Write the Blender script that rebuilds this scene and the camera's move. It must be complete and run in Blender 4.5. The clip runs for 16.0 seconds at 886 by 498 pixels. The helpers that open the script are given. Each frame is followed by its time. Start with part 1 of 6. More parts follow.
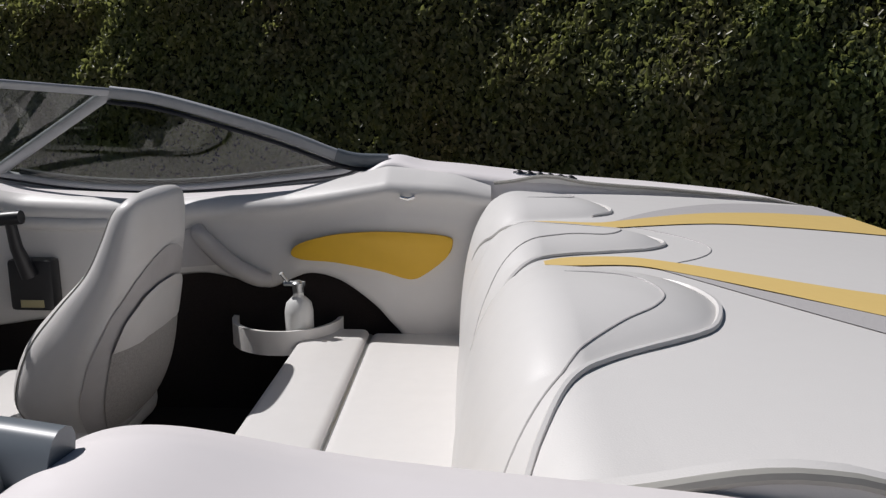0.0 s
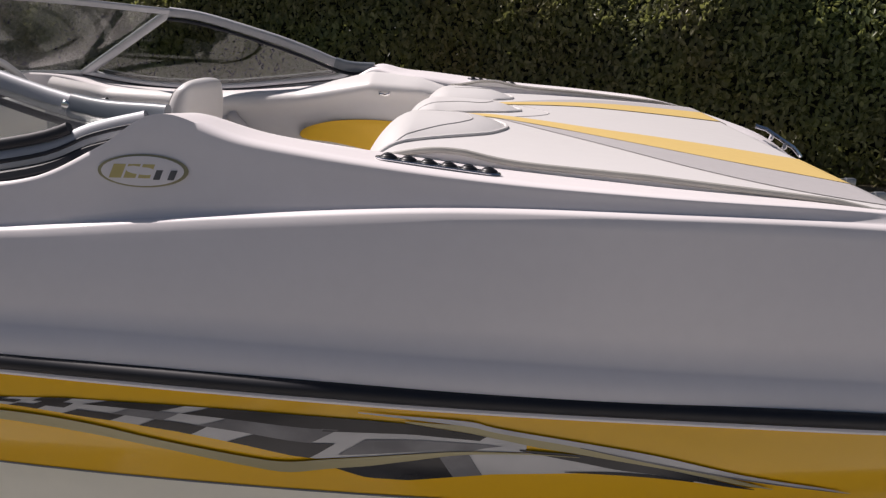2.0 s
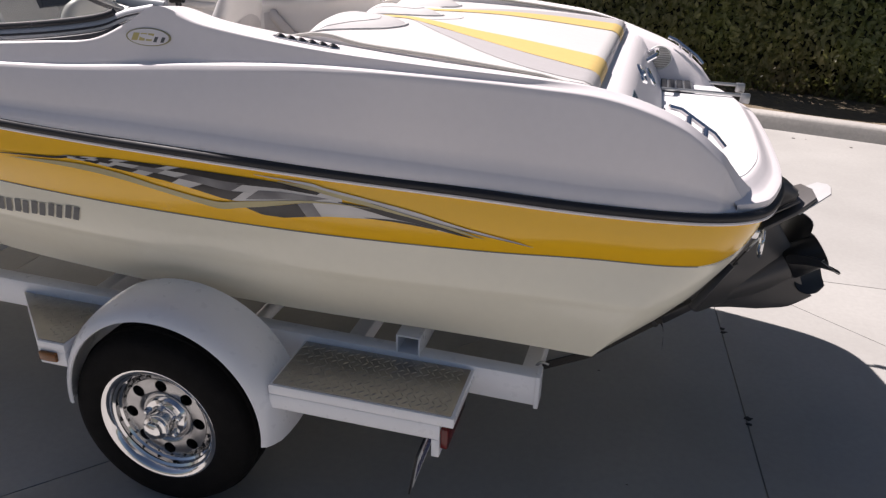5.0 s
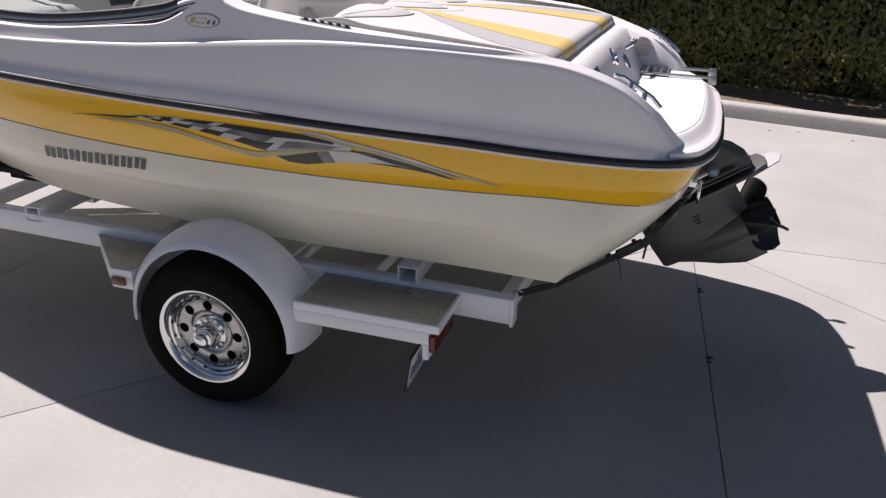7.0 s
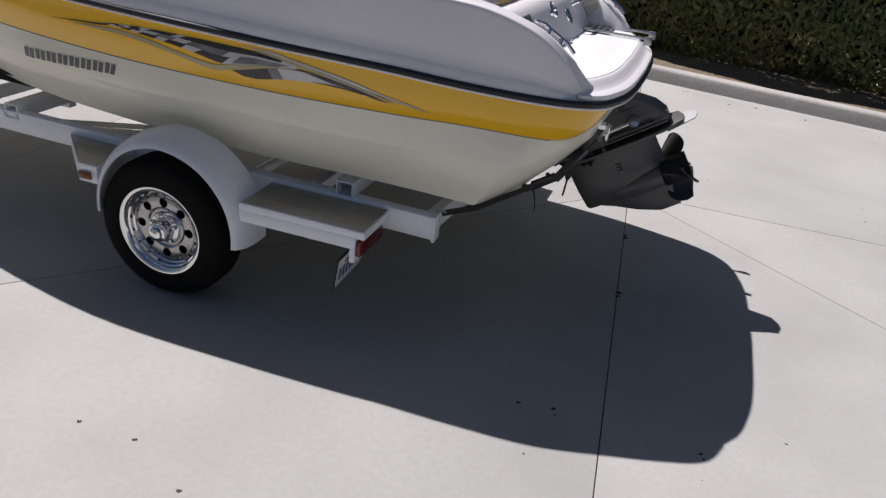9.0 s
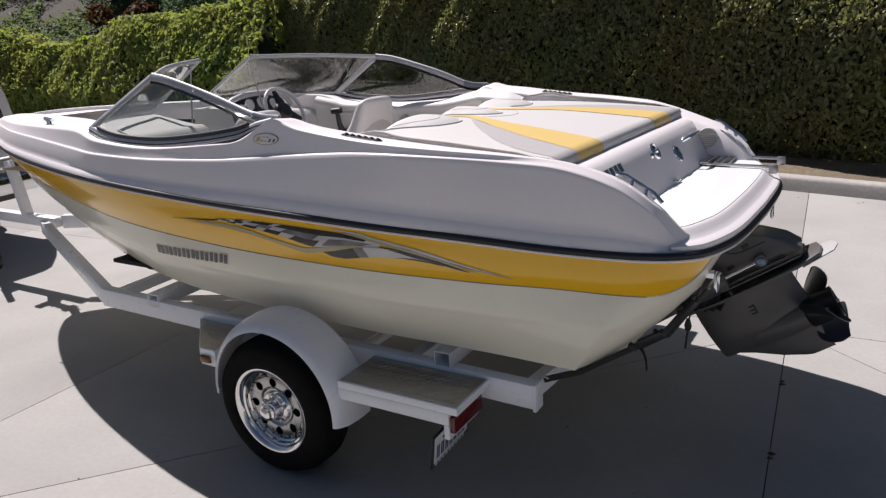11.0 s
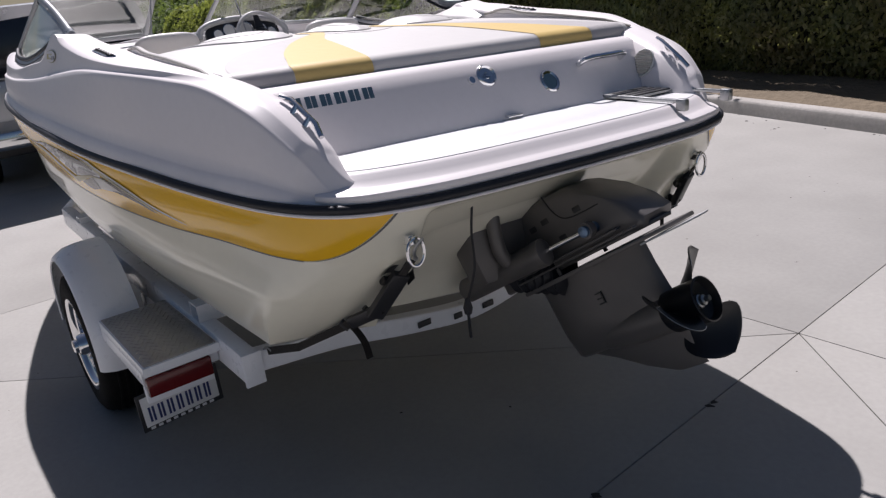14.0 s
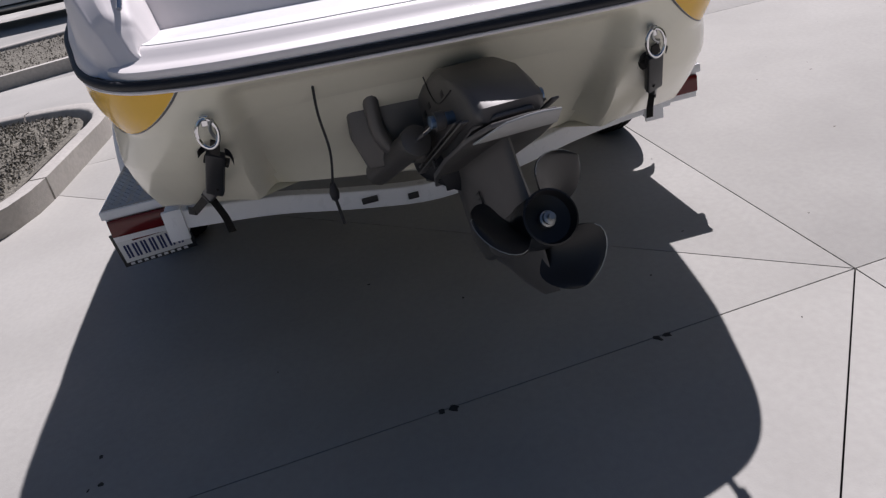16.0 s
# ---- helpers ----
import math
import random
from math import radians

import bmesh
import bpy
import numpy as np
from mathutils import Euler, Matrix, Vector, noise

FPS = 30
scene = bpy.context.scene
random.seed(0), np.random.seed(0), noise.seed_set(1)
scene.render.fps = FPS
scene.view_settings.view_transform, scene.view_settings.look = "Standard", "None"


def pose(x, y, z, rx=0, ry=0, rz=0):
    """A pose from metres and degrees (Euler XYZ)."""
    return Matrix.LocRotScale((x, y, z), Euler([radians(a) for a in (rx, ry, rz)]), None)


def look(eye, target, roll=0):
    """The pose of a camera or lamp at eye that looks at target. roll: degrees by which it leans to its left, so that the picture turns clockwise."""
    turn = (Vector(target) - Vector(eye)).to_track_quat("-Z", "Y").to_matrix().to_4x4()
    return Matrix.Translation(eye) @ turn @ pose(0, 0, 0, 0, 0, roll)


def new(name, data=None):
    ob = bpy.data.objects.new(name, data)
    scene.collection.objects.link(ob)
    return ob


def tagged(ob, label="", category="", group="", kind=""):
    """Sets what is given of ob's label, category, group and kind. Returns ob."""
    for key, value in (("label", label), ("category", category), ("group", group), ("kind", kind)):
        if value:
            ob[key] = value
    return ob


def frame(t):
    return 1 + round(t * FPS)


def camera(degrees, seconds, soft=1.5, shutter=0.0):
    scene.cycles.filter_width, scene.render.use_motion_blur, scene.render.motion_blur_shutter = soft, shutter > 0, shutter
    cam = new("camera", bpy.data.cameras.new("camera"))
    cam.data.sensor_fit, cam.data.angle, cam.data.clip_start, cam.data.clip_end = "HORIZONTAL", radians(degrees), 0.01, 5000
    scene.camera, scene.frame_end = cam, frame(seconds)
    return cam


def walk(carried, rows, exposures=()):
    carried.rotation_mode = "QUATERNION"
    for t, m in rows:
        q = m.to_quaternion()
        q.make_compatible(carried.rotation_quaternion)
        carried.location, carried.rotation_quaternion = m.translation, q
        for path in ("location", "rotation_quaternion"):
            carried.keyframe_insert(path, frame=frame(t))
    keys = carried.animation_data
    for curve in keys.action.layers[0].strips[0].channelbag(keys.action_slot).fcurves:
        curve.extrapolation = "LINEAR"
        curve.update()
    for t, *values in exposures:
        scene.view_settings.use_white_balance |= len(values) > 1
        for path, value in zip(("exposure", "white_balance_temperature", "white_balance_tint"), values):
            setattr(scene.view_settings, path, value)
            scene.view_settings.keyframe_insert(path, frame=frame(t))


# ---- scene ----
cam = camera(59.5, 16.0, soft=1.3)
PATH = [
    (0, (-1.438, -1.337, 1.78), (-1.515, 0.604, 1.302), -0.0),
    (0.5, (-1.315, -1.57, 1.794), (-1.398, 0.368, 1.309), 0.7),
    (1, (-1.324, -1.766, 1.789), (-1.368, 0.172, 1.294), 1.7),
    (1.5, (-1.275, -1.956, 1.776), (-1.427, -0.052, 1.185), 0.9),
    (2, (-1.097, -2.151, 1.766), (-1.284, -0.26, 1.14), 0.8),
    (2.5, (-1.012, -2.341, 1.777), (-1.199, -0.485, 1.057), 2.2),
    (3, (-0.948, -2.529, 1.805), (-1.139, -0.713, 0.988), 2.3),
    (3.5, (-0.721, -2.644, 1.839), (-0.918, -0.831, 1.019), 3.2),
    (4, (-0.558, -2.757, 1.837), (-0.873, -0.967, 1.002), 3.3),
    (4.2, (-0.525, -2.805, 1.851), (-0.875, -1.029, 1.002), 2.8),
    (6.3, (-0.006, -3.297, 1.923), (-0.558, -1.55, 1.121), 1.0),
    (6.5, (-0.028, -3.36, 1.913), (-0.585, -1.611, 1.12), 0.7),
    (7, (0.026, -3.491, 1.913), (-0.53, -1.755, 1.092), 1.1),
    (7.5, (0.214, -3.55, 1.896), (-0.399, -1.84, 1.059), 0.6),
    (8, (0.338, -3.603, 1.877), (-0.279, -1.917, 0.996), 4.3),
    (8.5, (0.292, -3.691, 1.889), (-0.36, -2.002, 1.039), 4.1),
    (9, (0.387, -3.787, 1.916), (-0.123, -2.079, 1.009), 6.2),
    (9.5, (0.619, -3.789, 1.945), (0.017, -2.104, 1.053), 4.8),
    (10, (0.557, -3.726, 1.988), (-0.251, -2.05, 1.254), 0.6),
    (10.2, (0.563, -3.688, 2.023), (-0.289, -2.012, 1.342), -0.7),
    (12.3, (1.028, -2.798, 1.913), (-0.18, -1.301, 1.368), -6.2),
    (12.5, (1.103, -2.677, 1.887), (-0.137, -1.204, 1.344), -6.6),
    (13, (1.372, -2.389, 1.829), (-0.013, -1.066, 1.252), -7.0),
    (13.5, (1.552, -2.095, 1.695), (0.07, -0.919, 1.046), -6.6),
    (14, (1.764, -1.697, 1.651), (0.213, -0.626, 0.981), -6.8),
    (14.5, (1.986, -1.336, 1.567), (0.353, -0.462, 0.812), -7.8),
    (15, (2.021, -0.94, 1.503), (0.367, -0.22, 0.639), -9.4),
    (15.5, (2.087, -0.546, 1.477), (0.36, -0.027, 0.614), -10.1),
    (16, (2.142, -0.308, 1.493), (0.37, -0.122, 0.584), -12.1),
]
# the clip's camera sets its exposure and white balance as it goes: seconds, stops, kelvin, tint
EXPOSE = [(0, -0.23, 6290, 9), (0.5, -0.29, 6290, 9), (1, -0.16, 6360, 10), (1.5, 0.01, 6440, 12), (2, 0.23, 6690, 16), (2.5, 0.42, 6690, 16), (3, 0.6, 6690, 16),
          (3.5, 0.7, 6690, 16), (4, 0.71, 6690, 16), (6.5, 0.73, 6510, 16), (7, 0.57, 6460, 16), (7.5, 0.55, 6410, 16), (8.5, 0.42, 6310, 14), (9, 0.36, 6290, 14),
          (9.5, 0.26, 6260, 14), (10, 0.36, 6360, 14), (12.5, 0.37, 6490, 17), (13, 0.35, 6390, 17), (14, 0.27, 6290, 16), (15, 0.28, 6240, 16), (16, 0.28, 6240, 16)]
walk(cam, [(t, look(e, g, r)) for t, e, g, r in PATH], EXPOSE)

# ---- light ----
SUN_TO = Vector((-0.70, 0.308, 1.0)).normalized()
world = bpy.data.worlds.new("sky")
scene.world = world
world.use_nodes = True
wn = world.node_tree.nodes
sky = wn.new("ShaderNodeTexSky")
sky.sky_type = "NISHITA"
sky.sun_disc = False
sky.sun_elevation = math.asin(SUN_TO.z)
sky.sun_rotation = math.atan2(SUN_TO.x, SUN_TO.y)
sky.air_density, sky.dust_density, sky.ozone_density = 1.0, 1.0, 1.5
world.node_tree.links.new(sky.outputs[0], wn["Background"].inputs[0])
wn["Background"].inputs[1].default_value = 0.032
sun = new("sun", bpy.data.lights.new("sun", "SUN"))
sun.data.energy, sun.data.angle, sun.data.color = 4.6, radians(0.53), (1.0, 0.95, 0.925)
sun.matrix_world = look((0, 0, 20), Vector((0, 0, 20)) - SUN_TO)
scene.view_settings.exposure = 0.0


# ---- materials ----
def material(name, base, rough=0.5, metal=0.0, vary=0.0, scale=8.0, bump=0.0, bump_scale=60.0, tint=None, coat=0.0, spec=0.5,
             stain=0.0, stain_scale=1.5):
    """Principled surface with large stains, fine grain and a bump, all in metres."""
    m = bpy.data.materials.new(name)
    m.use_nodes = True
    nt = m.node_tree
    b = nt.nodes["Principled BSDF"]
    b.inputs["Roughness"].default_value = rough
    b.inputs["Metallic"].default_value = metal
    b.inputs["Coat Weight"].default_value = coat
    b.inputs["Coat Roughness"].default_value = 0.06
    b.inputs["Specular IOR Level"].default_value = spec
    tc = nt.nodes.new("ShaderNodeTexCoord")
    col = nt.nodes.new("ShaderNodeRGB")
    col.outputs[0].default_value = (*base, 1)
    out = col.outputs[0]
    other = tint or tuple(c * 0.6 for c in base)
    for amount, sc, det in ((stain, stain_scale, 4), (vary, scale, 6)):
        if amount <= 0:
            continue
        n = nt.nodes.new("ShaderNodeTexNoise")
        n.inputs["Scale"].default_value, n.inputs["Detail"].default_value = sc, det
        nt.links.new(tc.outputs["Object"], n.inputs["Vector"])
        r = nt.nodes.new("ShaderNodeMapRange")
        r.inputs[1].default_value, r.inputs[2].default_value = 0.35, 0.7
        r.inputs[4].default_value = amount
        nt.links.new(n.outputs[0], r.inputs[0])
        mx = nt.nodes.new("ShaderNodeMix")
        mx.data_type = "RGBA"
        mx.inputs[7].default_value = (*other, 1)
        nt.links.new(r.outputs[0], mx.inputs[0])
        nt.links.new(out, mx.inputs[6])
        out = mx.outputs[2]
        if sc == scale and rough > 0.15:
            rr = nt.nodes.new("ShaderNodeMapRange")
            rr.inputs[3].default_value, rr.inputs[4].default_value = rough * 0.85, min(1, rough * 1.2)
            nt.links.new(n.outputs[0], rr.inputs[0])
            nt.links.new(rr.outputs[0], b.inputs["Roughness"])
    nt.links.new(out, b.inputs["Base Color"])
    if bump > 0:
        n = nt.nodes.new("ShaderNodeTexNoise")
        n.inputs["Scale"].default_value, n.inputs["Detail"].default_value = bump_scale, 5
        nt.links.new(tc.outputs["Object"], n.inputs["Vector"])
        bp = nt.nodes.new("ShaderNodeBump")
        bp.inputs["Strength"].default_value, bp.inputs["Distance"].default_value = 1.0, bump
        nt.links.new(n.outputs[0], bp.inputs["Height"])
        nt.links.new(bp.outputs[0], b.inputs["Normal"])
    return m


def leaf_material(name, base, other, through_col, gloss=0.35):
    """Leaves: colour varies leaf by leaf, light passes through."""
    m = bpy.data.materials.new(name)
    m.use_nodes = True
    nt = m.node_tree
    b = nt.nodes["Principled BSDF"]
    b.inputs["Roughness"].default_value = gloss
    b.inputs["Specular IOR Level"].default_value = 0.35
    g = nt.nodes.new("ShaderNodeNewGeometry")
    ramp = nt.nodes.new("ShaderNodeMix")
    ramp.data_type = "RGBA"
    ramp.inputs[6].default_value, ramp.inputs[7].default_value = (*base, 1), (*other, 1)
    nt.links.new(g.outputs["Random Per Island"], ramp.inputs[0])
    tc = nt.nodes.new("ShaderNodeTexCoord")
    n = nt.nodes.new("ShaderNodeTexNoise")
    n.inputs["Scale"].default_value = 0.9
    nt.links.new(tc.outputs["Object"], n.inputs["Vector"])
    mul = nt.nodes.new("ShaderNodeMix")
    mul.data_type, mul.blend_type = "RGBA", "MULTIPLY"
    mul.inputs[0].default_value = 0.55
    nt.links.new(ramp.outputs[2], mul.inputs[6])
    nt.links.new(n.outputs["Color"], mul.inputs[7])
    nt.links.new(mul.outputs[2], b.inputs["Base Color"])
    t = nt.nodes.new("ShaderNodeBsdfTranslucent")
    t.inputs[0].default_value = (*through_col, 1)
    mix = nt.nodes.new("ShaderNodeMixShader")
    mix.inputs[0].default_value = 0.4
    nt.links.new(b.outputs[0], mix.inputs[1])
    nt.links.new(t.outputs[0], mix.inputs[2])
    nt.links.new(mix.outputs[0], nt.nodes["Material Output"].inputs[0])
    return m


def glass_material(name, col):
    """A thin pane: clear with a tint, and a mirror by Fresnel."""
    m = bpy.data.materials.new(name)
    m.use_nodes = True
    nt = m.node_tree
    nt.nodes.remove(nt.nodes["Principled BSDF"])
    t = nt.nodes.new("ShaderNodeBsdfTransparent")
    t.inputs[0].default_value = (*col, 1)
    g = nt.nodes.new("ShaderNodeBsdfGlossy")
    g.inputs["Roughness"].default_value = 0.02
    lw = nt.nodes.new("ShaderNodeLayerWeight")
    pw = nt.nodes.new("ShaderNodeMath")
    pw.operation = "POWER"
    pw.inputs[1].default_value = 4.0
    nt.links.new(lw.outputs["Facing"], pw.inputs[0])
    f = nt.nodes.new("ShaderNodeMapRange")
    f.inputs[3].default_value, f.inputs[4].default_value = 0.05, 0.9
    nt.links.new(pw.outputs[0], f.inputs[0])
    mix = nt.nodes.new("ShaderNodeMixShader")
    nt.links.new(f.outputs[0], mix.inputs[0])
    nt.links.new(t.outputs[0], mix.inputs[1])
    nt.links.new(g.outputs[0], mix.inputs[2])
    nt.links.new(mix.outputs[0], nt.nodes["Material Output"].inputs[0])
    return m


GEL_SILVER = material("gelcoat_silver", (0.86, 0.815, 0.812), 0.46, vary=0.05, scale=40, stain=0.08, stain_scale=2.2, coat=0.10)
GEL_WHITE = material("gelcoat_cream", (0.86, 0.822, 0.68), 0.22, vary=0.05, scale=30, stain=0.12, stain_scale=2.0, coat=0.5)
GEL_DECK = material("gelcoat_deck_white", (0.84, 0.84, 0.84), 0.35, vary=0.05, scale=50, bump=0.0006, bump_scale=350)
GEL_YELLOW = material("gelcoat_yellow", (0.89, 0.50, 0.012), 0.2, vary=0.04, scale=30, stain=0.1, coat=0.3)
VINYL = material("vinyl_white", (0.71, 0.69, 0.67), 0.40, vary=0.05, scale=25, stain=0.07, bump=0.00022, bump_scale=520)
VINYL_GREY = material("vinyl_grey", (0.50, 0.48, 0.475), 0.45, vary=0.1, scale=30, bump=0.0008, bump_scale=420)
VINYL_YELLOW = material("vinyl_yellow", (0.76, 0.55, 0.20), 0.42, vary=0.08, scale=30, bump=0.00025, bump_scale=520)
VINYL_GOLD = material("vinyl_deep_yellow", (0.74, 0.44, 0.025), 0.42, vary=0.08, scale=30, bump=0.00025, bump_scale=520)
RUBBER = material("black_rubber", (0.012, 0.013, 0.018), 0.55, vary=0.2, scale=40)
PIPING = material("piping_grey", (0.12, 0.12, 0.12), 0.5)
WELT_PALE = material("pale_grey_vinyl", (0.50, 0.475, 0.455), 0.45, vary=0.08, scale=30)
WELT = material("welt_grey", (0.36, 0.35, 0.32), 0.5, vary=0.2, scale=40)
RIM_GREY = material("wheel_rim_grey", (0.50, 0.50, 0.50), 0.4, vary=0.1, scale=30)
CARPET = material("carpet_brown", (0.017, 0.011, 0.010), 0.95, vary=0.4, scale=160, bump=0.003, bump_scale=500)
BRUSHED = material("brushed_steel_wheel", (0.42, 0.42, 0.43), 0.24, metal=1.0, vary=0.4, scale=25)
CHROME = material("chrome", (0.75, 0.75, 0.76), 0.08, metal=1.0, vary=0.15, scale=30)
VENT_STEEL = material("dark_polished_steel", (0.16, 0.17, 0.19), 0.25, metal=0.8, vary=0.2, scale=60)
STEEL = material("galvanised_steel", (0.42, 0.43, 0.43), 0.35, metal=0.9, vary=0.3, scale=30)
ALU = material("aluminium_grey", (0.40, 0.41, 0.43), 0.5, metal=0.4, vary=0.12, scale=60)
BLACK = material("black_plastic", (0.018, 0.018, 0.02), 0.4, vary=0.2, scale=60)
RAIL_END = material("rail_end_blue_grey", (0.15, 0.17, 0.19), 0.38, vary=0.15, scale=40)
GLASS = glass_material("windscreen_glass", (0.80, 0.82, 0.80))
TRAILER = material("trailer_white_paint", (0.86, 0.865, 0.89), 0.28, vary=0.05, scale=25, stain=0.08, stain_scale=3, coat=0.2)
TREAD = material("diamond_plate", (0.42, 0.41, 0.385), 0.33, metal=0.85, vary=0.35, scale=18, stain=0.2)
TYRE = material("tyre_rubber", (0.006, 0.0055, 0.0055), 0.9, spec=0.2, vary=0.3, scale=30, bump=0.001, bump_scale=200)
RED = material("red_lens", (0.12, 0.008, 0.008), 0.15, vary=0.2, scale=60)
PIN = material("blued_steel_pin", (0.16, 0.24, 0.36), 0.3, metal=0.7, vary=0.2, scale=40)
FIN = material("bare_alloy_fin", (0.44, 0.44, 0.44), 0.45, vary=0.2, scale=25)
AMBER = material("amber_lens", (0.17, 0.06, 0.012), 0.2)
PLATE = material("plate_white", (0.72, 0.72, 0.72), 0.35, vary=0.05)
PLATE_INK = material("plate_ink", (0.02, 0.03, 0.12), 0.4)
DRIVE = material("drive_dark_grey", (0.125, 0.117, 0.113), 0.38, vary=0.35, scale=14, stain=0.3, stain_scale=5, tint=(0.10, 0.095, 0.09), metal=0.2)
PROP = material("propeller_black", (0.010, 0.010, 0.012), 0.36, vary=0.2, scale=30)
CONCRETE = material("concrete", (0.395, 0.386, 0.365), 0.9, vary=0.25, scale=38, stain=0.6, stain_scale=1.3, tint=(0.29, 0.282, 0.266), bump=0.0006, bump_scale=160)
KERB = material("kerb_concrete", (0.50, 0.475, 0.44), 0.92, vary=0.4, scale=35, stain=0.4, stain_scale=2, bump=0.002, bump_scale=120)
JOINT = material("joint_filler", (0.05, 0.045, 0.04), 0.95, vary=0.4, scale=20)
SOIL = material("soil", (0.21, 0.165, 0.11), 0.98, vary=0.6, scale=12, stain=0.4, bump=0.02, bump_scale=25)
GRAVEL = material("bark_gravel", (0.22, 0.205, 0.17), 0.95, vary=0.8, scale=30, stain=0.3, tint=(0.07, 0.063, 0.052), bump=0.02, bump_scale=40)
LETTER = material("dark_silver_lettering", (0.13, 0.135, 0.14), 0.3, metal=0.3)
LETTER_BLUE = material("blue_grey_lettering", (0.10, 0.17, 0.22), 0.3, metal=0.3)
CHECK_SILVER = material("check_silver", (0.55, 0.545, 0.545), 0.22, vary=0.5, scale=9, metal=0.1, tint=(0.36, 0.36, 0.37))
CHECK_GREY = material("check_grey", (0.13, 0.13, 0.14), 0.22, vary=0.8, scale=12, metal=0.1, tint=(0.28, 0.28, 0.29))
GOLD_DIGIT = material("pale_gold_lettering", (0.60, 0.50, 0.20), 0.3, vary=0.2, scale=40)
CHECK_BLACK = material("check_black", (0.014, 0.014, 0.016), 0.2, vary=0.7, scale=7, tint=(0.05, 0.05, 0.055))
GOLD = material("dull_gold_line", (0.40, 0.355, 0.20), 0.3, metal=0.2)
MESH = material("pocket_mesh", (0.42, 0.40, 0.38), 0.8, vary=0.5, scale=220, bump=0.003, bump_scale=300)
EXT = material("extinguisher_white", (0.68, 0.68, 0.66), 0.3, vary=0.08)
DIAL = material("dial_white", (0.70, 0.70, 0.68), 0.3)
CAR_SILVER = material("car_silver_paint", (0.42, 0.43, 0.45), 0.25, metal=0.5, vary=0.06, coat=0.6)
CAR_WHITE = material("car_white_paint", (0.72, 0.72, 0.72), 0.25, vary=0.05, coat=0.5)
CAR_GLASS = material("car_dark_glass", (0.006, 0.008, 0.016), 0.12, coat=0.2)
WEB = material("black_webbing", (0.025, 0.022, 0.02), 0.85, vary=0.4, scale=90, bump=0.001, bump_scale=600)
HILL = material("hill_cover", (0.032, 0.032, 0.017), 0.95, vary=0.8, scale=2.5, stain=0.5, stain_scale=0.25, tint=(0.065, 0.048, 0.033), bump=0.05, bump_scale=9)
BARK = material("bark", (0.10, 0.075, 0.05), 0.95, vary=0.5, scale=14, bump=0.02, bump_scale=20)
# near-black stands in for the deep shade between the leaves
CORE = material("hedge_inner_shade", (0.012, 0.016, 0.008), 0.95, vary=0.5, scale=6)
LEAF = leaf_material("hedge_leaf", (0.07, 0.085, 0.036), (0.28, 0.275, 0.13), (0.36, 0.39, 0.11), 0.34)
# sunshine on the low hedge is mixed into this brighter leaf colour
LEAF_LIT = leaf_material("hedge_leaf_sunlit", (0.11, 0.15, 0.03), (0.44, 0.49, 0.15), (0.44, 0.51, 0.10), 0.65)
IVY = leaf_material("ivy_leaf", (0.085, 0.13, 0.035), (0.20, 0.27, 0.08), (0.22, 0.30, 0.06), 0.65)
SHRUB_PALE = leaf_material("shrub_leaf_pale", (0.11, 0.14, 0.04), (0.26, 0.30, 0.09), (0.26, 0.32, 0.07), 0.65)
SHRUB = leaf_material("shrub_leaf", (0.07, 0.105, 0.045), (0.20, 0.26, 0.12), (0.20, 0.27, 0.09), 0.65)
SHRUB_BLUE = leaf_material("shrub_leaf_bluish", (0.07, 0.11, 0.07), (0.20, 0.27, 0.17), (0.18, 0.27, 0.13), 0.65)
SHRUB_RED = leaf_material("shrub_leaf_red", (0.07, 0.035, 0.02), (0.13, 0.07, 0.035), (0.15, 0.07, 0.03), 0.7)


# ---- mesh helpers ----
def finish(bm, name, mat, smooth=True, angle=40):
    me = bpy.data.meshes.new(name)
    bmesh.ops.recalc_face_normals(bm, faces=bm.faces[:])
    bm.to_mesh(me)
    bm.free()
    for m in mat if isinstance(mat, (list, tuple)) else [mat]:
        me.materials.append(m)
    if smooth:
        me.polygons.foreach_set("use_smooth", [True] * len(me.polygons))
        me.set_sharp_from_angle(angle=radians(angle))
    return me


def part(name, bm, mat, parent=None, label="", angle=40):
    ob = new(name, finish(bm, name, mat, angle=angle))
    if parent is not None:
        ob.parent = parent
    if label:
        ob["label"] = label
    return ob


def thing(name, label, category, at=(0, 0, 0), group="", kind=""):
    ob = new(name)
    ob.location = at
    return tagged(ob, label, category, group, kind)


def box(bm, lo, hi, bevel=0.0, m=None, seg=2):
    c = [(a + b) / 2 for a, b in zip(lo, hi)]
    s = [abs(b - a) for a, b in zip(lo, hi)]
    mat = Matrix.Translation(c) @ Matrix.Diagonal((*s, 1))
    r = bmesh.ops.create_cube(bm, size=1, matrix=(m @ mat) if m else mat)
    if bevel:
        es = list({e for v in r["verts"] for e in v.link_edges})
        bmesh.ops.bevel(bm, geom=es, offset=bevel, segments=seg, affect="EDGES", profile=0.5)
    return bm


def crom(pts, n, closed=False):
    """Catmull-Rom curve through pts (rows), n steps a span."""
    p = np.array(pts, float)
    if closed:
        q = np.vstack([p[-1:], p, p[:2]])
    else:
        q = np.vstack([2 * p[0] - p[1], p, 2 * p[-1] - p[-2]])
    out = []
    for i in range(1, len(q) - 2):
        a, b, c, d = q[i - 1], q[i], q[i + 1], q[i + 2]
        for k in range(n):
            t = k / n
            out.append(0.5 * (2 * b + (c - a) * t + (2 * a - 5 * b + 4 * c - d) * t * t + (3 * b - a - 3 * c + d) * t ** 3))
    if not closed:
        out.append(p[-1])
    return np.array(out)


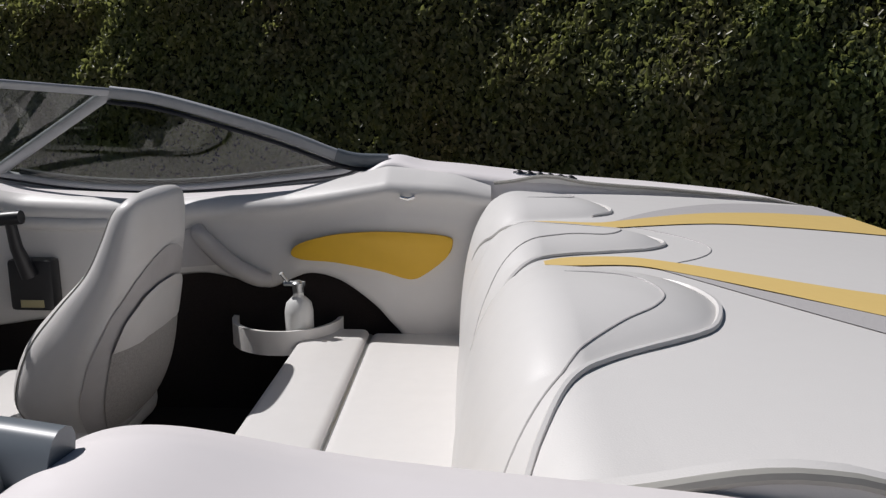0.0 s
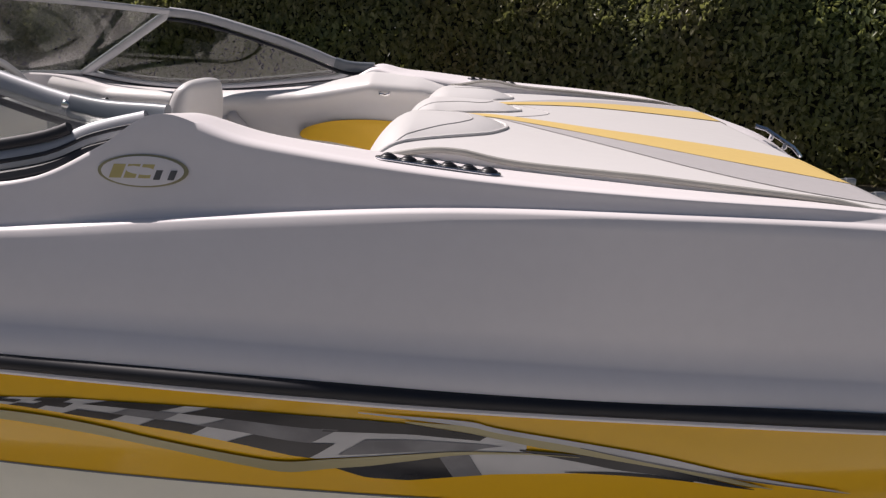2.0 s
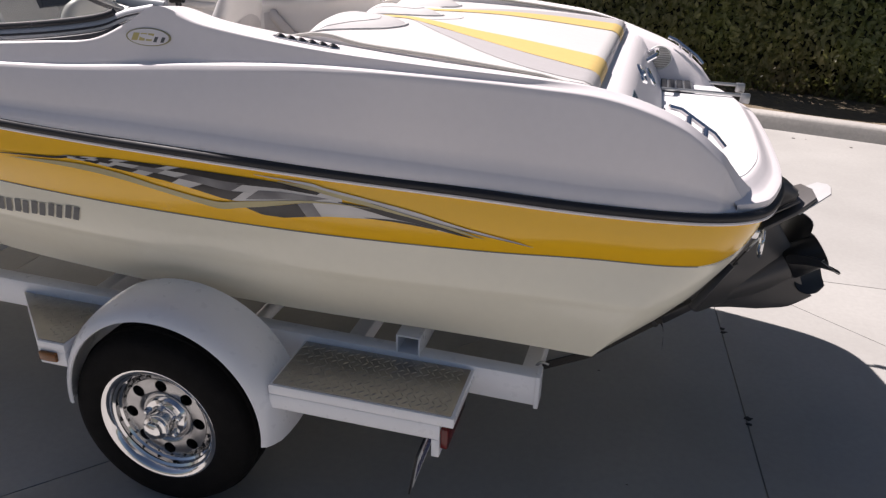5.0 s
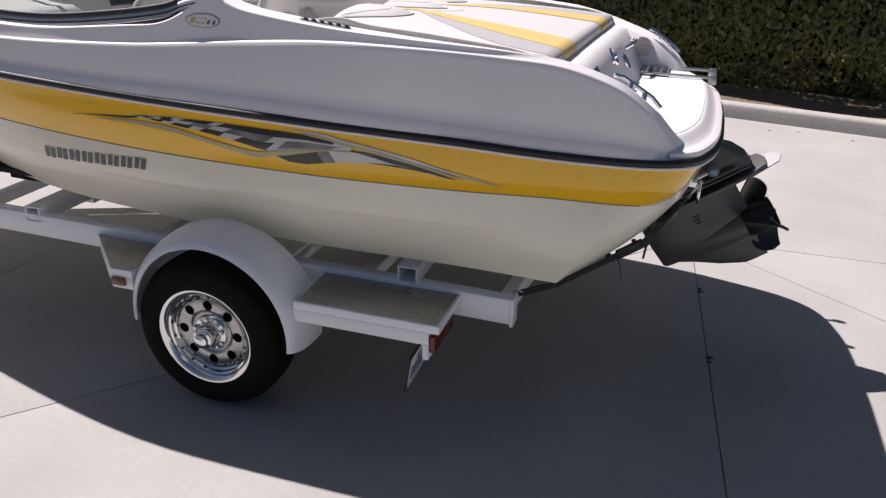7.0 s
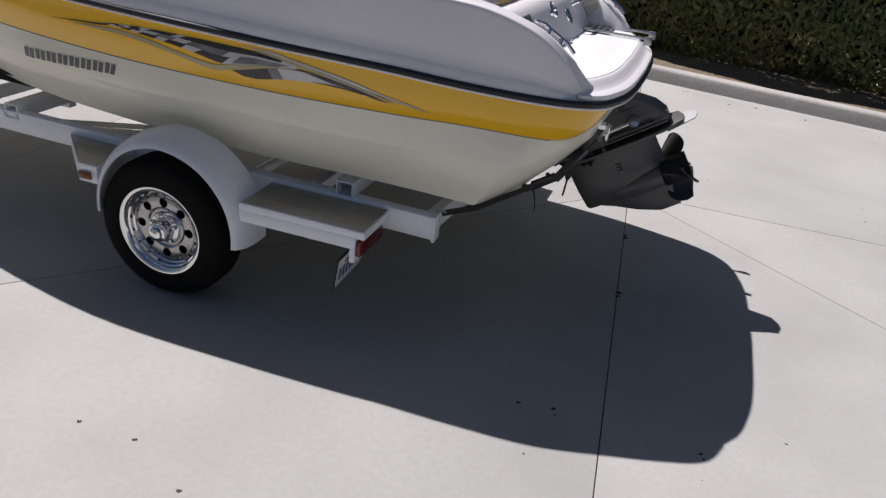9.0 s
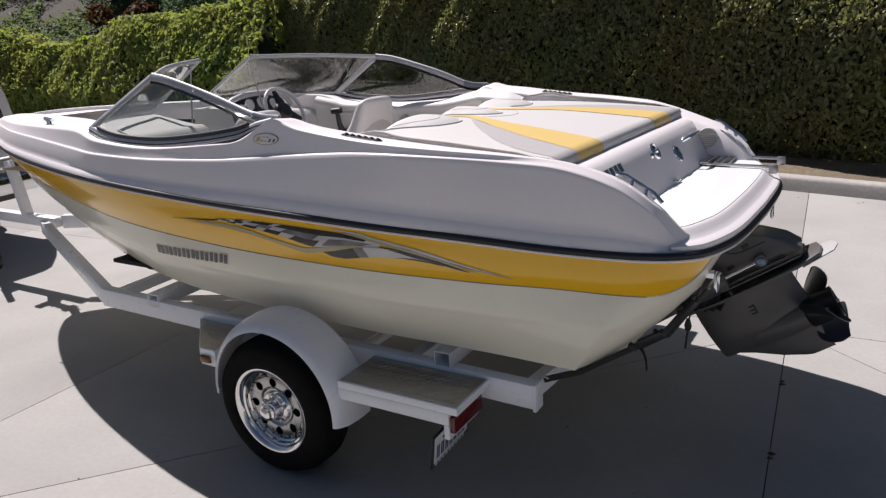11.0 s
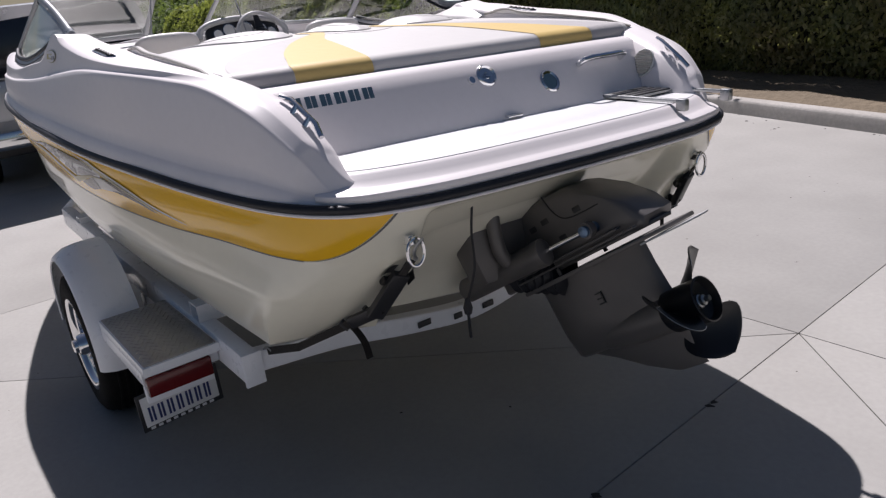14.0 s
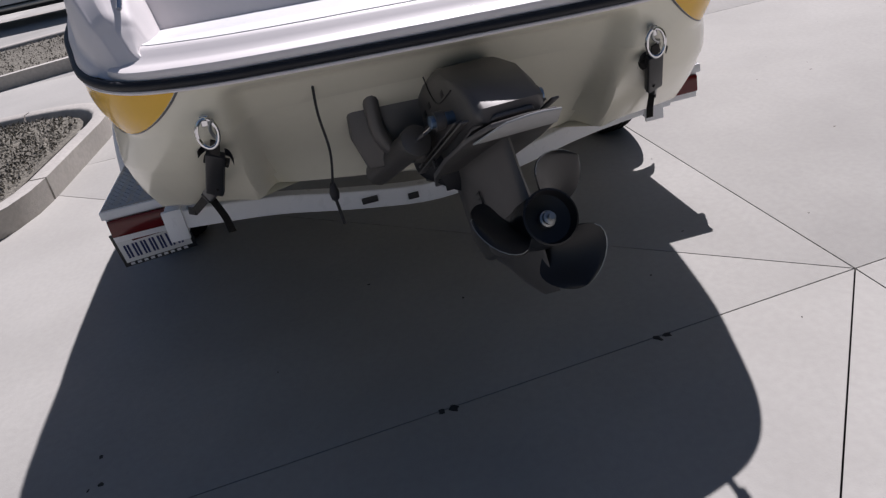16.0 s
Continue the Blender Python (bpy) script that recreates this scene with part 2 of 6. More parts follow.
def grid(bm, rows, close_u=False, close_v=False, mat=0):
    """Faces over rows of points."""
    vs = [[bm.verts.new(tuple(p)) for p in r] for r in rows]
    nu, nv = len(vs), len(vs[0])
    for i in range(nu if close_u else nu - 1):
        for j in range(nv if close_v else nv - 1):
            q = [vs[i][j], vs[(i + 1) % nu][j], vs[(i + 1) % nu][(j + 1) % nv], vs[i][(j + 1) % nv]]
            if len({tuple(round(c, 6) for c in v.co) for v in q}) > 2:
                f = bm.faces.new(q)
                f.material_index = mat
    return vs


def weld(bm, d=0.0004):
    bmesh.ops.remove_doubles(bm, verts=bm.verts[:], dist=d)
    return bm


def tube(bm, pts, r, seg=10, closed=False, caps=True):
    """A round bar along pts; r a number or one for each point."""
    p = [Vector(q) for q in pts]
    rs = r if isinstance(r, (list, tuple, np.ndarray)) else [r] * len(p)
    rows, up = [], None
    for i, c in enumerate(p):
        a = p[i - 1] if i or closed else p[0]
        b = p[(i + 1) % len(p)] if i + 1 < len(p) or closed else p[-1]
        d = (b - a).normalized()
        if up is None:
            up = d.orthogonal().normalized()
        up = (up - d * up.dot(d)).normalized()
        s = d.cross(up)
        rows.append([c + (up * math.cos(2 * math.pi * k / seg) + s * math.sin(2 * math.pi * k / seg)) * rs[i] for k in range(seg)])
    vs = grid(bm, rows, close_u=closed, close_v=True)
    if caps and not closed:
        for ring in (vs[0], vs[-1]):
            bm.faces.new(ring)
    return bm


def lathe(bm, prof, seg=32, m=None, caps=True):
    """Turns (radius, height) about z, then moves by m."""
    m = m or Matrix()
    rows = [[m @ Vector((r * math.cos(2 * math.pi * k / seg), r * math.sin(2 * math.pi * k / seg), z)) for k in range(seg)] for r, z in prof]
    vs = grid(bm, rows, close_v=True)
    for ring, (r, z) in ((vs[0], prof[0]), (vs[-1], prof[-1])):
        if caps and r > 1e-5:
            bm.faces.new(ring)
    return weld(bm, 1e-5)


def prism(bm, poly, depth, m=None, bevel=0.0):
    """Extrudes a polygon in x, y by depth in z, then moves by m."""
    m = m or Matrix()
    lo = [bm.verts.new(m @ Vector((x, y, 0))) for x, y in poly]
    hi = [bm.verts.new(m @ Vector((x, y, depth))) for x, y in poly]
    n = len(poly)
    fs = [bm.faces.new(lo[::-1]), bm.faces.new(hi)]
    for i in range(n):
        fs.append(bm.faces.new((lo[i], lo[(i + 1) % n], hi[(i + 1) % n], hi[i])))
    if bevel:
        es = [e for f in fs[:2] for e in f.edges]
        bmesh.ops.bevel(bm, geom=es, offset=bevel, segments=2, affect="EDGES", profile=0.5)
    return bm


def bar(bm, a, b, w, h, up=(0, 0, 1), bevel=0.006):
    """A square bar from a to b, w wide and h deep."""
    a, b = Vector(a), Vector(b)
    d = (b - a).normalized()
    s = d.cross(Vector(up)).normalized()
    u = s.cross(d)
    m = Matrix((s, d, u)).transposed().to_4x4()
    m.translation = (a + b) / 2
    return box(bm, (-w / 2, -(b - a).length / 2, -h / 2), (w / 2, (b - a).length / 2, h / 2), bevel, m)


def B():
    return bmesh.new()


# ---- setting: ground, slabs, kerbs ----
def split(poly, p, d):
    """Cuts a convex polygon by the line through p along d: the left part and the right part."""
    nx, ny = -d[1], d[0]
    left, right = [], []
    for i, a in enumerate(poly):
        b = poly[(i + 1) % len(poly)]
        sa = (a[0] - p[0]) * nx + (a[1] - p[1]) * ny
        sb = (b[0] - p[0]) * nx + (b[1] - p[1]) * ny
        (left if sa >= 0 else right).append(a)
        if sa * sb < 0:
            t = sa / (sa - sb)
            c = (a[0] + t * (b[0] - a[0]), a[1] + t * (b[1] - a[1]))
            left.append(c)
            right.append(c)
    return left, right


def inset(poly, g):
    """Moves every side of a convex polygon (anticlockwise) in by g."""
    for a, b in list(zip(poly, poly[1:] + poly[:1])):
        n = math.hypot(b[0] - a[0], b[1] - a[1])
        if n > 1e-6:
            d = ((b[0] - a[0]) / n, (b[1] - a[1]) / n)
            poly = split(poly, (a[0] - d[1] * g, a[1] + d[0] * g), d)[0]
    return poly


bm = B()
grid(bm, [[(x, y, -0.03) for y in (-900, -60, -9, 6, 60, 900)] for x in (-900, -60, -12, 9, 60, 900)])
ground = tagged(part("ground", bm, JOINT), "dark bare earth and joint filler under the concrete", "ground", kind="structure")

# the back edge of the yard, its hedge and the hill run askew to the boat
BACK = Matrix.Translation((0, 4.62, 0)) @ Matrix.Rotation(radians(-10.6), 4, "Z") @ Matrix.Translation((0, -4.93, 0))
edge_y = lambda x: 4.62 - .187 * x

pavement = thing("pavement", "pale broom-finished concrete yard with sawn joints and dark stains", "pavement", kind="structure")
J = (0.142, 1.245)
south, west_far = -14.0, -30.0
whole = [(west_far, south), (14, south), (14, edge_y(14)), (west_far, edge_y(west_far))]
l, r = split(whole, J, (-0.085, 1.0))
ul, ll = split(l, J, (-1.0, -0.035))[::-1]
ur, lr = split(r, J, (1.0, 0.02))
slabs = []
for q in (ul, ll):
    slabs.append(q)
cut = []
for q in slabs:
    a, b = split(q, (-3.42, 0), (0.0, 1.0))
    cut += [a, b]
slabs = []
for q in cut:
    a, b = split(q, J, (0.69, 0.772))
    slabs += [a, b] if len(a) > 2 and len(b) > 2 and max(p[0] for p in q) > -3 and min(p[1] for p in q) < -3 else [q]
cut, slabs = slabs, []
for q in cut:
    a, b = split(q, (-7.2, 0), (0.04, 1.0))
    slabs += [a, b]
slabs.append(ur)
slabs += split(lr, J, (0.79, -0.613))
cut, slabs = slabs, []
for q in slabs or cut:
    a, b = split(q, (0, -6.2), (1.0, 0.0))
    slabs += [a, b]
for q in slabs:
    if len(q) < 3:
        continue
    area = sum(a[0] * b[1] - b[0] * a[1] for a, b in zip(q, q[1:] + q[:1])) / 2
    if abs(area) < 0.05:
        continue
    q = inset(q if area > 0 else q[::-1], 0.0022)
    bm = B()
    prism(bm, q, 0.028, Matrix.Translation((0, 0, -0.028)), 0.002)
    part("slab", bm, CONCRETE, pavement)


def kerb_run(name, pts, label, h=0.135, w=0.15, gap=0.006, step=3.0):
    """A kerb with a sloping face and a rounded nose along pts, the road on its right; cut into lengths."""
    k = thing(name, label, "kerb", kind="structure")
    prof = [(0.0, -0.01), (0.012, 0.05), (0.022, h - 0.03), (0.03, h - 0.012), (0.05, h), (w, h), (w, -0.01)]
    p = [Vector((x, y, 0)) for x, y in pts]
    runs, cur, dist = [], [p[0]], 0
    for a, b in zip(p, p[1:]):
        dist += (b - a).length
        cur.append(b)
        if dist > step:
            runs.append(cur)
            cur, dist = [b], 0
    if len(cur) > 1:
        runs.append(cur)
    for run in runs:
        rows = []
        for i, c in enumerate(run):
            d = ((run[min(i + 1, len(run) - 1)]) - run[max(i - 1, 0)]).normalized()
            n = Vector((-d.y, d.x, 0))
            e = c + d * (gap if i == 0 else -gap if i == len(run) - 1 else 0)
            rows.append([e + n * u + Vector((0, 0, v)) for u, v in prof])
        bm = B()
        vs = grid(bm, rows)
        bm.faces.new(vs[0])
        bm.faces.new(vs[-1])
        part("kerb_stone", bm, KERB, k)
    return k


kerb_run("kerb_back", [(0.11 + 0.75 * i, 4.93) for i in range(-40, 25)], "weathered grey concrete kerb along the hedge bed").matrix_world = BACK
bm = B()
rows = []
for i in range(90):
    x = -24 + i * 0.42
    rows.append([(x, y, 0.10 + 0.03 * noise.noise((x, y * 2, 0)) + 0.05 * max(0, y - 5.4)) for y in np.linspace(5.06, 7.6, 12)])
grid(bm, rows)
bed = tagged(part("planting_bed", bm, SOIL), "dry brown soil bed with leaf litter below the hedge", "soil", kind="structure")
bed.matrix_world = BACK


# ---- hedges ----
def leaves_mesh(name, mat, spots, size, seed, droop=0.5, core=None):
    """Many folded, pointed leaves at spots (n x 3) that look along normals (n x 3)."""
    rng = np.random.default_rng(seed)
    pos, nor = spots
    n = len(pos)
    nor = nor + rng.normal(0, 0.7, (n, 3))
    nor /= np.linalg.norm(nor, axis=1)[:, None]
    tip = rng.normal(0, 0.6, (n, 3)) + np.array([0, 0, -droop])
    tip -= nor * (tip * nor).sum(1)[:, None]
    tip /= np.linalg.norm(tip, axis=1)[:, None] + 1e-9
    side = np.cross(nor, tip)
    L = size * rng.uniform(0.65, 1.3, n)[:, None]
    W = L * 0.25
    fold = nor * L * 0.10
    v = np.stack([pos - tip * L * 0.5, pos - tip * L * 0.12 + side * W + fold, pos + tip * L * 0.22 + side * W * 0.75 + fold,
                  pos + tip * L * 0.5, pos + tip * L * 0.22 - side * W * 0.75 + fold, pos - tip * L * 0.12 - side * W + fold], 1)
    v = v.reshape(-1, 3)
    i = np.arange(n) * 6
    f = np.concatenate([np.stack([i, i + 1, i + 2, i + 3], 1), np.stack([i, i + 3, i + 4, i + 5], 1)])
    me = bpy.data.meshes.new(name)
    me.vertices.add(len(v))
    me.vertices.foreach_set("co", v.ravel())
    me.loops.add(len(f) * 4)
    me.loops.foreach_set("vertex_index", f.ravel().astype(np.int32))
    me.polygons.add(len(f))
    me.polygons.foreach_set("loop_start", (np.arange(len(f)) * 4).astype(np.int32))
    me.update(calc_edges=True)
    me.validate()
    me.materials.append(mat)
    return new(name, me)


def wave(x, z, k):
    return (np.sin(x * 1.15 + k * 1.457) * 0.5 + np.sin(z * 2.9 + x * 0.8 + 2 * k) * 0.3 + np.sin(x * 4.3 - z * 3.7 + k) * 0.25)


def hedge(name, label, x0, x1, y0, depth, top, n, mat, size, seed, core=True, lean=0.0, place=Matrix()):
    """A clipped hedge along x: a face of leaves with hollows, a top and ends over an inside painted dark for shade."""
    h = thing(name, label, "hedge", kind="structure")
    rng = np.random.default_rng(seed)
    x = rng.uniform(x0, x1, n)
    z = rng.uniform(0, 1, n) ** 0.95
    ht = top(x)
    z = 0.12 + z * (ht - 0.12)
    off = 0.09 * wave(x, z, seed) + 0.05 * wave(x * 3.1, z * 2.3, seed + 4) + 0.10 * (rng.random(n) ** 2) - lean * np.clip((ht - z) / 1.3, 0, 1) * (1 + 1.7 * np.clip((x + 2.0) / 1.5, 0, 1) + np.clip((x - 1.5) / 1.5, 0, 1))
    round_top = np.maximum(0, z - ht + 0.25) ** 2 * 3
    under = np.maximum(0, 0.7 - z) * 0.55
    p = np.stack([x, y0 + 0.12 + off + round_top + under, z + 0.10 * wave(x * 1.3, z * 0.5, seed + 1) * (z / ht)], 1)
    nr = np.tile([0.0, -1.0, 0.35], (n, 1))
    m = n // 4
    xt = rng.uniform(x0, x1, m)
    pt = np.stack([xt, rng.uniform(y0 + 0.2, y0 + depth, m), top(xt) + 0.12 * wave(xt * 1.3, top(xt) * 0.5, seed + 1) + rng.uniform(-0.12, 0.07, m)], 1)
    nt = np.tile([0.0, -0.1, 1.0], (m, 1))
    k = n // 24
    for xe, sx in ((x0, -1), (x1, 1)):
        pe = np.stack([np.full(k, xe) + rng.uniform(-0.15, 0.1, k), rng.uniform(y0 + 0.1, y0 + depth, k), rng.uniform(0.1, 1, k) * top(np.full(k, xe))], 1)
        p, nr = np.vstack([p, pe]), np.vstack([nr, np.tile([sx * 1.0, 0, 0.2], (k, 1))])
    ob = leaves_mesh("foliage", mat, (np.vstack([p, pt]), np.vstack([nr, nt])), size, seed, 0.8)
    ob.parent = h
    ob["kind"] = "stuff"
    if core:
        # plain dark sheet in place of the shade within the hedge
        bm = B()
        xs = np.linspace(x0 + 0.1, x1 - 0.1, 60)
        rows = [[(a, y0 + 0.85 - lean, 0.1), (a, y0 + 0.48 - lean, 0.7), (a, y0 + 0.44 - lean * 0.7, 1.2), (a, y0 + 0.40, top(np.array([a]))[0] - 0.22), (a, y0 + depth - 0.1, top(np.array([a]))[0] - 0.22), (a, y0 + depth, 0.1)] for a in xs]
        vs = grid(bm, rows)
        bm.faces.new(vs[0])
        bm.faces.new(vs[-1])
        part("inner_shade", bm, CORE, h)
    h.matrix_world = place
    return h


hedge("hedge_tall", "tall clipped evergreen hedge, dark green and shaded on its face", -9.75, 9.0, 5.97, 1.3,
      lambda x: 2.30 + 0.25 * np.clip((x + 9.7) / 1.5, 0, 1) + 0.35 * np.clip((x + 5.5) / 2.0, 0, 1) + 0.05 * np.sin(x * 2.1), 104000, LEAF, 0.068, 3, lean=0.17, place=BACK)
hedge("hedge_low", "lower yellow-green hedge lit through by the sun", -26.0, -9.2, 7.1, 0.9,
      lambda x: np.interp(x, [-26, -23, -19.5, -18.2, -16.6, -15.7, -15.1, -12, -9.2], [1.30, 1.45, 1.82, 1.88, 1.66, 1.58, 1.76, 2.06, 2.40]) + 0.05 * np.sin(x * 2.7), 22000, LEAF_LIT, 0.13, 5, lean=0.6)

# unseen leaf cluster, added to throw blotchy shade onto the yard
rng = np.random.default_rng(21)
q = rng.normal(0, 1, (900, 3)) * np.array([.34, .17, .14]) + np.array([-5.95, 5.45, 2.75])
sprig = leaves_mesh("shade_sprig", LEAF, (q, np.tile([0, -.3, 1.0], (len(q), 1))), .10, 22)
sprig.parent = bpy.data.objects["hedge_tall"]
sprig["kind"] = "stuff"

# tar knots on the joints, pebbles and dark spots on the slabs
rng = random.Random(5)
litter = thing("yard_litter", "scattered dark pebbles, tar knots and dry leaf bits on the concrete", "litter", kind="stuff")
bm = B()
SPOTS = [(.212, .505, .022), (.208, .54, .016), (.268, -.18, .022), (.270, -.22, .014), (.175, -1.305, .009), (.16, -1.27, .012), (-1.385, -2.11, .011), (-1.155, -2.104, .012), (-.874, -2.24, .011), (.734, -1.281, .010), (.745, -1.31, .009), (1.05, -1.068, .009), (.022, -1.292, .012)]
SPOTS += [(rng.uniform(-3, 4.5), rng.uniform(-4, 3.6), rng.uniform(.003, .008)) for _ in range(90)] + [(x, edge_y(x) - rng.uniform(.03, .4), rng.uniform(.006, .018)) for x in (rng.uniform(-5, 5) for _ in range(40))]
for x, y, r in SPOTS:
    rs = [r * rng.uniform(.55, 1.3) for _ in range(9)]
    el, tw = rng.uniform(.5, 1), rng.uniform(0, 6)
    ring = []
    for k in range(9):
        a = 2 * math.pi * k / 9
        u, w = rs[k] * math.cos(a), rs[k] * math.sin(a) * el
        ring.append(bm.verts.new((x + u * math.cos(tw) - w * math.sin(tw), y + u * math.sin(tw) + w * math.cos(tw), .0005)))
    top = bm.verts.new((x, y, r * .35))
    for k in range(9):
        bm.faces.new((ring[k], ring[(k + 1) % 9], top))
part("pebbles", bm, JOINT, litter)["kind"] = "stuff"

from mathutils.bvhtree import BVHTree


# ---- the boat ----
boat = thing("boat", "white, silver and yellow bowrider motorboat strapped on its trailer", "boat")
ROLL = Matrix.Translation((.012, -1.1, 1.228)) @ Matrix.Rotation(radians(-2.25), 4, "X") @ Matrix.Translation((0, 1.1, -1.2))
boat.matrix_world = ROLL
# half of the outline from the stern's middle to the stem: along, out, up
RUB = [(.14, 0, 1.085), (.13, .40, 1.085), (.10, .62, 1.085), (.03, .80, 1.09), (-.13, .92, 1.10), (-.42, 1.01, 1.12), (-.75, 1.085, 1.15), (-1.3, 1.15, 1.18),
       (-2, 1.165, 1.21), (-2.7, 1.14, 1.245), (-3.4, 1.0, 1.265), (-4.1, .79, 1.285), (-4.7, .53, 1.305), (-5.1, .30, 1.315), (-5.33, .11, 1.32), (-5.4, 0, 1.32)]
YLOW = [(-.03, 0, .93), (-.02, .42, .925), (.03, .62, .92), (-.03, .79, .925), (-.17, .90, .94), (-.43, .97, .955), (-.75, 1.04, .962), (-1.3, 1.095, .97),
        (-2, 1.105, .99), (-2.7, 1.07, 1.035), (-3.38, .92, 1.085), (-4.05, .70, 1.125), (-4.62, .45, 1.16), (-5.02, .24, 1.185), (-5.24, .08, 1.2), (-5.3, 0, 1.2)]
CHINE = [(-.20, 0, .55), (-.21, .42, .59), (-.30, .68, .605), (-.338, .81, .606), (-.368, .898, .608), (-.6, .915, .622), (-.85, .93, .63), (-1.4, .955, .64),
         (-2, .96, .665), (-2.65, .92, .71), (-3.3, .78, .80), (-3.9, .58, .90), (-4.45, .34, 1.0), (-4.85, .16, 1.07), (-5.08, .05, 1.1), (-5.14, 0, 1.11)]
KEEL = [(-.22, 0, .53), (-.24, 0, .53), (-.32, 0, .52), (-.38, 0, .51), (-.46, 0, .51), (-.7, 0, .50), (-.9, 0, .50), (-1.4, 0, .49),
        (-2, 0, .49), (-2.65, 0, .50), (-3.25, 0, .53), (-3.8, 0, .60), (-4.3, 0, .73), (-4.7, 0, .88), (-4.95, 0, 1.0), (-5.0, 0, 1.04)]
DENSE = 12
CUR = {k: crom(v, DENSE) for k, v in dict(rub=RUB, low=YLOW, chine=CHINE, keel=KEEL).items()}
# the chine turns a hard corner at the stern
for k in range(2, 5):
    CUR["chine"][k * DENSE:(k + 1) * DENSE] = [np.array(CHINE[k]) + (np.array(CHINE[k + 1]) - np.array(CHINE[k])) * j / DENSE for j in range(DENSE)]


def on(name, s):
    """The point of a hull line at station s (0 to 15)."""
    c = CUR[name]
    u = min(max(s, 0), len(RUB) - 1) * DENSE
    i = min(int(u), len(c) - 2)
    return c[i] + (c[i + 1] - c[i]) * (u - i)


def side(s, v):
    """A point of the band between the rub rail (v 0) and the lower edge of the yellow (v 1)."""
    a, b = on("rub", s), on("low", s)
    p = a + (b - a) * v
    p[1] += 0.018 * math.sin(math.pi * v) * min(1, p[1] * 4)
    return p


def below(s, v):
    """A point of the hull from the yellow (0) over the chine (1) to the keel (2)."""
    a, c, k = on("low", s), on("chine", s), on("keel", s)
    if v <= 1:
        p = a + (c - a) * v
        p[0] += 0.02 * math.sin(math.pi * v) * ease((5.0 - s) / 1.6) * ease((s - 1.5) / 1.0)
        p[1] += (0.035 * math.sin(math.pi * v) + 0.003 * math.tanh((0.42 - v) * 40) * math.sin(math.pi * v)) * min(1, p[1] * 3)
        return p
    return c + (k - c) * (v - 1)


def station(x):
    """The station whose rub rail stands at x (forward of the stern's corner)."""
    c = CUR["rub"][2 * DENSE:]
    return 2 + float(np.interp(-x, -c[:, 0], np.arange(len(c)) / DENSE))


def ease(t):
    t = min(1, max(0, t))
    return t * t * (3 - 2 * t)


def recess(p):
    """The middle of the transom lies deeper than the pods at its corners."""
    if p[0] > -0.6:
        p = np.array(p, float)
        p[0] -= (0.06 + 0.10 * ease((0.95 - p[2]) / 0.3)) * ease((0.585 - p[1]) / 0.07) * ease((1.06 - p[2]) / 0.05)
    return p


def mirror(rows, sgn):
    return [[(p[0], sgn * p[1], p[2]) for p in r] for r in rows]


SS = np.concatenate([np.linspace(0, 3, 61), np.linspace(3.1, 7, 40), np.linspace(7.25, 15, 40)])
VB = [0, .06, .12, .2, .3, .36, .40, .44, .48, .6, .72, .85, .97, 1.0, 1.03, 1.06, 1.3, 1.55, 1.8, 2.0]
END = lambda v: 2.2 + 0.15 * v + 1.62 * (1 - math.sqrt(1 - (.985 * v) ** 2))
VS = np.sin(np.linspace(0, math.pi / 2, 24))
bm = B()
for sgn in (-1, 1):
    grid(bm, mirror([[recess(below(s, v)) for v in VB] for s in SS], sgn))
    grid(bm, mirror([[recess(side(END(v) * t, v)) for t in [*(SS[SS < END(1)] / END(1)), 1]] for v in VS], sgn))
hull = part("hull", weld(bm, 0.0003), GEL_WHITE, boat, "cream gelcoat hull bottom and transom", 35)
bm = B()
for sgn in (-1, 1):
    grid(bm, mirror([[side(END(v) + (15 - END(v)) * t, v) for t in np.linspace(0, 1, 120)] for v in VS], sgn))
band = part("hull_band", weld(bm, 0.0015), GEL_YELLOW, boat, "glossy yellow band along the hull", 35)
for sgn in (-1, 1):
    bm = B()
    rows = []
    for s in np.concatenate([np.linspace(END(1) - .06, 7, 40), np.linspace(7.2, 14.8, 50)]):
        a, b = side(s, 0.990), below(s, 0.006)
        rows.append([(p[0], sgn * (p[1] + 0.0015), p[2]) for p in (a, b)])
    grid(bm, rows)
    rows = []
    for v in VS:
        rows.append([(lambda p: (p[0] + 0.002, sgn * (p[1] + .0015), p[2]))(side(END(v) + d, v)) for d in (-0.06, -0.02)])
    grid(bm, rows)
    part("pinstripe", bm, PIPING, boat)
bm = B()
pts = [on("rub", s) for s in SS]
ring = [(p[0] + .005, -p[1] * 1.006, p[2]) for p in pts] + [(p[0] + .005, p[1] * 1.006, p[2]) for p in pts[-2:0:-1]]
tube(bm, ring, 0.0132, 10, closed=True)
part("rub_rail", bm, RUBBER, boat, "black rubber rub rail")
bm = B()
tube(bm, [(x + .003, y * .999, z - .0175) for x, y, z in ring], .0055, 8, closed=True)
part("rail_flange", bm, GEL_SILVER, boat, "thin off-white moulded flange")

# graphic on the band: along, upper and lower edge as parts of the band's height
CHECKS = [(-1.98, .375, .385), (-1.93, .315, .355), (-1.85, .285, .36), (-1.78, .255, .387), (-1.70, .245, .412), (-1.61, .232, .452), (-1.51, .225, .522), (-1.44, .225, .59), (-1.40, .225, .605),
          (-1.315, .225, .545), (-1.25, .232, .49), (-1.155, .285, .435), (-1.08, .35, .42)]
BLOCK = [(-1.37, .69, .695), (-1.325, .64, .775), (-1.26, .57, .775), (-1.193, .485, .71), (-1.128, .44, .655), (-1.065, .42, .63), (-1.0, .42, .607), (-.94, .46, .61), (-.877, .52, .63), (-.814, .60, .68), (-.725, .752, .76)]
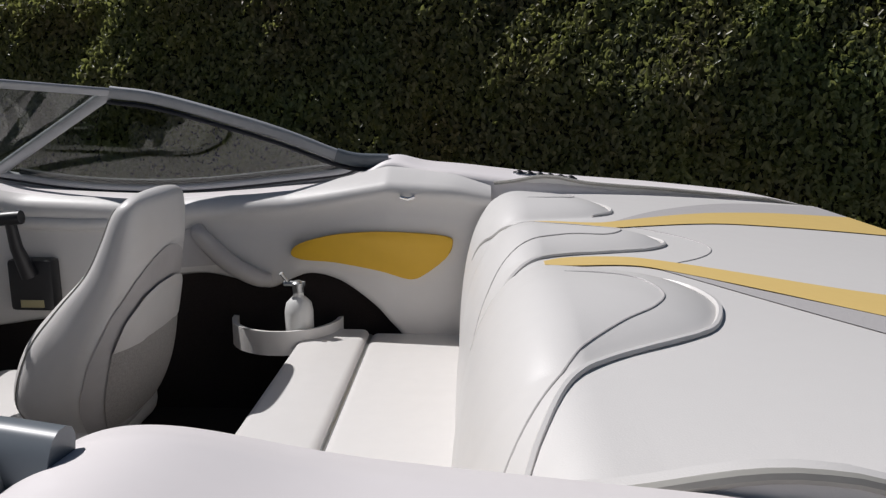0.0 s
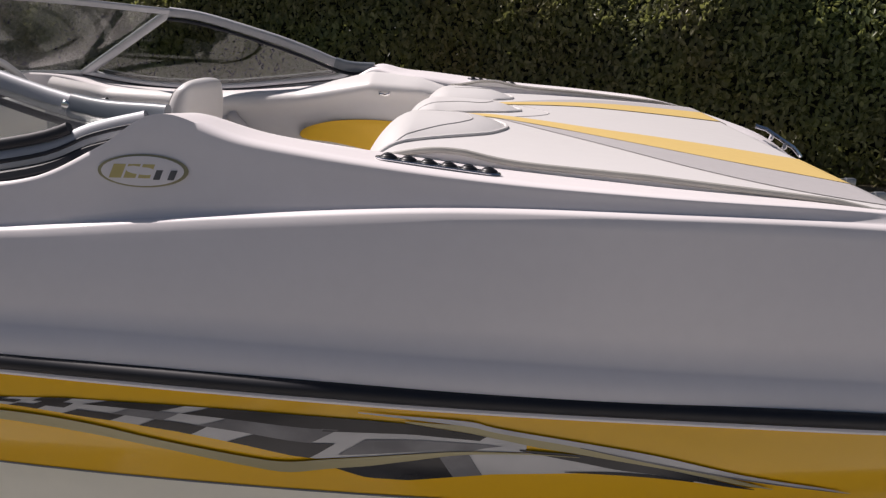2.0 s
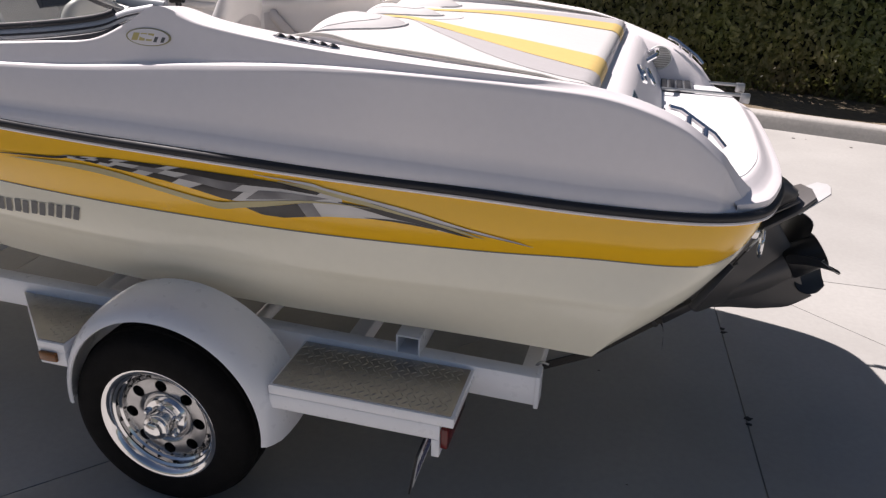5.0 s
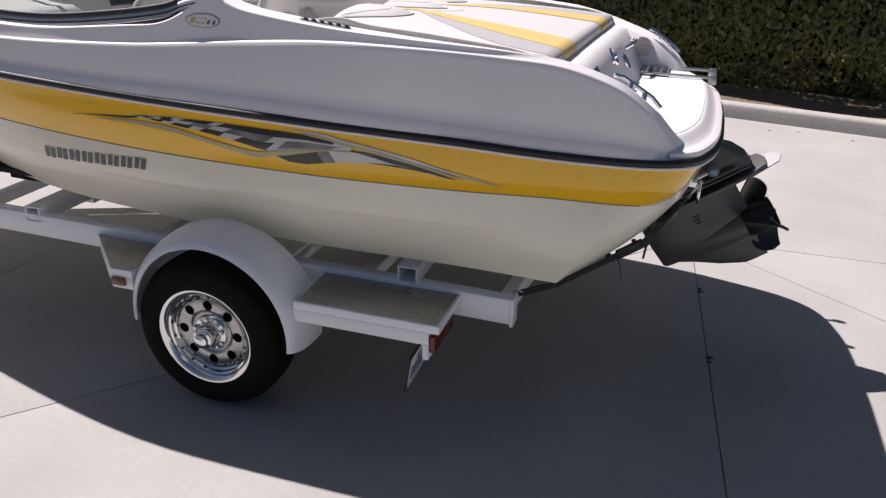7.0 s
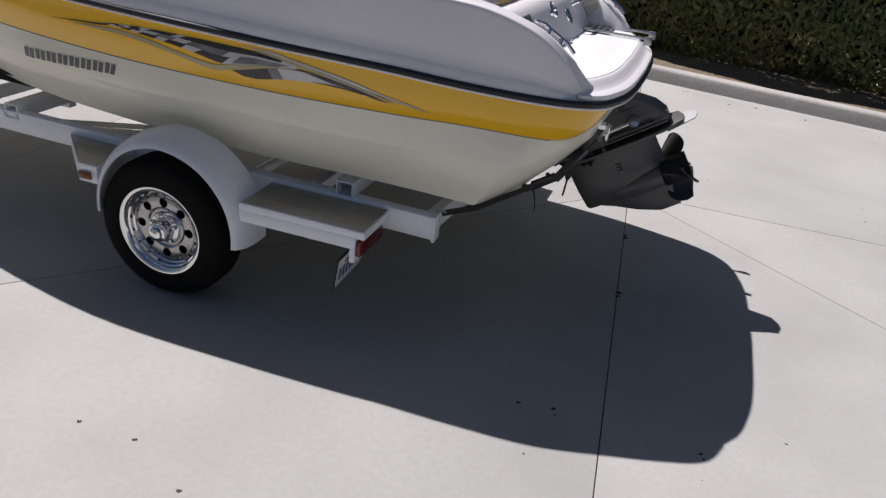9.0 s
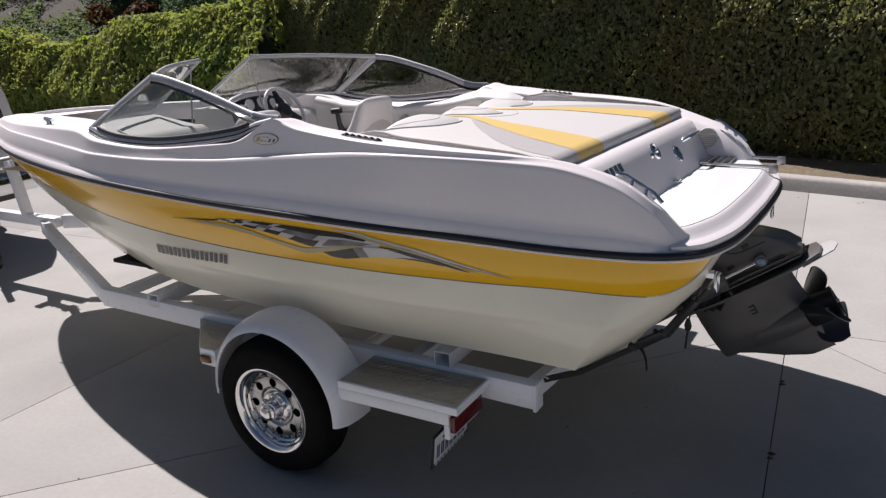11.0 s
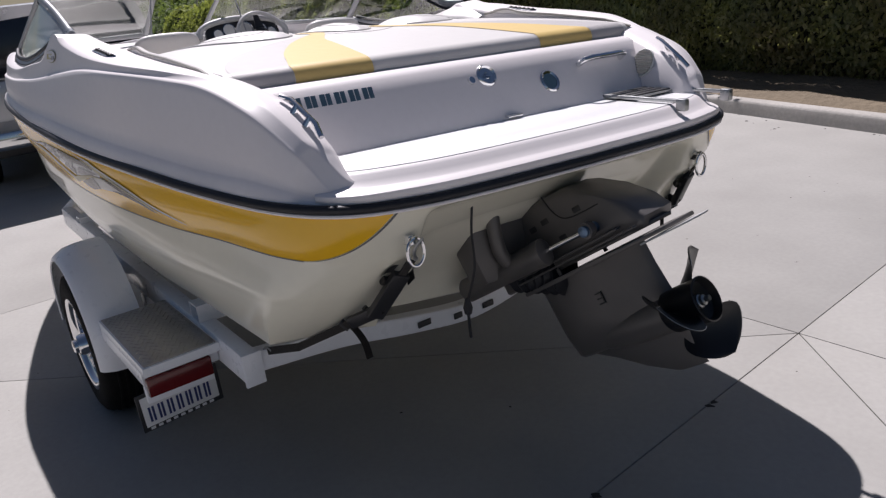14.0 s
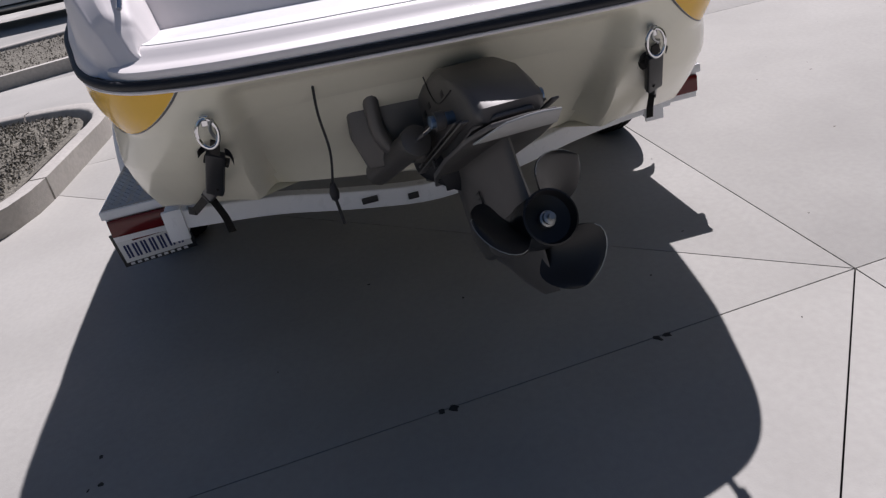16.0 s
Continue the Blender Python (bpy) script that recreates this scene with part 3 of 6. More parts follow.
DARK = {(0, .27): [(-1.93, -1.885), (-1.835, -1.785), (-1.755, -1.635), (-1.60, -1.385)], (.27, .61): [(-1.905, -1.865), (-1.835, -1.785)],
        (.61, 1): [(-1.875, -1.83), (-1.79, -1.715), (-1.67, -1.59), (-1.535, -1.41)]}
GREY = {(.27, .61): [(-1.71, -1.63), (-1.575, -1.405)], (.5, .92): [(-1.365, -1.16)]}


def edge_at(tab, x):
    xs = [r[0] for r in tab]
    return float(np.interp(x, xs, [r[1] for r in tab])), float(np.interp(x, xs, [r[2] for r in tab]))


def on_side(x, v, sgn, lift=0.002):
    p = side(station(x), v)
    return (p[0], sgn * (p[1] + lift), p[2])


def side_strip(name, mat, pts, sgn, lift=0.003):
    """A strip along the band through (along, height, thickness)."""
    c = crom(pts, 8)
    bm = B()
    grid(bm, [[on_side(x, v - w / 2, sgn, lift), on_side(x, v + w / 2, sgn, lift)] for x, v, w in c])
    return part(name, bm, mat, band)


for sgn in (-1, 1):
    def patch(mat, tab, x0, x1, u0=0, u1=1, lift=.002, shear=0.0, n=14):
        """A piece of the graphic between two shares of a table's height, its ends slanted."""
        bm = B()
        rows = []
        for t in np.linspace(0, 1, n):
            row = []
            for u in np.linspace(u0, u1, 4):
                k = (u - u0) / (u1 - u0)
                x = x0 + (x1 - x0) * t + shear * (1 - k)
                lo, hi = edge_at(tab, x)
                row.append(on_side(x, lo + (hi - lo) * u, sgn, lift))
            rows.append(row)
        grid(bm, rows)
        part("check", bm, mat, band)

    patch(CHECK_SILVER, CHECKS, -1.98, -1.08, n=60)
    patch(CHECK_SILVER, BLOCK, -1.37, -.725, n=50, lift=.0021)
    for table, mat in ((DARK, CHECK_BLACK), (GREY, CHECK_GREY)):
        for (u0, u1), spans in table.items():
            for x0, x1 in spans:
                patch(mat, CHECKS, x0, x1, u0, u1, .0028, min(.045, (x1 - x0) * .35))
    patch(CHECK_BLACK, CHECKS, -1.385, -1.15, 0, .32, .0028, .01)
    patch(CHECK_BLACK, BLOCK, -1.37, -1.19, lift=.0028)
    patch(CHECK_GREY, BLOCK, -1.19, -1.145, lift=.0028, shear=-.02)
    side_strip("gold_line", GOLD, [(-2.14, .495, .004), (-1.92, .45, .075), (-1.77, .487, .092), (-1.64, .585, .08), (-1.515, .685, .10), (-1.45, .715, .115), (-1.383, .65, .10), (-1.317, .59, .09), (-1.25, .52, .06), (-1.175, .453, .03), (-1.08, .43, .012), (-1.0, .44, .004)], sgn, .0038)
    side_strip("gold_line", GOLD, [(-1.26, .215, .01), (-1.155, .25, .06), (-1.063, .33, .07), (-1.0, .38, .065), (-.877, .50, .045), (-.814, .575, .045), (-.75, .665, .045), (-.69, .75, .006)], sgn, .0034)
    side_strip("grey_line", CHECK_SILVER, [(-1.33, .165, .006), (-1.174, .195, .04), (-1.125, .2375, .038), (-1.0, .3275, .045), (-.878, .443, .07), (-.751, .593, .045), (-.62, .735, .03), (-.555, .83, .004)], sgn, .0036)
    side_strip("dark_line", CHECK_GREY, [(-1.0, .35, .006), (-.878, .482, .016), (-.751, .618, .018), (-.62, .753, .012), (-.56, .83, .003)], sgn, .004)
    side_strip("dark_line", CHECK_BLACK, [(-1.09, .40, .01), (-1.0, .455, .07), (-.94, .51, .09), (-.877, .56, .075), (-.814, .635, .06), (-.77, .695, .045), (-.72, .757, .006)], sgn, 0.0031)
    side_strip("dark_line", CHECK_BLACK, [(-1.02, .597, .006), (-.94, .598, .03), (-.877, .62, .03), (-.82, .665, .012)], sgn, 0.0031)
    side_strip("dark_line", CHECK_BLACK, [(-2.236, .495, .004), (-2.1, .43, .02), (-1.976, .378, .032), (-1.925, .335, .03)], sgn, 0.0031)
    # name on the hull below the band, as plain slanted bars
    for i in range(8):
        x0, v0 = -2.488 + i * 0.066, 0.225 - 0.0155 * i
        bm = B()
        for t0, t1 in ((0, .40), (.55, .95)):
            rows = []
            for t in (t0, t1):
                row = []
                for u in (0, 1):
                    x = x0 + 0.055 * t + .016 * (1 - u)
                    p = below(station(x), v0 + 0.145 * u)
                    row.append((p[0], sgn * (p[1] + 0.0035), p[2]))
                rows.append(row)
            grid(bm, rows)
        part("lettering_bar", weld(bm, 1e-5), LETTER, hull)

# deck side: along, then rub, knuckle, top outer edge, top inner edge as (out, up)
DECK = [(.03, (.74, 1.075), (.735, 1.09), (.72, 1.125), (.70, 1.13)), (0, (.805, 1.085), (.79, 1.112), (.758, 1.152), (.744, 1.153)), (-.03, (.838, 1.094), (.815, 1.148), (.778, 1.184), (.752, 1.18)), (-.062, (.866, 1.096), (.838, 1.195), (.798, 1.222), (.757, 1.214)), (-.10, (.90, 1.098), (.868, 1.243), (.825, 1.265), (.765, 1.252)),
        (-.22, (.95, 1.105), (.919, 1.335), (.868, 1.352), (.786, 1.336)), (-.40, (.999, 1.115), (.961, 1.397), (.911, 1.415), (.825, 1.397)),
        (-.6, (1.05, 1.135), (1.01, 1.42), (.985, 1.443), (.875, 1.43)), (-.9, (1.108, 1.16), (1.08, 1.438), (1.058, 1.467), (.895, 1.452)),
        (-1.2, (1.142, 1.177), (1.10, 1.44), (1.074, 1.489), (.89, 1.477)), (-1.5, (1.156, 1.19), (1.110, 1.422), (1.069, 1.528), (.915, 1.517)),
        (-1.64, (1.160, 1.195), (1.116, 1.411), (1.067, 1.566), (.955, 1.556)), (-1.73, (1.1625, 1.199), (1.121, 1.403), (1.086, 1.517), (.945, 1.512)), (-1.84, (1.165, 1.204), (1.128, 1.394), (1.096, 1.468), (.92, 1.465)), (-2.0, (1.166, 1.21), (1.135, 1.385), (1.108, 1.450), (.90, 1.447)),
        (-2.4, (1.156, 1.23), (1.137, 1.372), (1.112, 1.421), (.905, 1.424)), (-2.8, (1.13, 1.247), (1.113, 1.376), (1.09, 1.438), (.90, 1.44)),
        (-3.05, (1.085, 1.257), (1.06, 1.386), (1.028, 1.474), (.85, 1.49)), (-3.5, (.972, 1.269), (.942, 1.40), (.908, 1.466), (.62, 1.478)),
        (-4.1, (.79, 1.287), (.758, 1.408), (.722, 1.452), (.42, 1.465)), (-4.7, (.53, 1.307), (.49, 1.408), (.455, 1.44), (.24, 1.45)),
        (-5.1, (.30, 1.317), (.27, 1.40), (.2, 1.42), (.12, 1.425)), (-5.33, (.11, 1.322), (.09, 1.37), (.06, 1.385), (.03, 1.39)), (-5.4, (.001, 1.322), (0.001, 1.36), (0.001, 1.375), (0.001, 1.38))]


def deck_row(st):
    x, r, k, e, i = st
    mid = lambda a, b, t, o=0.0: (a[0] + (b[0] - a[0]) * t + o, a[1] + (b[1] - a[1]) * t)
    h = min(1, (k[1] - r[1]) / 0.2)
    g = ease((x + .52) / .15)
    sec = [(r[0] + .010, r[1] + .010), (r[0] + .010, r[1] + .018 * h), (r[0] + .004, r[1] + .038 * h), (r[0] - .006, r[1] + .055 * h), (r[0] - .010, r[1] + .060 * h)]
    sec += [mid(sec[-1], k, t, 0.004 * h * math.sin(math.pi * t) * min(1, r[0] * 3)) for t in (.2, .4, .6, .8, .92)]
    lg = (k[0] - .015 * h, k[1] + .007 * h)
    sec += [(k[0], k[1]), (k[0] - .004 * h, k[1] + .004 * h), (k[0] - .012 * h, k[1] + .006 * h), lg, mid(lg, e, .1, -.0005 * h), mid(lg, e, .3, -.001 * h), mid(lg, e, .5, -.001 * h), mid(lg, e, .75), mid(lg, e, .92, .001 * h), e, mid(e, i, .3), mid(e, i, .8), i, (i[0] - (.012 + .012 * g) * h, i[1] - .015 * h), (i[0] - (.014 + .046 * g) * h, i[1] - (.12 * h)), (i[0] - (.016 + .062 * g) * h, i[1] - .20 * h)]
    return [(x, max(0.0, w), z) for w, z in sec]


rows = np.array([deck_row(s) for s in DECK])
fine = np.stack([crom(rows[:, j], 18) for j in range(rows.shape[1])], 1)
fine[:, :, 1] = np.maximum(fine[:, :, 1], 0)
bm = B()
star = fine.copy()
star[:, :, 0] -= .05 * np.exp(-((star[:, :, 0] + 1.66) / .35) ** 2)
star[:, :, 2] -= .020 * np.exp(-((star[:, :, 0] + 1.68) / .12) ** 2) * np.clip((star[:, :, 2] - 1.40) / .1, 0, 1)
star[:, :, 2] -= np.array([[.10 * ease((p[0] + .7) / .4) * max(0, p[2] - 1.13) for p in r] for r in fine])
grid(bm, star)
grid(bm, fine * np.array([1, -1, 1]))
weld(bm, 0.001)
DECK_TREE = BVHTree.FromBMesh(bm)
deck = part("deck", bm, GEL_SILVER, boat, "silver-grey gelcoat topsides and gunwales", 75)


def on_deck(x, z, sgn, lift=0.002):
    """The point of the deck's outer side that a level ray from abeam meets."""
    p, n, _, _ = DECK_TREE.ray_cast(Vector((x, sgn * 2.0, z)), Vector((0, -sgn, 0)))
    return p + Vector((0, sgn, 0)) * lift if p else Vector((x, sgn, z))


for sgn in (-1, 1):
    badge = None
    for nm, a, b, lift, mat in (("badge", .068, .024, .002, GOLD), ("badge_face", .062, .0215, .004, GEL_SILVER)):
        bm = B()
        c = bm.verts.new(on_deck(-1.662, 1.484, sgn, lift + .002))
        ring = [bm.verts.new(on_deck(-1.662 + a * math.cos(t), 1.484 + b * math.sin(t), sgn, lift)) for t in np.linspace(0, 2 * math.pi, 32, endpoint=False)]
        for i in range(32):
            bm.faces.new((c, ring[i], ring[(i + 1) % 32]))
        ob = part(nm, bm, mat, badge or boat, "" if badge else "oval gold and silver model badge")
        badge = badge or ob
    for i in range(5):
        bm = B()
        x0 = -1.708 + i * 0.0215
        h = .010 if i < 3 else .007
        grid(bm, [[on_deck(x0 + dx + dz * .4, 1.484 + dz - (.0 if i < 3 else .005), sgn, .0055) for dz in (-h, h)] for dx in ((0, .009, .018) if i < 3 else (0, .005, .010))])
        part("lettering_bar", bm, GOLD_DIGIT if i < 3 else PIPING, badge)
    # louvred vent strip on the gunwale
    def top_z(x, y):
        p, n, _, _ = DECK_TREE.ray_cast(Vector((x, sgn * y, 2.5)), Vector((0, 0, -1)))
        return p.z

    def stadium(half, r, lift):
        out = []
        for c, a0 in ((half, -90), (-half, 90)):
            for a in np.linspace(a0, a0 + 180, 12):
                x, y = -1.234 + c + r * math.cos(radians(a)), .995 + r * math.sin(radians(a))
                out.append(Vector((x, sgn * y, top_z(x, y) + lift)))
        return out

    bm = B()
    rings = [[bm.verts.new(p) for p in stadium(.078, r, lift)] for r, lift in ((.0185, -.002), (.0180, .003), (.0165, .0042))]
    for lo, hi in zip(rings, rings[1:]):
        for i in range(24):
            bm.faces.new((lo[i], lo[(i + 1) % 24], hi[(i + 1) % 24], hi[i]))
    bm.faces.new(rings[-1])
    vent = part("gunwale_vent", bm, VENT_STEEL, boat, "dark steel vent strip with six black louvres")
    bm = B()
    tube(bm, stadium(.078, .0180, .0028), .0019, 6, closed=True)
    part("rim", bm, CHROME, vent)
    for i in range(6):
        x = -1.312 + i * 0.0312
        bm = B()
        lathe(bm, [(0, .0105), (.003, .0102), (.0038, .008), (.0046, .0096), (.007, .0086), (.0078, .006), (.0086, .0074), (.011, .0058), (.0118, .0035), (.0126, .0048), (.0140, .0035), (.0146, .001)], 20, Matrix.Translation((x, sgn * .995, top_z(x, .995) + .002)))
        part("louvre", bm, BLACK, vent)

# swim platform and bulkhead
bm = B()
plan = [on("rub", s) * np.array([1, 1 - .035 * max(0, s - 2.7), 1]) for s in np.linspace(0, 3.5, 42)]
edge = [(p[0], -p[1]) for p in plan[::-1]] + [(p[0], p[1]) for p in plan[1:]]
prof = [(0.0, 1.095), (-0.006, 1.110), (-0.003, 1.122), (0.009, 1.128), (0.022, 1.131), (0.031, 1.135), (0.048, 1.148), (0.062, 1.160), (0.071, 1.166), (0.080, 1.1685), (0.1, 1.169)]
rows = [[(x - off * 0.95, y * (1 - off * 0.6), z) for x, y in edge] for off, z in prof]
rows.append([(-0.45, y * 0.93, 1.168) for x, y in edge])
grid(bm, rows)
part("platform_rim", weld(bm), GEL_SILVER, boat)
bm = B()
poly = [(x - 0.076, y * 0.95) for x, y in edge]
poly = [p for p in poly if p[0] > -0.30]
poly = [(-0.30, -0.775)] + [p for p in poly if abs(p[1]) < .78] + [(-0.30, 0.775)]
prism(bm, poly, 0.010, Matrix.Translation((0, 0, 1.1605)), 0.005)
part("swim_platform", bm, GEL_DECK, boat, "white non-skid swim platform")
bm = B()
rows = [[(x, y, z) for y in np.linspace(-0.85, 0.85, 30)] for x, z in ((-.245, 1.165), (-.254, 1.178), (-.268, 1.20), (-.303, 1.255), (-.341, 1.316), (-.366, 1.354), (-.41, 1.371), (-.6, 1.375))]
grid(bm, rows)
bulk = part("transom_bulkhead", bm, GEL_SILVER, boat)
bulk_x = lambda z: float(np.interp(z, [1.165, 1.2, 1.255, 1.316, 1.354], [-.245, -.268, -.303, -.341, -.366]))


def on_wall(x, z):
    """A frame on the inner wall of the starboard pod, its z square to the wall."""
    p, n, _, _ = DECK_TREE.ray_cast(Vector((x, .4, z)), Vector((0, 1, 0)))
    n = n if n.y < 0 else -n
    u = Vector((1, 0, 0))
    u = (u - n * u.dot(n)).normalized()
    return Matrix.Translation(p + n * .003) @ Matrix((u, n.cross(u), n)).transposed().to_4x4()


def on_bulk(y, z, out=0.0):
    n = Vector((1, 0, 0.63)).normalized()
    p = Vector((bulk_x(z), y, z)) + n * out
    u = Vector((0, 1, 0))
    return Matrix.Translation(p) @ Matrix((u, n.cross(u), n)).transposed().to_4x4()


for i in range(8):
    bm = B()
    y0 = -.83 + i * .0495
    prism(bm, [(0, -.019), (.017, -.019), (.021, .019), (.004, .019)], .003, on_bulk(y0, 1.322, -.001))
    prism(bm, [(.021, -.019), (.036, -.019), (.040, .019), (.025, .019)], .003, on_bulk(y0, 1.322, -.001))
    part("lettering_bar", bm, LETTER_BLUE, bulk)
bm = B()
lathe(bm, [(0, .002), (.03, .002), (.035, .008), (.04, .004), (.042, -.002)], 24, on_bulk(.01, 1.316))
lathe(bm, [(0, .016), (.010, .014), (.014, .0)], 12, on_bulk(.01, 1.316))
lock = part("hatch_latch", bm, CHROME, bulk, "round chrome hatch latch")
bm = B()
lathe(bm, [(0, .008), (.012, .008), (.016, -.002)], 16, on_bulk(-.062, 1.308))
part("key_cap", bm, CHROME, lock)
bm = B()
lathe(bm, [(.03, .004), (.038, .008), (.043, .004), (.044, -.002)], 28, on_bulk(.275, 1.264), caps=False)
ob = part("washdown_port", bm, CHROME, bulk, "round dark port with chrome ring")
bm = B()
lathe(bm, [(0, .002), (.032, .003)], 24, on_bulk(.275, 1.264))
part("cover", bm, LETTER_BLUE, ob)
bm = B()
tube(bm, [on_bulk(.445, 1.302) @ Vector(p) for p in ((0, 0, 0), (.008, 0, .036), (.04, 0, .044), (.19, 0, .044), (.222, 0, .036), (.23, 0, 0))], .011, 10)
part("grab_handle", bm, CHROME, bulk, "chrome grab handle")
VM = on_wall(-.28, 1.275)
lathe(bm := B(), [(0, 0), (.05, .0), (.053, .004), (.057, 0)], 32, VM)
vent = part("round_vent", bm, DIAL, bulk, "round cream slatted vent")
for i in range(9):
    z = -.046 + i * .0115
    z *= .88
    h = math.sqrt(max(0, .049 ** 2 - z ** 2))
    bm = B()
    box(bm, (-h, z - .0022, .004), (h, z + .0022, .0065), m=VM)
    part("slat", bm, WELT, vent)
for sgn in (-1, 1):
    bm = B()
    a, b = Vector((-.25, sgn * .80, 1.365)), Vector((-.085, sgn * .775, 1.262))
    tube(bm, [a, a.lerp(b, .2) + Vector((0, -sgn * .010, .012)), a.lerp(b, .8) + Vector((0, -sgn * .010, .012)), b], .0075, 8)
    for t in (.35, .65):
        tube(bm, [a.lerp(b, t) + Vector((0, sgn * .008, -.010)), a.lerp(b, t) + Vector((0, -sgn * .010, .012))], .009, 8)
    part("stern_cleat", bm, CHROME, boat, "chrome mooring cleat")
    bm = B()
    n = lambda t: (.085, sgn * (.625 + .027 * math.sin(t)), .940 + .040 * math.cos(t))
    tube(bm, [n(t) for t in np.linspace(0, 2 * math.pi, 20, endpoint=False)], .0055, 8, closed=True)
    box(bm, (.0, sgn * .625 - .012, .955), (.075, sgn * .625 + .012, .985), .004)
    part("stern_eye", bm, CHROME, boat, "chrome towing eye on the transom")
# folding ladder on the platform
ladder = part("ladder_bracket", box(B(), (-.26, .50, 1.178), (-.12, .765, 1.184), .002), STEEL, boat, "galvanised folding boarding ladder")
for y in (.505, .755):
    bm = B()
    box(bm, (-.26, y - .009, 1.176), (.10, y + .009, 1.189), .003)
    box(bm, (.072, y - .013, 1.150), (.112, y + .013, 1.192), .006)
    part("ladder_rail", bm, STEEL, ladder)
for i in range(4):
    bm = B()
    box(bm, (-.258 + i * .034, .518, 1.180), (-.232 + i * .034, .742, 1.189), .004)
    part("ladder_rung", bm, BLACK, ladder)
bm = B()
box(bm, (-.262, .01, 1.178), (-.235, .075, 1.186), .003)
part("drain_hinge", bm, CHROME, boat)


# sun pad: outlines of the raised bolsters, from the front on the port side round the tip
WING = [(-1.60, -.90), (-1.44, -.87), (-1.415, -.80), (-1.391, -.736), (-1.355, -.655), (-1.308, -.605), (-1.224, -.548), (-1.178, -.505), (-1.15, -.44), (-1.142, -.385), (-1.155, -.325), (-1.20, -.275), (-1.30, -.235), (-1.44, -.215), (-1.60, -.21)]
MIDDLE = [(-1.60, -.34), (-1.44, -.30), (-1.40, -.22), (-1.33, -.14), (-1.22, -.095), (-1.15, -.06), (-1.113, 0), (-1.15, .06), (-1.22, .095), (-1.33, .14), (-1.40, .22), (-1.44, .30), (-1.60, .34)]
LOBES = [crom(WING, 5), crom([(x, -y) for x, y in WING], 5), crom(MIDDLE, 5)]


def inside(x, y, out):
    """How far a point lies inside an outline, 0 without."""
    a, b = out, np.roll(out, -1, 0)
    with np.errstate(divide="ignore", invalid="ignore"):
        cross = ((a[:, 1] > y) != (b[:, 1] > y)) & (x < (b[:, 0] - a[:, 0]) * (y - a[:, 1]) / (b[:, 1] - a[:, 1]) + a[:, 0])
    if not cross.sum() % 2:
        return 0.0
    a, d = a[:-1], (b - a)[:-1]
    t = np.clip(((x - a[:, 0]) * d[:, 0] + (y - a[:, 1]) * d[:, 1]) / ((d ** 2).sum(1) + 1e-12), 0, 1)
    return float(np.hypot(a[:, 0] + t * d[:, 0] - x, a[:, 1] + t * d[:, 1] - y).min())


def lobe_z(x, y):
    h = 0.0
    if x > -1.10:
        return h
    for out in LOBES:
        d = inside(x, y, out)
        h = max(h, .034 * (1 - math.exp(-d / .06)))
    return h


def pad_z(x, y):
    f = min(1, max(0, (-0.45 - x) / 0.85))
    z = 1.418 + 0.062 * math.sin(f * math.pi / 2) - 0.03 * (abs(y) / 0.85) ** 5 * f
    return z + lobe_z(x, y)


def pad_row(y, n=110):
    out = []
    front, aft = -1.455 - 0.8 * lobe_z(-1.43, y), -0.455
    xe = -1.34
    zt = pad_z(xe, y)
    out.append((front + 0.02, y, 0.98))
    for t in np.linspace(0.02, 1, 22):
        a = math.pi / 2 * t
        out.append((front + (xe - front) * (1 - math.cos(a) ** 0.9), y, 1.0 + (zt - 1.0) * math.sin(a) ** 0.55))
    for x in np.concatenate([np.linspace(xe + 0.005, -1.10, n // 2), np.linspace(-1.08, aft - 0.03, n // 2)]):
        out.append((x, y, pad_z(x, y)))
    out += [(aft - 0.012, y, pad_z(aft, y) - 0.004), (aft, y, pad_z(aft, y) - 0.016), (aft + 0.006, y, 1.38), (aft, y, 1.366), (aft - 0.03, y, 1.362)]
    return out


bm = B()
ys = np.linspace(-0.865, 0.865, 260)
rows = [pad_row(y) for y in ys]
lo = [(x, -0.885, z - 0.02 - 0.03 * (z > 1.2)) for x, y, z in rows[0]]
hi = [(x, 0.885, z - 0.02 - 0.03 * (z > 1.2)) for x, y, z in rows[-1]]
lo2 = [(x, -0.88, z - 0.2) for x, y, z in rows[0]]
grid(bm, [lo2, lo] + rows + [hi])
sunpad = part("sunpad", bm, VINYL, boat, "white vinyl sun pad with raised bolsters", 60)
FRONT = BVHTree.FromPolygons([Vector(p) for r in rows for p in r], [(i * len(rows[0]) + j, (i + 1) * len(rows[0]) + j, (i + 1) * len(rows[0]) + j + 1, i * len(rows[0]) + j + 1) for i in range(len(rows) - 1) for j in range(len(rows[0]) - 1)])


def pad_line(pts, r, mat, lift):
    """Piping or a seam laid on the pad along pts in plan."""
    out = []
    for x, y in crom(pts, 8):
        p = FRONT.ray_cast(Vector((x, y, 2)), Vector((0, 0, -1)))[0]
        if p:
            out.append(p + Vector((0, 0, r * lift)))
    tube(bm := B(), out, [r * min(1, .3 + min(i, len(out) - 1 - i) / 8) for i in range(len(out))], 6)
    part("piping", bm, mat, sunpad)


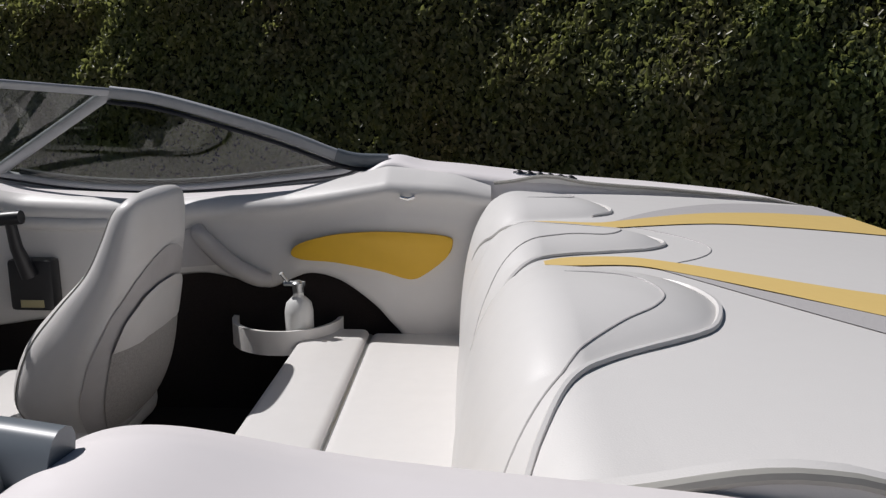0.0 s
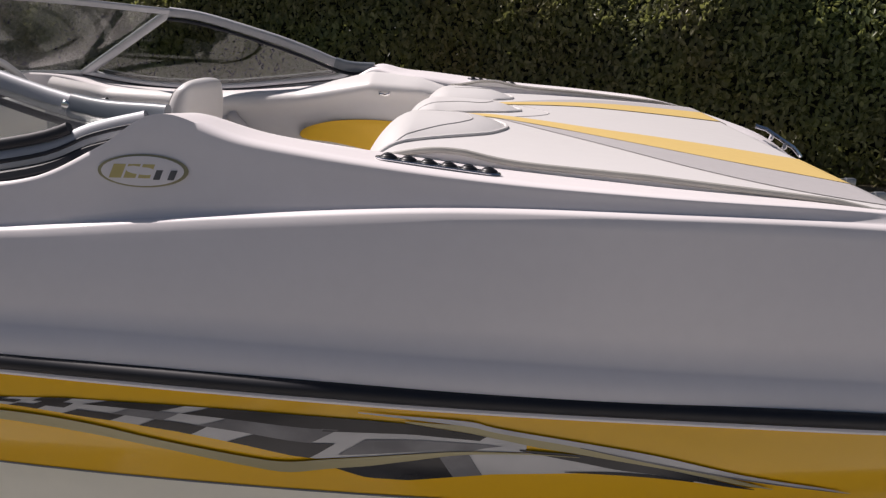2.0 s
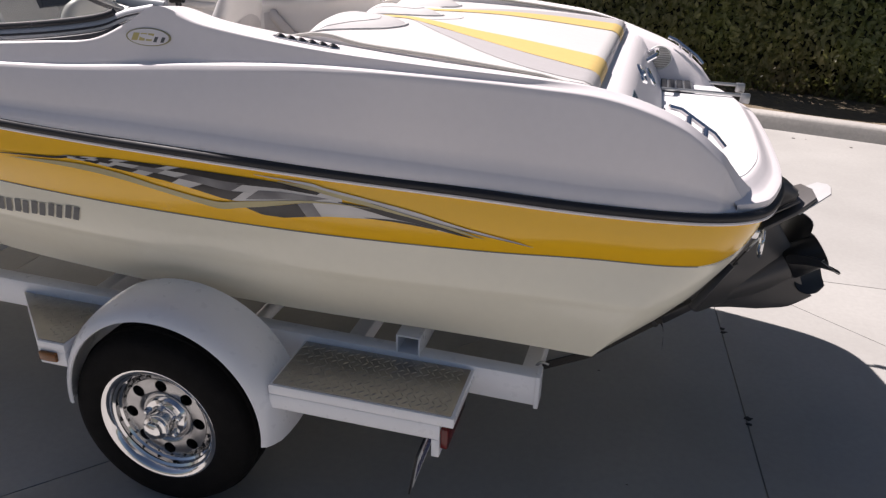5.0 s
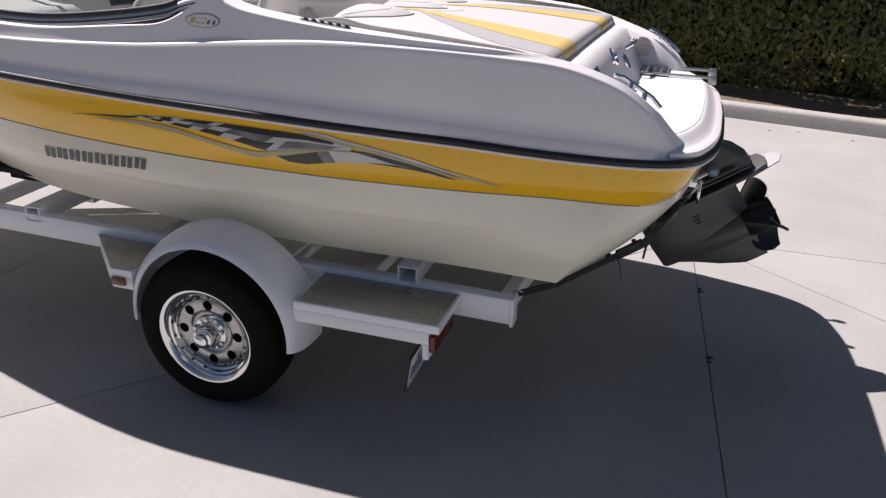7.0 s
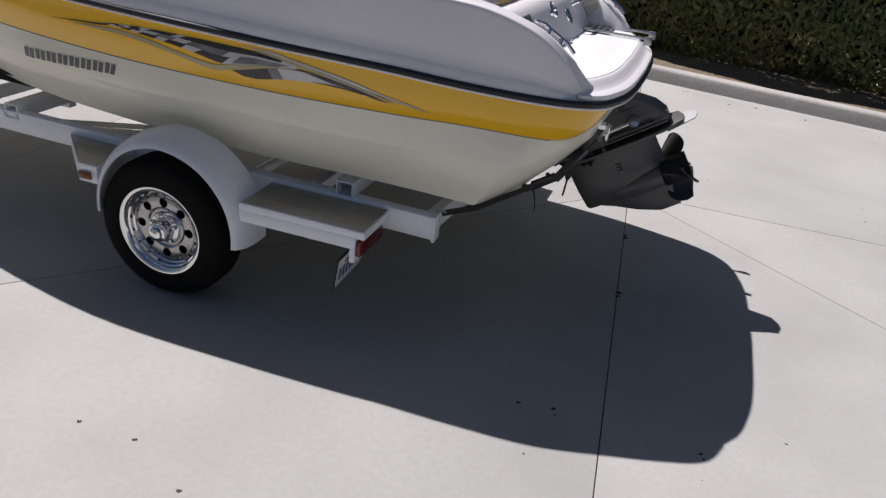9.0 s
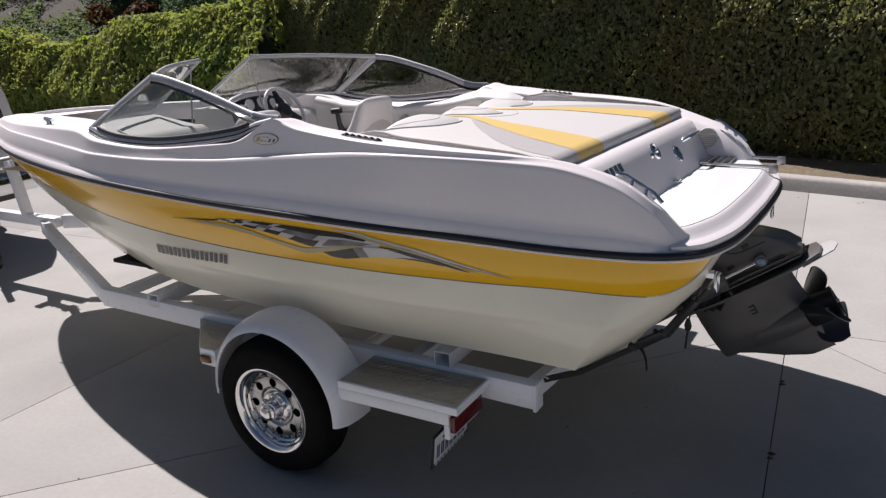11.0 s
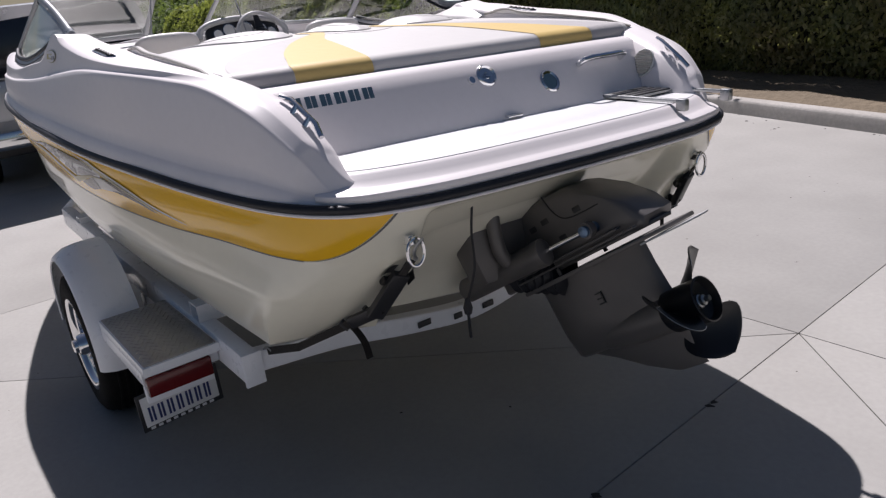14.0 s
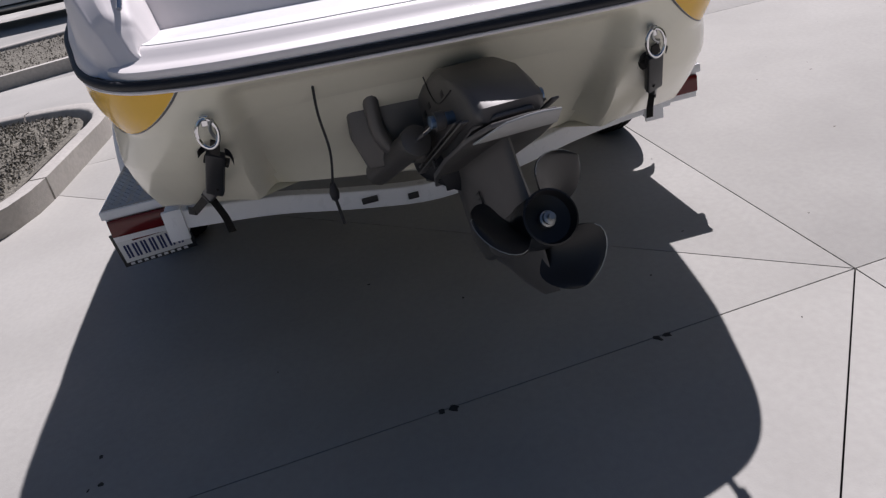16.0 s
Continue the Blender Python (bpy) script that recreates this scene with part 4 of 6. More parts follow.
for sgn in (-1, 1):
    sg = lambda pts: [(x, -sgn * y) for x, y in pts]
    pad_line(sg([(-1.452, -.865)] + WING[2:12]), .0042, VINYL, .5)
    pad_line(sg([(-1.463, -.80), (-1.43, -.745), (-1.38, -.665), (-1.335, -.595), (-1.285, -.535), (-1.238, -.485), (-1.218, -.435), (-1.235, -.385), (-1.28, -.365), (-1.33, -.36)]), .0014, VINYL_GREY, .2)
pad_line([(-1.452, -.30)] + MIDDLE[2:11] + [(-1.452, .30)], .0040, VINYL, .5)
pad_line([(-1.46, -.20), (-1.40, -.12), (-1.30, -.055), (-1.22, -.035), (-1.19, 0), (-1.22, .035), (-1.30, .055), (-1.40, .12), (-1.46, .20)], .0014, VINYL_GREY, .2)
pad_line([(-1.15, -.175), (-1.09, -.12), (-1.05, -.06), (-1.035, 0), (-1.05, .06), (-1.09, .12), (-1.15, .175)], .0014, VINYL_GREY, .2)


def pad_strip(name, mat, tab, sgn, lift):
    """Coloured vinyl sewn into the pad: along, inner and outer edge."""
    xs = [r[0] for r in tab]
    bm = B()
    rows = []
    for x in np.linspace(xs[0], xs[-1], 60):
        a, b = np.interp(x, xs, [r[1] for r in tab]), np.interp(x, xs, [r[2] for r in tab])
        rows.append([(x, sgn * y, pad_z(x, sgn * y) + lift) for y in np.linspace(a, b, 10)])
    a, b = tab[-1][1:]
    for x, dz in ((-.467, -.002), (-.4535, -.014), (-.4475, -.036)):
        rows.append([(x, sgn * y, pad_z(-.455, sgn * y) + dz) for y in np.linspace(a, b, 10)])
    rows.append([(-.452, sgn * y, 1.364) for y in np.linspace(a, b, 10)])
    grid(bm, rows)
    return part(name, bm, mat, sunpad)


YEL = crom([(-1.34, .175, .20), (-1.30, .145, .205), (-1.21, .133, .195), (-1.15, .155, .23), (-.95, .265, .40), (-.82, .30, .49), (-.70, .325, .56), (-.58, .35, .61), (-.485, .37, .65)], 5)
GRY = crom([(-1.17, .205, .212), (-1.05, .32, .39), (-.92, .42, .55), (-.80, .50, .68), (-.68, .57, .77), (-.58, .612, .815), (-.485, .652, .84)], 5)
for sgn in (-1, 1):
    pad_strip("yellow_panel", VINYL_YELLOW, [tuple(r) for r in YEL], sgn, .0022)
    pad_strip("grey_panel", VINYL_GREY, [tuple(r) for r in GRY], sgn, .0014)
    bm = B()
    lip = lambda x: float(np.interp(-x, [.46, .6, .9, 1.05, 1.2, 1.36], [1.40, 1.43, 1.458, 1.468, 1.478, 1.472])) + .006 + .016 * math.exp(-((x + 1.25) / .085) ** 2)
    tube(bm, [(x, sgn * .888, lip(x)) for x in np.linspace(-1.39, -.46, 50)], .0055, 8)
    part("edge_piping", bm, WELT, sunpad)
    bm = B()
    grid(bm, [[(x, sgn * .872, lip(x) + .004), (x, sgn * .886, lip(x)), (x, sgn * .889, lip(x) - .006), (x, sgn * .892, min(lip(x) - .012, 1.455)), (x, sgn * .892, 1.30)] for x in np.linspace(-1.39, -.46, 50)])
    part("side_skirt", bm, VINYL, sunpad)

# ---- cockpit ----
bm = B()
box(bm, (-3.05, -0.93, 0.74), (-1.3, 0.93, 0.76))
part("cockpit_floor", bm, CARPET, boat, "dark brown carpet")
for sgn in (-1, 1):
    bm = B()
    grid(bm, [[(x, sgn * .905, z) for z in (.755, 1.1, 1.40)] for x in (-2.95, -2.2, -1.35)])
    part("side_carpet", bm, CARPET, boat)
    # moulded side liner with an arch cut into its lower edge
    low = crom([(-3.0, 1.03), (-2.8, 1.05), (-2.62, 1.085), (-2.45, 1.165), (-2.27, 1.205), (-2.14, 1.185), (-2.06, 1.162), (-2.0, 1.185), (-1.93, 1.21), (-1.84, 1.19), (-1.74, 1.12), (-1.68, 1.055), (-1.63, 1.01), (-1.56, 1.0), (-1.40, 1.0)], 6)
    rows = []
    for x, zl in low:
        w = np.interp(-x, [1.4, 1.5, 1.7, 2.0, 2.4, 2.8, 3.0], [.875, .87, .868, .89, .895, .89, .85])
        zt = np.interp(-x, [1.4, 1.5, 1.7, 2.0, 2.4, 2.8, 3.0], [1.465, 1.488, 1.50, 1.44, 1.414, 1.43, 1.47])
        zr = zt - .055
        fl = float(np.interp(-x, [1.4, 1.5, 1.6, 1.72, 1.9, 2.0], [0, .03, .06, .07, .03, 0]))
        rows.append([(x, sgn * (w - o), z) for o, z in ((-fl, zt + .008 + fl * .2), (.018 - fl * .75, zt + fl * .15), (.035 - fl * .3, zt - .012), (.045, zt - .03), (.04, zt - .05), (.028, zr - .012), (.032, zr - .05), (.036, zl + (zr - zl) * .45), (.036, zl + .03), (.03, zl + .008), (.018, zl), (-.02, zl + .002))])
    bm = B()
    grid(bm, rows)
    liner = part("side_liner", bm, VINYL, boat, "white moulded vinyl side liner", 85)
    PAN = crom([(-1.979, 1.278), (-1.95, 1.307), (-1.84, 1.335), (-1.69, 1.343), (-1.53, 1.332), (-1.508, 1.308), (-1.53, 1.265), (-1.60, 1.212), (-1.64, 1.205), (-1.72, 1.228), (-1.85, 1.252), (-1.95, 1.26)], 4, closed=True)
    bm = B()
    prism(bm, [(x, z) for x, z in PAN], .012, Matrix.Translation((0, sgn * .835 + (.012 if sgn < 0 else 0), 0)) @ Matrix.Rotation(radians(90), 4, "X"), .004)
    part("yellow_panel", bm, VINYL_GOLD, liner, "yellow vinyl inset panel")
    bm = B()
    hp = crom([(-2.255, 1.345), (-2.235, 1.322), (-2.16, 1.25), (-2.085, 1.205), (-2.05, 1.192)], 5)
    tube(bm, [(x, sgn * (.845 - .028 * math.sin(math.pi * i / (len(hp) - 1))), z) for i, (x, z) in enumerate(hp)], [.021 + .006 * math.sin(math.pi * i / (len(hp) - 1)) for i in range(len(hp))], 10)
    part("grab_handle", bm, WELT_PALE, liner, "pale grey padded grab handle")
    bm = B()
    prism(bm, [(-2.315, 1.335), (-2.27, 1.345), (-2.185, 1.265), (-2.20, 1.235), (-2.315, 1.225)], .003, Matrix.Translation((0, sgn * .8565 + (.003 if sgn < 0 else 0), 0)) @ Matrix.Rotation(radians(90), 4, "X"), .001)
    part("handle_recess", bm, VINYL_GREY, liner)
    bm = B()
    tube(bm, [(x, sgn * (.868 if x > -2.5 else .862), 1.356 - .004 * math.sin(x * 9)) for x in np.linspace(-2.93, -2.42, 14)], .021, 12)
    part("armrest", bm, VINYL, liner, "rounded white armrest roll")
    bm = B()
    tube(bm, [(-1.62, sgn * .835, 1.452), (-1.62, sgn * .815, 1.445), (-1.635, sgn * .812, 1.44), (-1.655, sgn * .815, 1.445), (-1.655, sgn * .835, 1.452)], .005, 8)
    part("hook", bm, CHROME, liner)
# rear bench of two cushions
for nm, x0, x1, zt in (("bench_front_cushion", -1.945, -1.752, 1.05), ("bench_cushion", -1.749, -1.43, 1.038)):
    bm = B()
    box(bm, (x0, -0.80, zt - .14), (x1, 0.845, zt), 0.022, seg=4)
    part(nm, bm, VINYL, boat, "white vinyl rear bench cushion")
bm = B()
box(bm, (-1.90, -0.80, 0.75), (-1.44, 0.83, 0.915), .01)
part("bench_base", bm, CARPET, boat)
bm = B()
tube(bm, [(-1.7505, y, 1.028) for y in np.linspace(-.78, .83, 12)], .007, 8)
part("seam_trim", bm, STEEL, boat, "grey metal trim between the bench cushions")
bm = B()
pts = [(-2.0 + .165 * math.cos(a), .86 - .165 * math.sin(a)) for a in np.linspace(0, math.pi, 16)]
tub = [[(x, y, z) for x, y in pts] for z in (1.005, 1.01, 1.075, 1.08)]
tub[0] = [(-2.0, .86, 1.005)] * 16
tub.append([(-2.0 + .15 * math.cos(a), .86 - .15 * math.sin(a), 1.078) for a in np.linspace(0, math.pi, 16)])
tub.append([(-2.0 + .15 * math.cos(a), .86 - .15 * math.sin(a), 1.02) for a in np.linspace(0, math.pi, 16)])
tub.append([(-2.0, .86, 1.018)] * 16)
grid(bm, tub)
part("side_shelf", weld(bm), VINYL, boat, "white moulded side shelf")


def bucket_seat(name, at, turn, label):
    """A bucket seat that looks along -x before it is turned: cushion, back with a grey panel and a pocket, pedestal."""
    s = new(name)
    s.parent = boat
    s["label"] = label
    s.matrix_local = Matrix.Translation(at) @ Matrix.Rotation(radians(turn), 4, "Z")
    prof = crom([(-.04, .14, -.05, .02), (.02, .195, -.15, .06), (.10, .235, -.19, .085), (.22, .235, -.15, .112), (.31, .215, -.075, .13), (.39, .196, .005, .147),
                 (.46, .182, .045, .158), (.525, .166, .075, .16), (.552, .146, .10, .155), (.565, .105, .115, .145), (.57, .04, .125, .135)], 4)

    def shell(z, a, grow=0.0):
        """A point of the backrest's section at height z and angle a from straight aft."""
        w, f, b = (float(np.interp(z, prof[:, 0], prof[:, k])) for k in (1, 2, 3))
        c, h = (f + b) / 2, (b - f) / 2
        return (c + (h + grow) * math.copysign(abs(math.cos(a)) ** .62, math.cos(a)), (w + grow) * math.copysign(abs(math.sin(a)) ** .8, math.sin(a)), z)

    bm = B()
    vs = grid(bm, [[shell(z, a) for a in np.linspace(0, 2 * math.pi, 40, endpoint=False)] for z in prof[:, 0]], close_v=True)
    bm.faces.new(vs[0])
    bm.faces.new(vs[-1])
    back = part("backrest", bm, VINYL, s, "", 60)
    for sy in (-1, 1):
        bm = B()
        tube(bm, [shell(z, sy * 2.05, .001) for z in np.linspace(.0, .54, 40)], .0018, 6)
        part("seam", bm, WELT, back)
    bm = B()
    grid(bm, [[shell(z, u * float(np.interp(z, [0, .1, .2, .30, .37, .41, .43], [1.25, 1.25, 1.2, 1.05, .75, .4, .05])), .003) for u in np.linspace(-1, 1, 17)] for z in np.linspace(.0, .43, 30)])
    part("back_panel", bm, VINYL_GREY, back, "grey back panel")
    bm = B()
    grid(bm, [[shell(z, u * .85, .006 + .014 * (1 - u * u) * math.sin(math.pi * min(1, z / .26))) for u in np.linspace(-1, 1, 13)] for z in np.linspace(.01, .22, 12)])
    part("pocket", bm, MESH, back, "grey mesh pocket")
    bm = B()
    grid(bm, [[shell(z, u * float(np.interp(z, [.22, .28, .33, .345], [.85, .75, .45, .15])), .012) for u in np.linspace(-1, 1, 13)] for z in np.linspace(.215, .345, 12)])
    part("pocket_flap", bm, VINYL, back)
    bm = B()
    box(bm, (-.46, -.22, -.10), (.02, .22, .03), .05, seg=4)
    part("seat_cushion", bm, VINYL, s)
    bm = B()
    lathe(bm, [(.14, -.245), (.14, -.23), (.05, -.22), (.05, -.05)], 20, Matrix.Translation((-.2, 0, 0)))
    part("pedestal", bm, BLACK, s)
    return s


bucket_seat("helm_seat", (-2.352, .48, .94), 0, "white vinyl bucket seat with grey back panel and mesh pocket")
bucket_seat("passenger_seat", (-2.47, -.42, .945), 4, "white vinyl passenger bucket seat")

# dash, wheel, throttle
for sgn in (-1, 1):
    bm = B()
    rows = []
    for y in np.linspace(.16, .88, 14):
        hump = .13 * math.exp(-((y - .33) / .20) ** 2) if sgn > 0 else .0
        rows.append([(-3.02, sgn * y, .78), (-2.94, sgn * y, 1.02), (-2.96, sgn * y, 1.18), (-2.99, sgn * y, 1.30 + hump * .4), (-3.03, sgn * y, 1.38 + hump), (-3.07, sgn * y, 1.40 + hump), (-3.14, sgn * y, 1.40 + hump * .8), (-3.5, sgn * y, 1.455)])
    grid(bm, rows)
    vs = [[(x, y, z) for x, y, z in rows[0]], [(x - .02, y, .78) for x, y, z in rows[0]]]
    grid(bm, vs)
    dash = part("dashboard", bm, VINYL, boat, "white moulded dashboard" if sgn > 0 else "white moulded passenger console")
    if sgn > 0:
        pod = Matrix.Translation((-3.03, .275, 1.45)) @ Matrix.Rotation(radians(68), 4, "Y")
        bm = B()
        prism(bm, [(.075, -.24)] + [(-.085 * math.cos(a) ** .7 if math.cos(a) > 0 else 0, .24 * math.sin(a)) for a in np.linspace(-1.55, 1.55, 20)] + [(.075, .24)], .03, pod, .008)
        panel = part("gauge_panel", bm, BLACK, dash, "black instrument panel")
        bm = B()
        arc = [pod @ Vector((-.112 * max(0, math.cos(a)) ** .7 + .02, .285 * math.sin(a), .03)) for a in np.linspace(-1.57, 1.57, 24)]
        tube(bm, arc, .019, 10)
        part("panel_brow", bm, RIM_GREY, dash, "grey rounded brow over the instruments")
        for yy, xx, r in ((-.165, .0, .032), (-.09, -.02, .042), (.02, -.02, .046), (.12, -.01, .036), (.185, .01, .028)):
            bm = B()
            lathe(bm, [(0, .034), (r * .88, .034), (r * .9, .04), (r, .04), (r, .028)], 24, pod @ Matrix.Translation((xx, yy, 0)))
            g = part("gauge", bm, CHROME, panel)
            bm = B()
            lathe(bm, [(0, .036), (r * .86, .0355)], 24, pod @ Matrix.Translation((xx, yy, 0)))
            part("dial", bm, DIAL, g)
wheel_m = Matrix.Translation((-2.865, .335, 1.425)) @ Matrix.Rotation(radians(62), 4, "Y")
steer = new("steering_wheel")
steer.parent = boat
steer["label"] = "grey steering wheel with black spokes"
steer.matrix_local = wheel_m
bm = B()
tube(bm, [(.155 * math.cos(a), .155 * math.sin(a), .02) for a in np.linspace(0, 2 * math.pi, 40, endpoint=False)], .0125, 10, closed=True)
part("wheel_rim", bm, RIM_GREY, steer)
for a in (90, 210, 330):
    bm = B()
    m = Matrix.Rotation(radians(a), 4, "Z")
    prism(bm, [(-.04, 0), (.04, 0), (.014, .148), (-.014, .148)], .014, m, .004)
    part("spoke", bm, BLACK, steer)
bm = B()
lathe(bm, [(0, .04), (.045, .035), (.065, .01), (.06, -.01), (.03, -.12), (0, -.12)], 24)
part("wheel_hub", bm, BLACK, steer)
bm = B()
box(bm, (-2.815, .80, 1.10), (-2.68, .855, 1.255), .012)
throttle = part("throttle_box", bm, BLACK, boat, "black side-mount throttle control")
bm = B()
tube(bm, [(-2.74, .79, 1.21), (-2.755, .765, 1.30), (-2.762, .76, 1.375)], [.024, .018, .015], 10)
tube(bm, [(-2.80, .755, 1.382), (-2.725, .755, 1.389)], .020, 10)
part("throttle_lever", bm, BLACK, throttle)
bm = B()
box(bm, (-2.78, .796, 1.112), (-2.71, .7995, 1.135), .001)
part("name_plate", bm, GOLD, throttle)

# bow cockpit seen through the windscreen
bm = B()
grid(bm, [[(x, y, 1.12) for y in (-.6 + k * .12 for k in range(11))] for x in (-4.6, -3.5)])
grid(bm, [[(-3.5, y, z) for y in (-.62, -.18)] for z in (.9, 1.46)])
grid(bm, [[(-3.5, y, z) for y in (.18, .62)] for z in (.9, 1.46)])
part("bow_seating", bm, VINYL, boat, "white bow cushions")
bm = B()
grid(bm, [[(x, y, float(np.interp(-x, [3.5, 4.1, 4.7, 5.1, 5.38], [1.47, 1.458, 1.445, 1.42, 1.38])) - .02) for y in np.linspace(-1, 1, 7) * float(np.interp(-x, [4.5, 4.7, 5.1, 5.38], [.3, .24, .12, .01]))] for x in (-5.38, -5.1, -4.7, -4.5)])
part("foredeck", bm, GEL_SILVER, boat)
for sgn in (-1, 1):
    bm = B()
    tube(bm, [(-3.62, sgn * .80, 1.462), (-3.62, sgn * .80, 1.49), (-3.66, sgn * .79, 1.495)], .014, 10)
    tube(bm, [(-3.55, sgn * .82, 1.495), (-3.70, sgn * .77, 1.497)], .010, 8)
    part("bow_cleat", bm, CHROME, boat, "chrome bow cleat")


# windscreen: along, out, up
def flat_bar(bm, pts, w, t, out):
    """A flat bar along pts, w wide in the plane square to out, t thick."""
    p = [Vector(q) for q in pts]
    o = Vector(out).normalized()
    rows = []
    for i, c in enumerate(p):
        d = (p[min(i + 1, len(p) - 1)] - p[max(i - 1, 0)]).normalized()
        s = d.cross(o).normalized()
        rows.append([c + s * (w / 2) * a + o * (t / 2) * b for a, b in ((-1, 0), (-.93, -.5), (-.72, -.85), (-.3, -1), (.3, -1), (.72, -.85), (.93, -.5), (1, 0), (.93, .5), (.72, .85), (.3, 1), (-.3, 1), (-.72, .85), (-.93, .5))])
    vs = grid(bm, rows, close_v=True)
    bm.faces.new(vs[0])
    bm.faces.new(vs[-1])
    return bm


LOW = crom([(-1.685, 1.012, 1.545), (-1.76, 1.036, 1.527), (-1.85, 1.058, 1.494), (-2.1, 1.062, 1.457), (-2.4, 1.058, 1.431), (-2.7, 1.046, 1.440), (-2.95, 1.0, 1.482)], 6)
TOP = crom([(-1.665, .998, 1.552), (-1.84, .965, 1.563), (-2.12, .948, 1.645), (-2.38, .942, 1.715), (-2.52, .925, 1.735)], 6)
for sgn in (-1, 1):
    tail = lambda x: math.exp(-((x + 1.68) / .2) ** 2) if sgn > 0 else 0
    f = lambda p: Vector((p[0] - .05 * tail(p[0]), sgn * p[1], p[2] - .020 * tail(p[0])))
    ws = new("windscreen")
    ws.parent = boat
    ws["label"] = "framed windscreen half with tinted panes"
    flat_bar(bm := B(), [f(p) for p in TOP], .038, .022, (0, sgn, .25))
    part("top_rail", bm, ALU, ws, "grey aluminium frame rail")
    # added sleeve that turns this end of the rail a darker blue-grey
    flat_bar(bm := B(), [f((p[0] + .004, p[1], p[2])) for p in TOP[:7]], .042, .027, (0, sgn, .25))
    part("rail_end", bm, RAIL_END, ws, "darker blue-grey end of the frame rail")
    flat_bar(bm := B(), [f(p) for p in LOW], .040, .024, (0, sgn, .3))
    part("bottom_rail", bm, ALU, ws)
    tube(bm := B(), [f((p[0], p[1] + .014, p[2] - .023)) for p in LOW], .012, 8)
    part("gasket", bm, RUBBER, ws, "black rubber gasket")
    flat_bar(bm := B(), [f((p[0], p[1], p[2] - .002)) for p in LOW], .010, .029, (0, sgn, .3))
    part("gasket", bm, RUBBER, ws)
    flat_bar(bm := B(), [f((p[0] - .010, p[1] + .002, p[2] - .028)) for p in TOP[1:]], .012, .018, (0, sgn, .25))
    part("gasket", bm, RUBBER, ws)
    flat_bar(bm := B(), [f((p[0], p[1] - .001, p[2] + .026)) for p in LOW[9:-2]], .020, .018, (0, sgn, .3))
    part("gasket", bm, RUBBER, ws)
    flat_bar(bm := B(), [f(TOP[-1]), f(LOW[-1])], .036, .024, (-.6, sgn, .3))
    part("corner_post", bm, ALU, ws)
    ft = [f(p) for p in crom([TOP[-1], (-2.78, .60, 1.765), (-2.98, .21, 1.78)], 6)]
    fl = [f(p) for p in crom([LOW[-1], (-3.28, .62, 1.49), (-3.45, .19, 1.495)], 6)]
    flat_bar(bm := B(), ft, .026, .02, (-.8, 0, .5))
    part("front_top_rail", bm, ALU, ws)
    flat_bar(bm := B(), fl, .03, .02, (-.8, 0, .5))
    part("front_bottom_rail", bm, ALU, ws)
    flat_bar(bm := B(), [ft[-1], fl[-1]], .03, .02, (-.8, 0, .5))
    part("inner_post", bm, ALU, ws)
    tube(bm := B(), [f((-3.02, .24, 1.76)), f((-3.0, .30, 1.43))], .0045, 8)
    part("support_rod", bm, ALU, ws)
    n = len(LOW)
    upper = [f(p) for p in TOP] + [f(TOP[-1]).lerp(f(LOW[-1]), t) for t in np.linspace(0, 1, 10)[1:]]
    cum = np.concatenate([[0], np.cumsum([(b - a).length for a, b in zip(upper, upper[1:])])])
    pick = lambda u: Vector([np.interp(u * cum[-1], cum, [p[k] for p in upper]) for k in range(3)])
    for nm, ra, rb in (("side_pane", [f(p) for p in LOW], [pick(i / (n - 1)) for i in range(n)]), ("front_pane", ft, fl)):
        bm = B()
        off = Vector((0, -sgn * .004, 0)) if nm == "side_pane" else Vector((.004, 0, 0))
        mid = [(a + b) / 2 for a, b in zip(ra, rb)]
        grid(bm, [ra, mid, rb, [p + off for p in rb], [p + off for p in mid], [p + off for p in ra]], close_u=True)
        part(nm, bm, GLASS, ws).visible_shadow = False
    for i in (6, 14):
        lathe(bm := B(), [(0, .004), (.006, .003), (.008, 0)], 10, Matrix.Translation(f(TOP[i]) + Vector((0, sgn * .012, .002))) @ Matrix.Rotation(radians(-90 * sgn), 4, "X"))
        part("screw", bm, CHROME, ws)


# ---- stern drive: laid out along (a) and up (d) with the leg upright, then tilted up and steered ----
DM = Matrix.Translation((-.109, .076, .574)) @ Matrix.Rotation(radians(10), 4, "Z") @ Matrix.Rotation(radians(-32), 4, "Y")
drive = new("stern_drive")
drive.parent = boat
drive["label"] = "dark grey stern drive tilted up with black propeller"


def foil(bm, rows, m):
    """Stacks streamlined sections: up, nose, tail, half thickness."""
    out = []
    for d, a0, a1, t in rows:
        ring = []
        for k in range(24):
            u = 2 * math.pi * k / 24
            c = (1 - math.cos(u)) / 2
            th = t * (math.sin(math.pi * min(1, c ** .6)) ** .8 + .12)
            ring.append(m @ Vector((a0 + (a1 - a0) * c, math.copysign(th, math.sin(u)) if k % 12 else 0, d)))
        out.append(ring)
    vs = grid(bm, out, close_v=True)
    bm.faces.new(vs[0])
    bm.faces.new(vs[-1])
    return bm


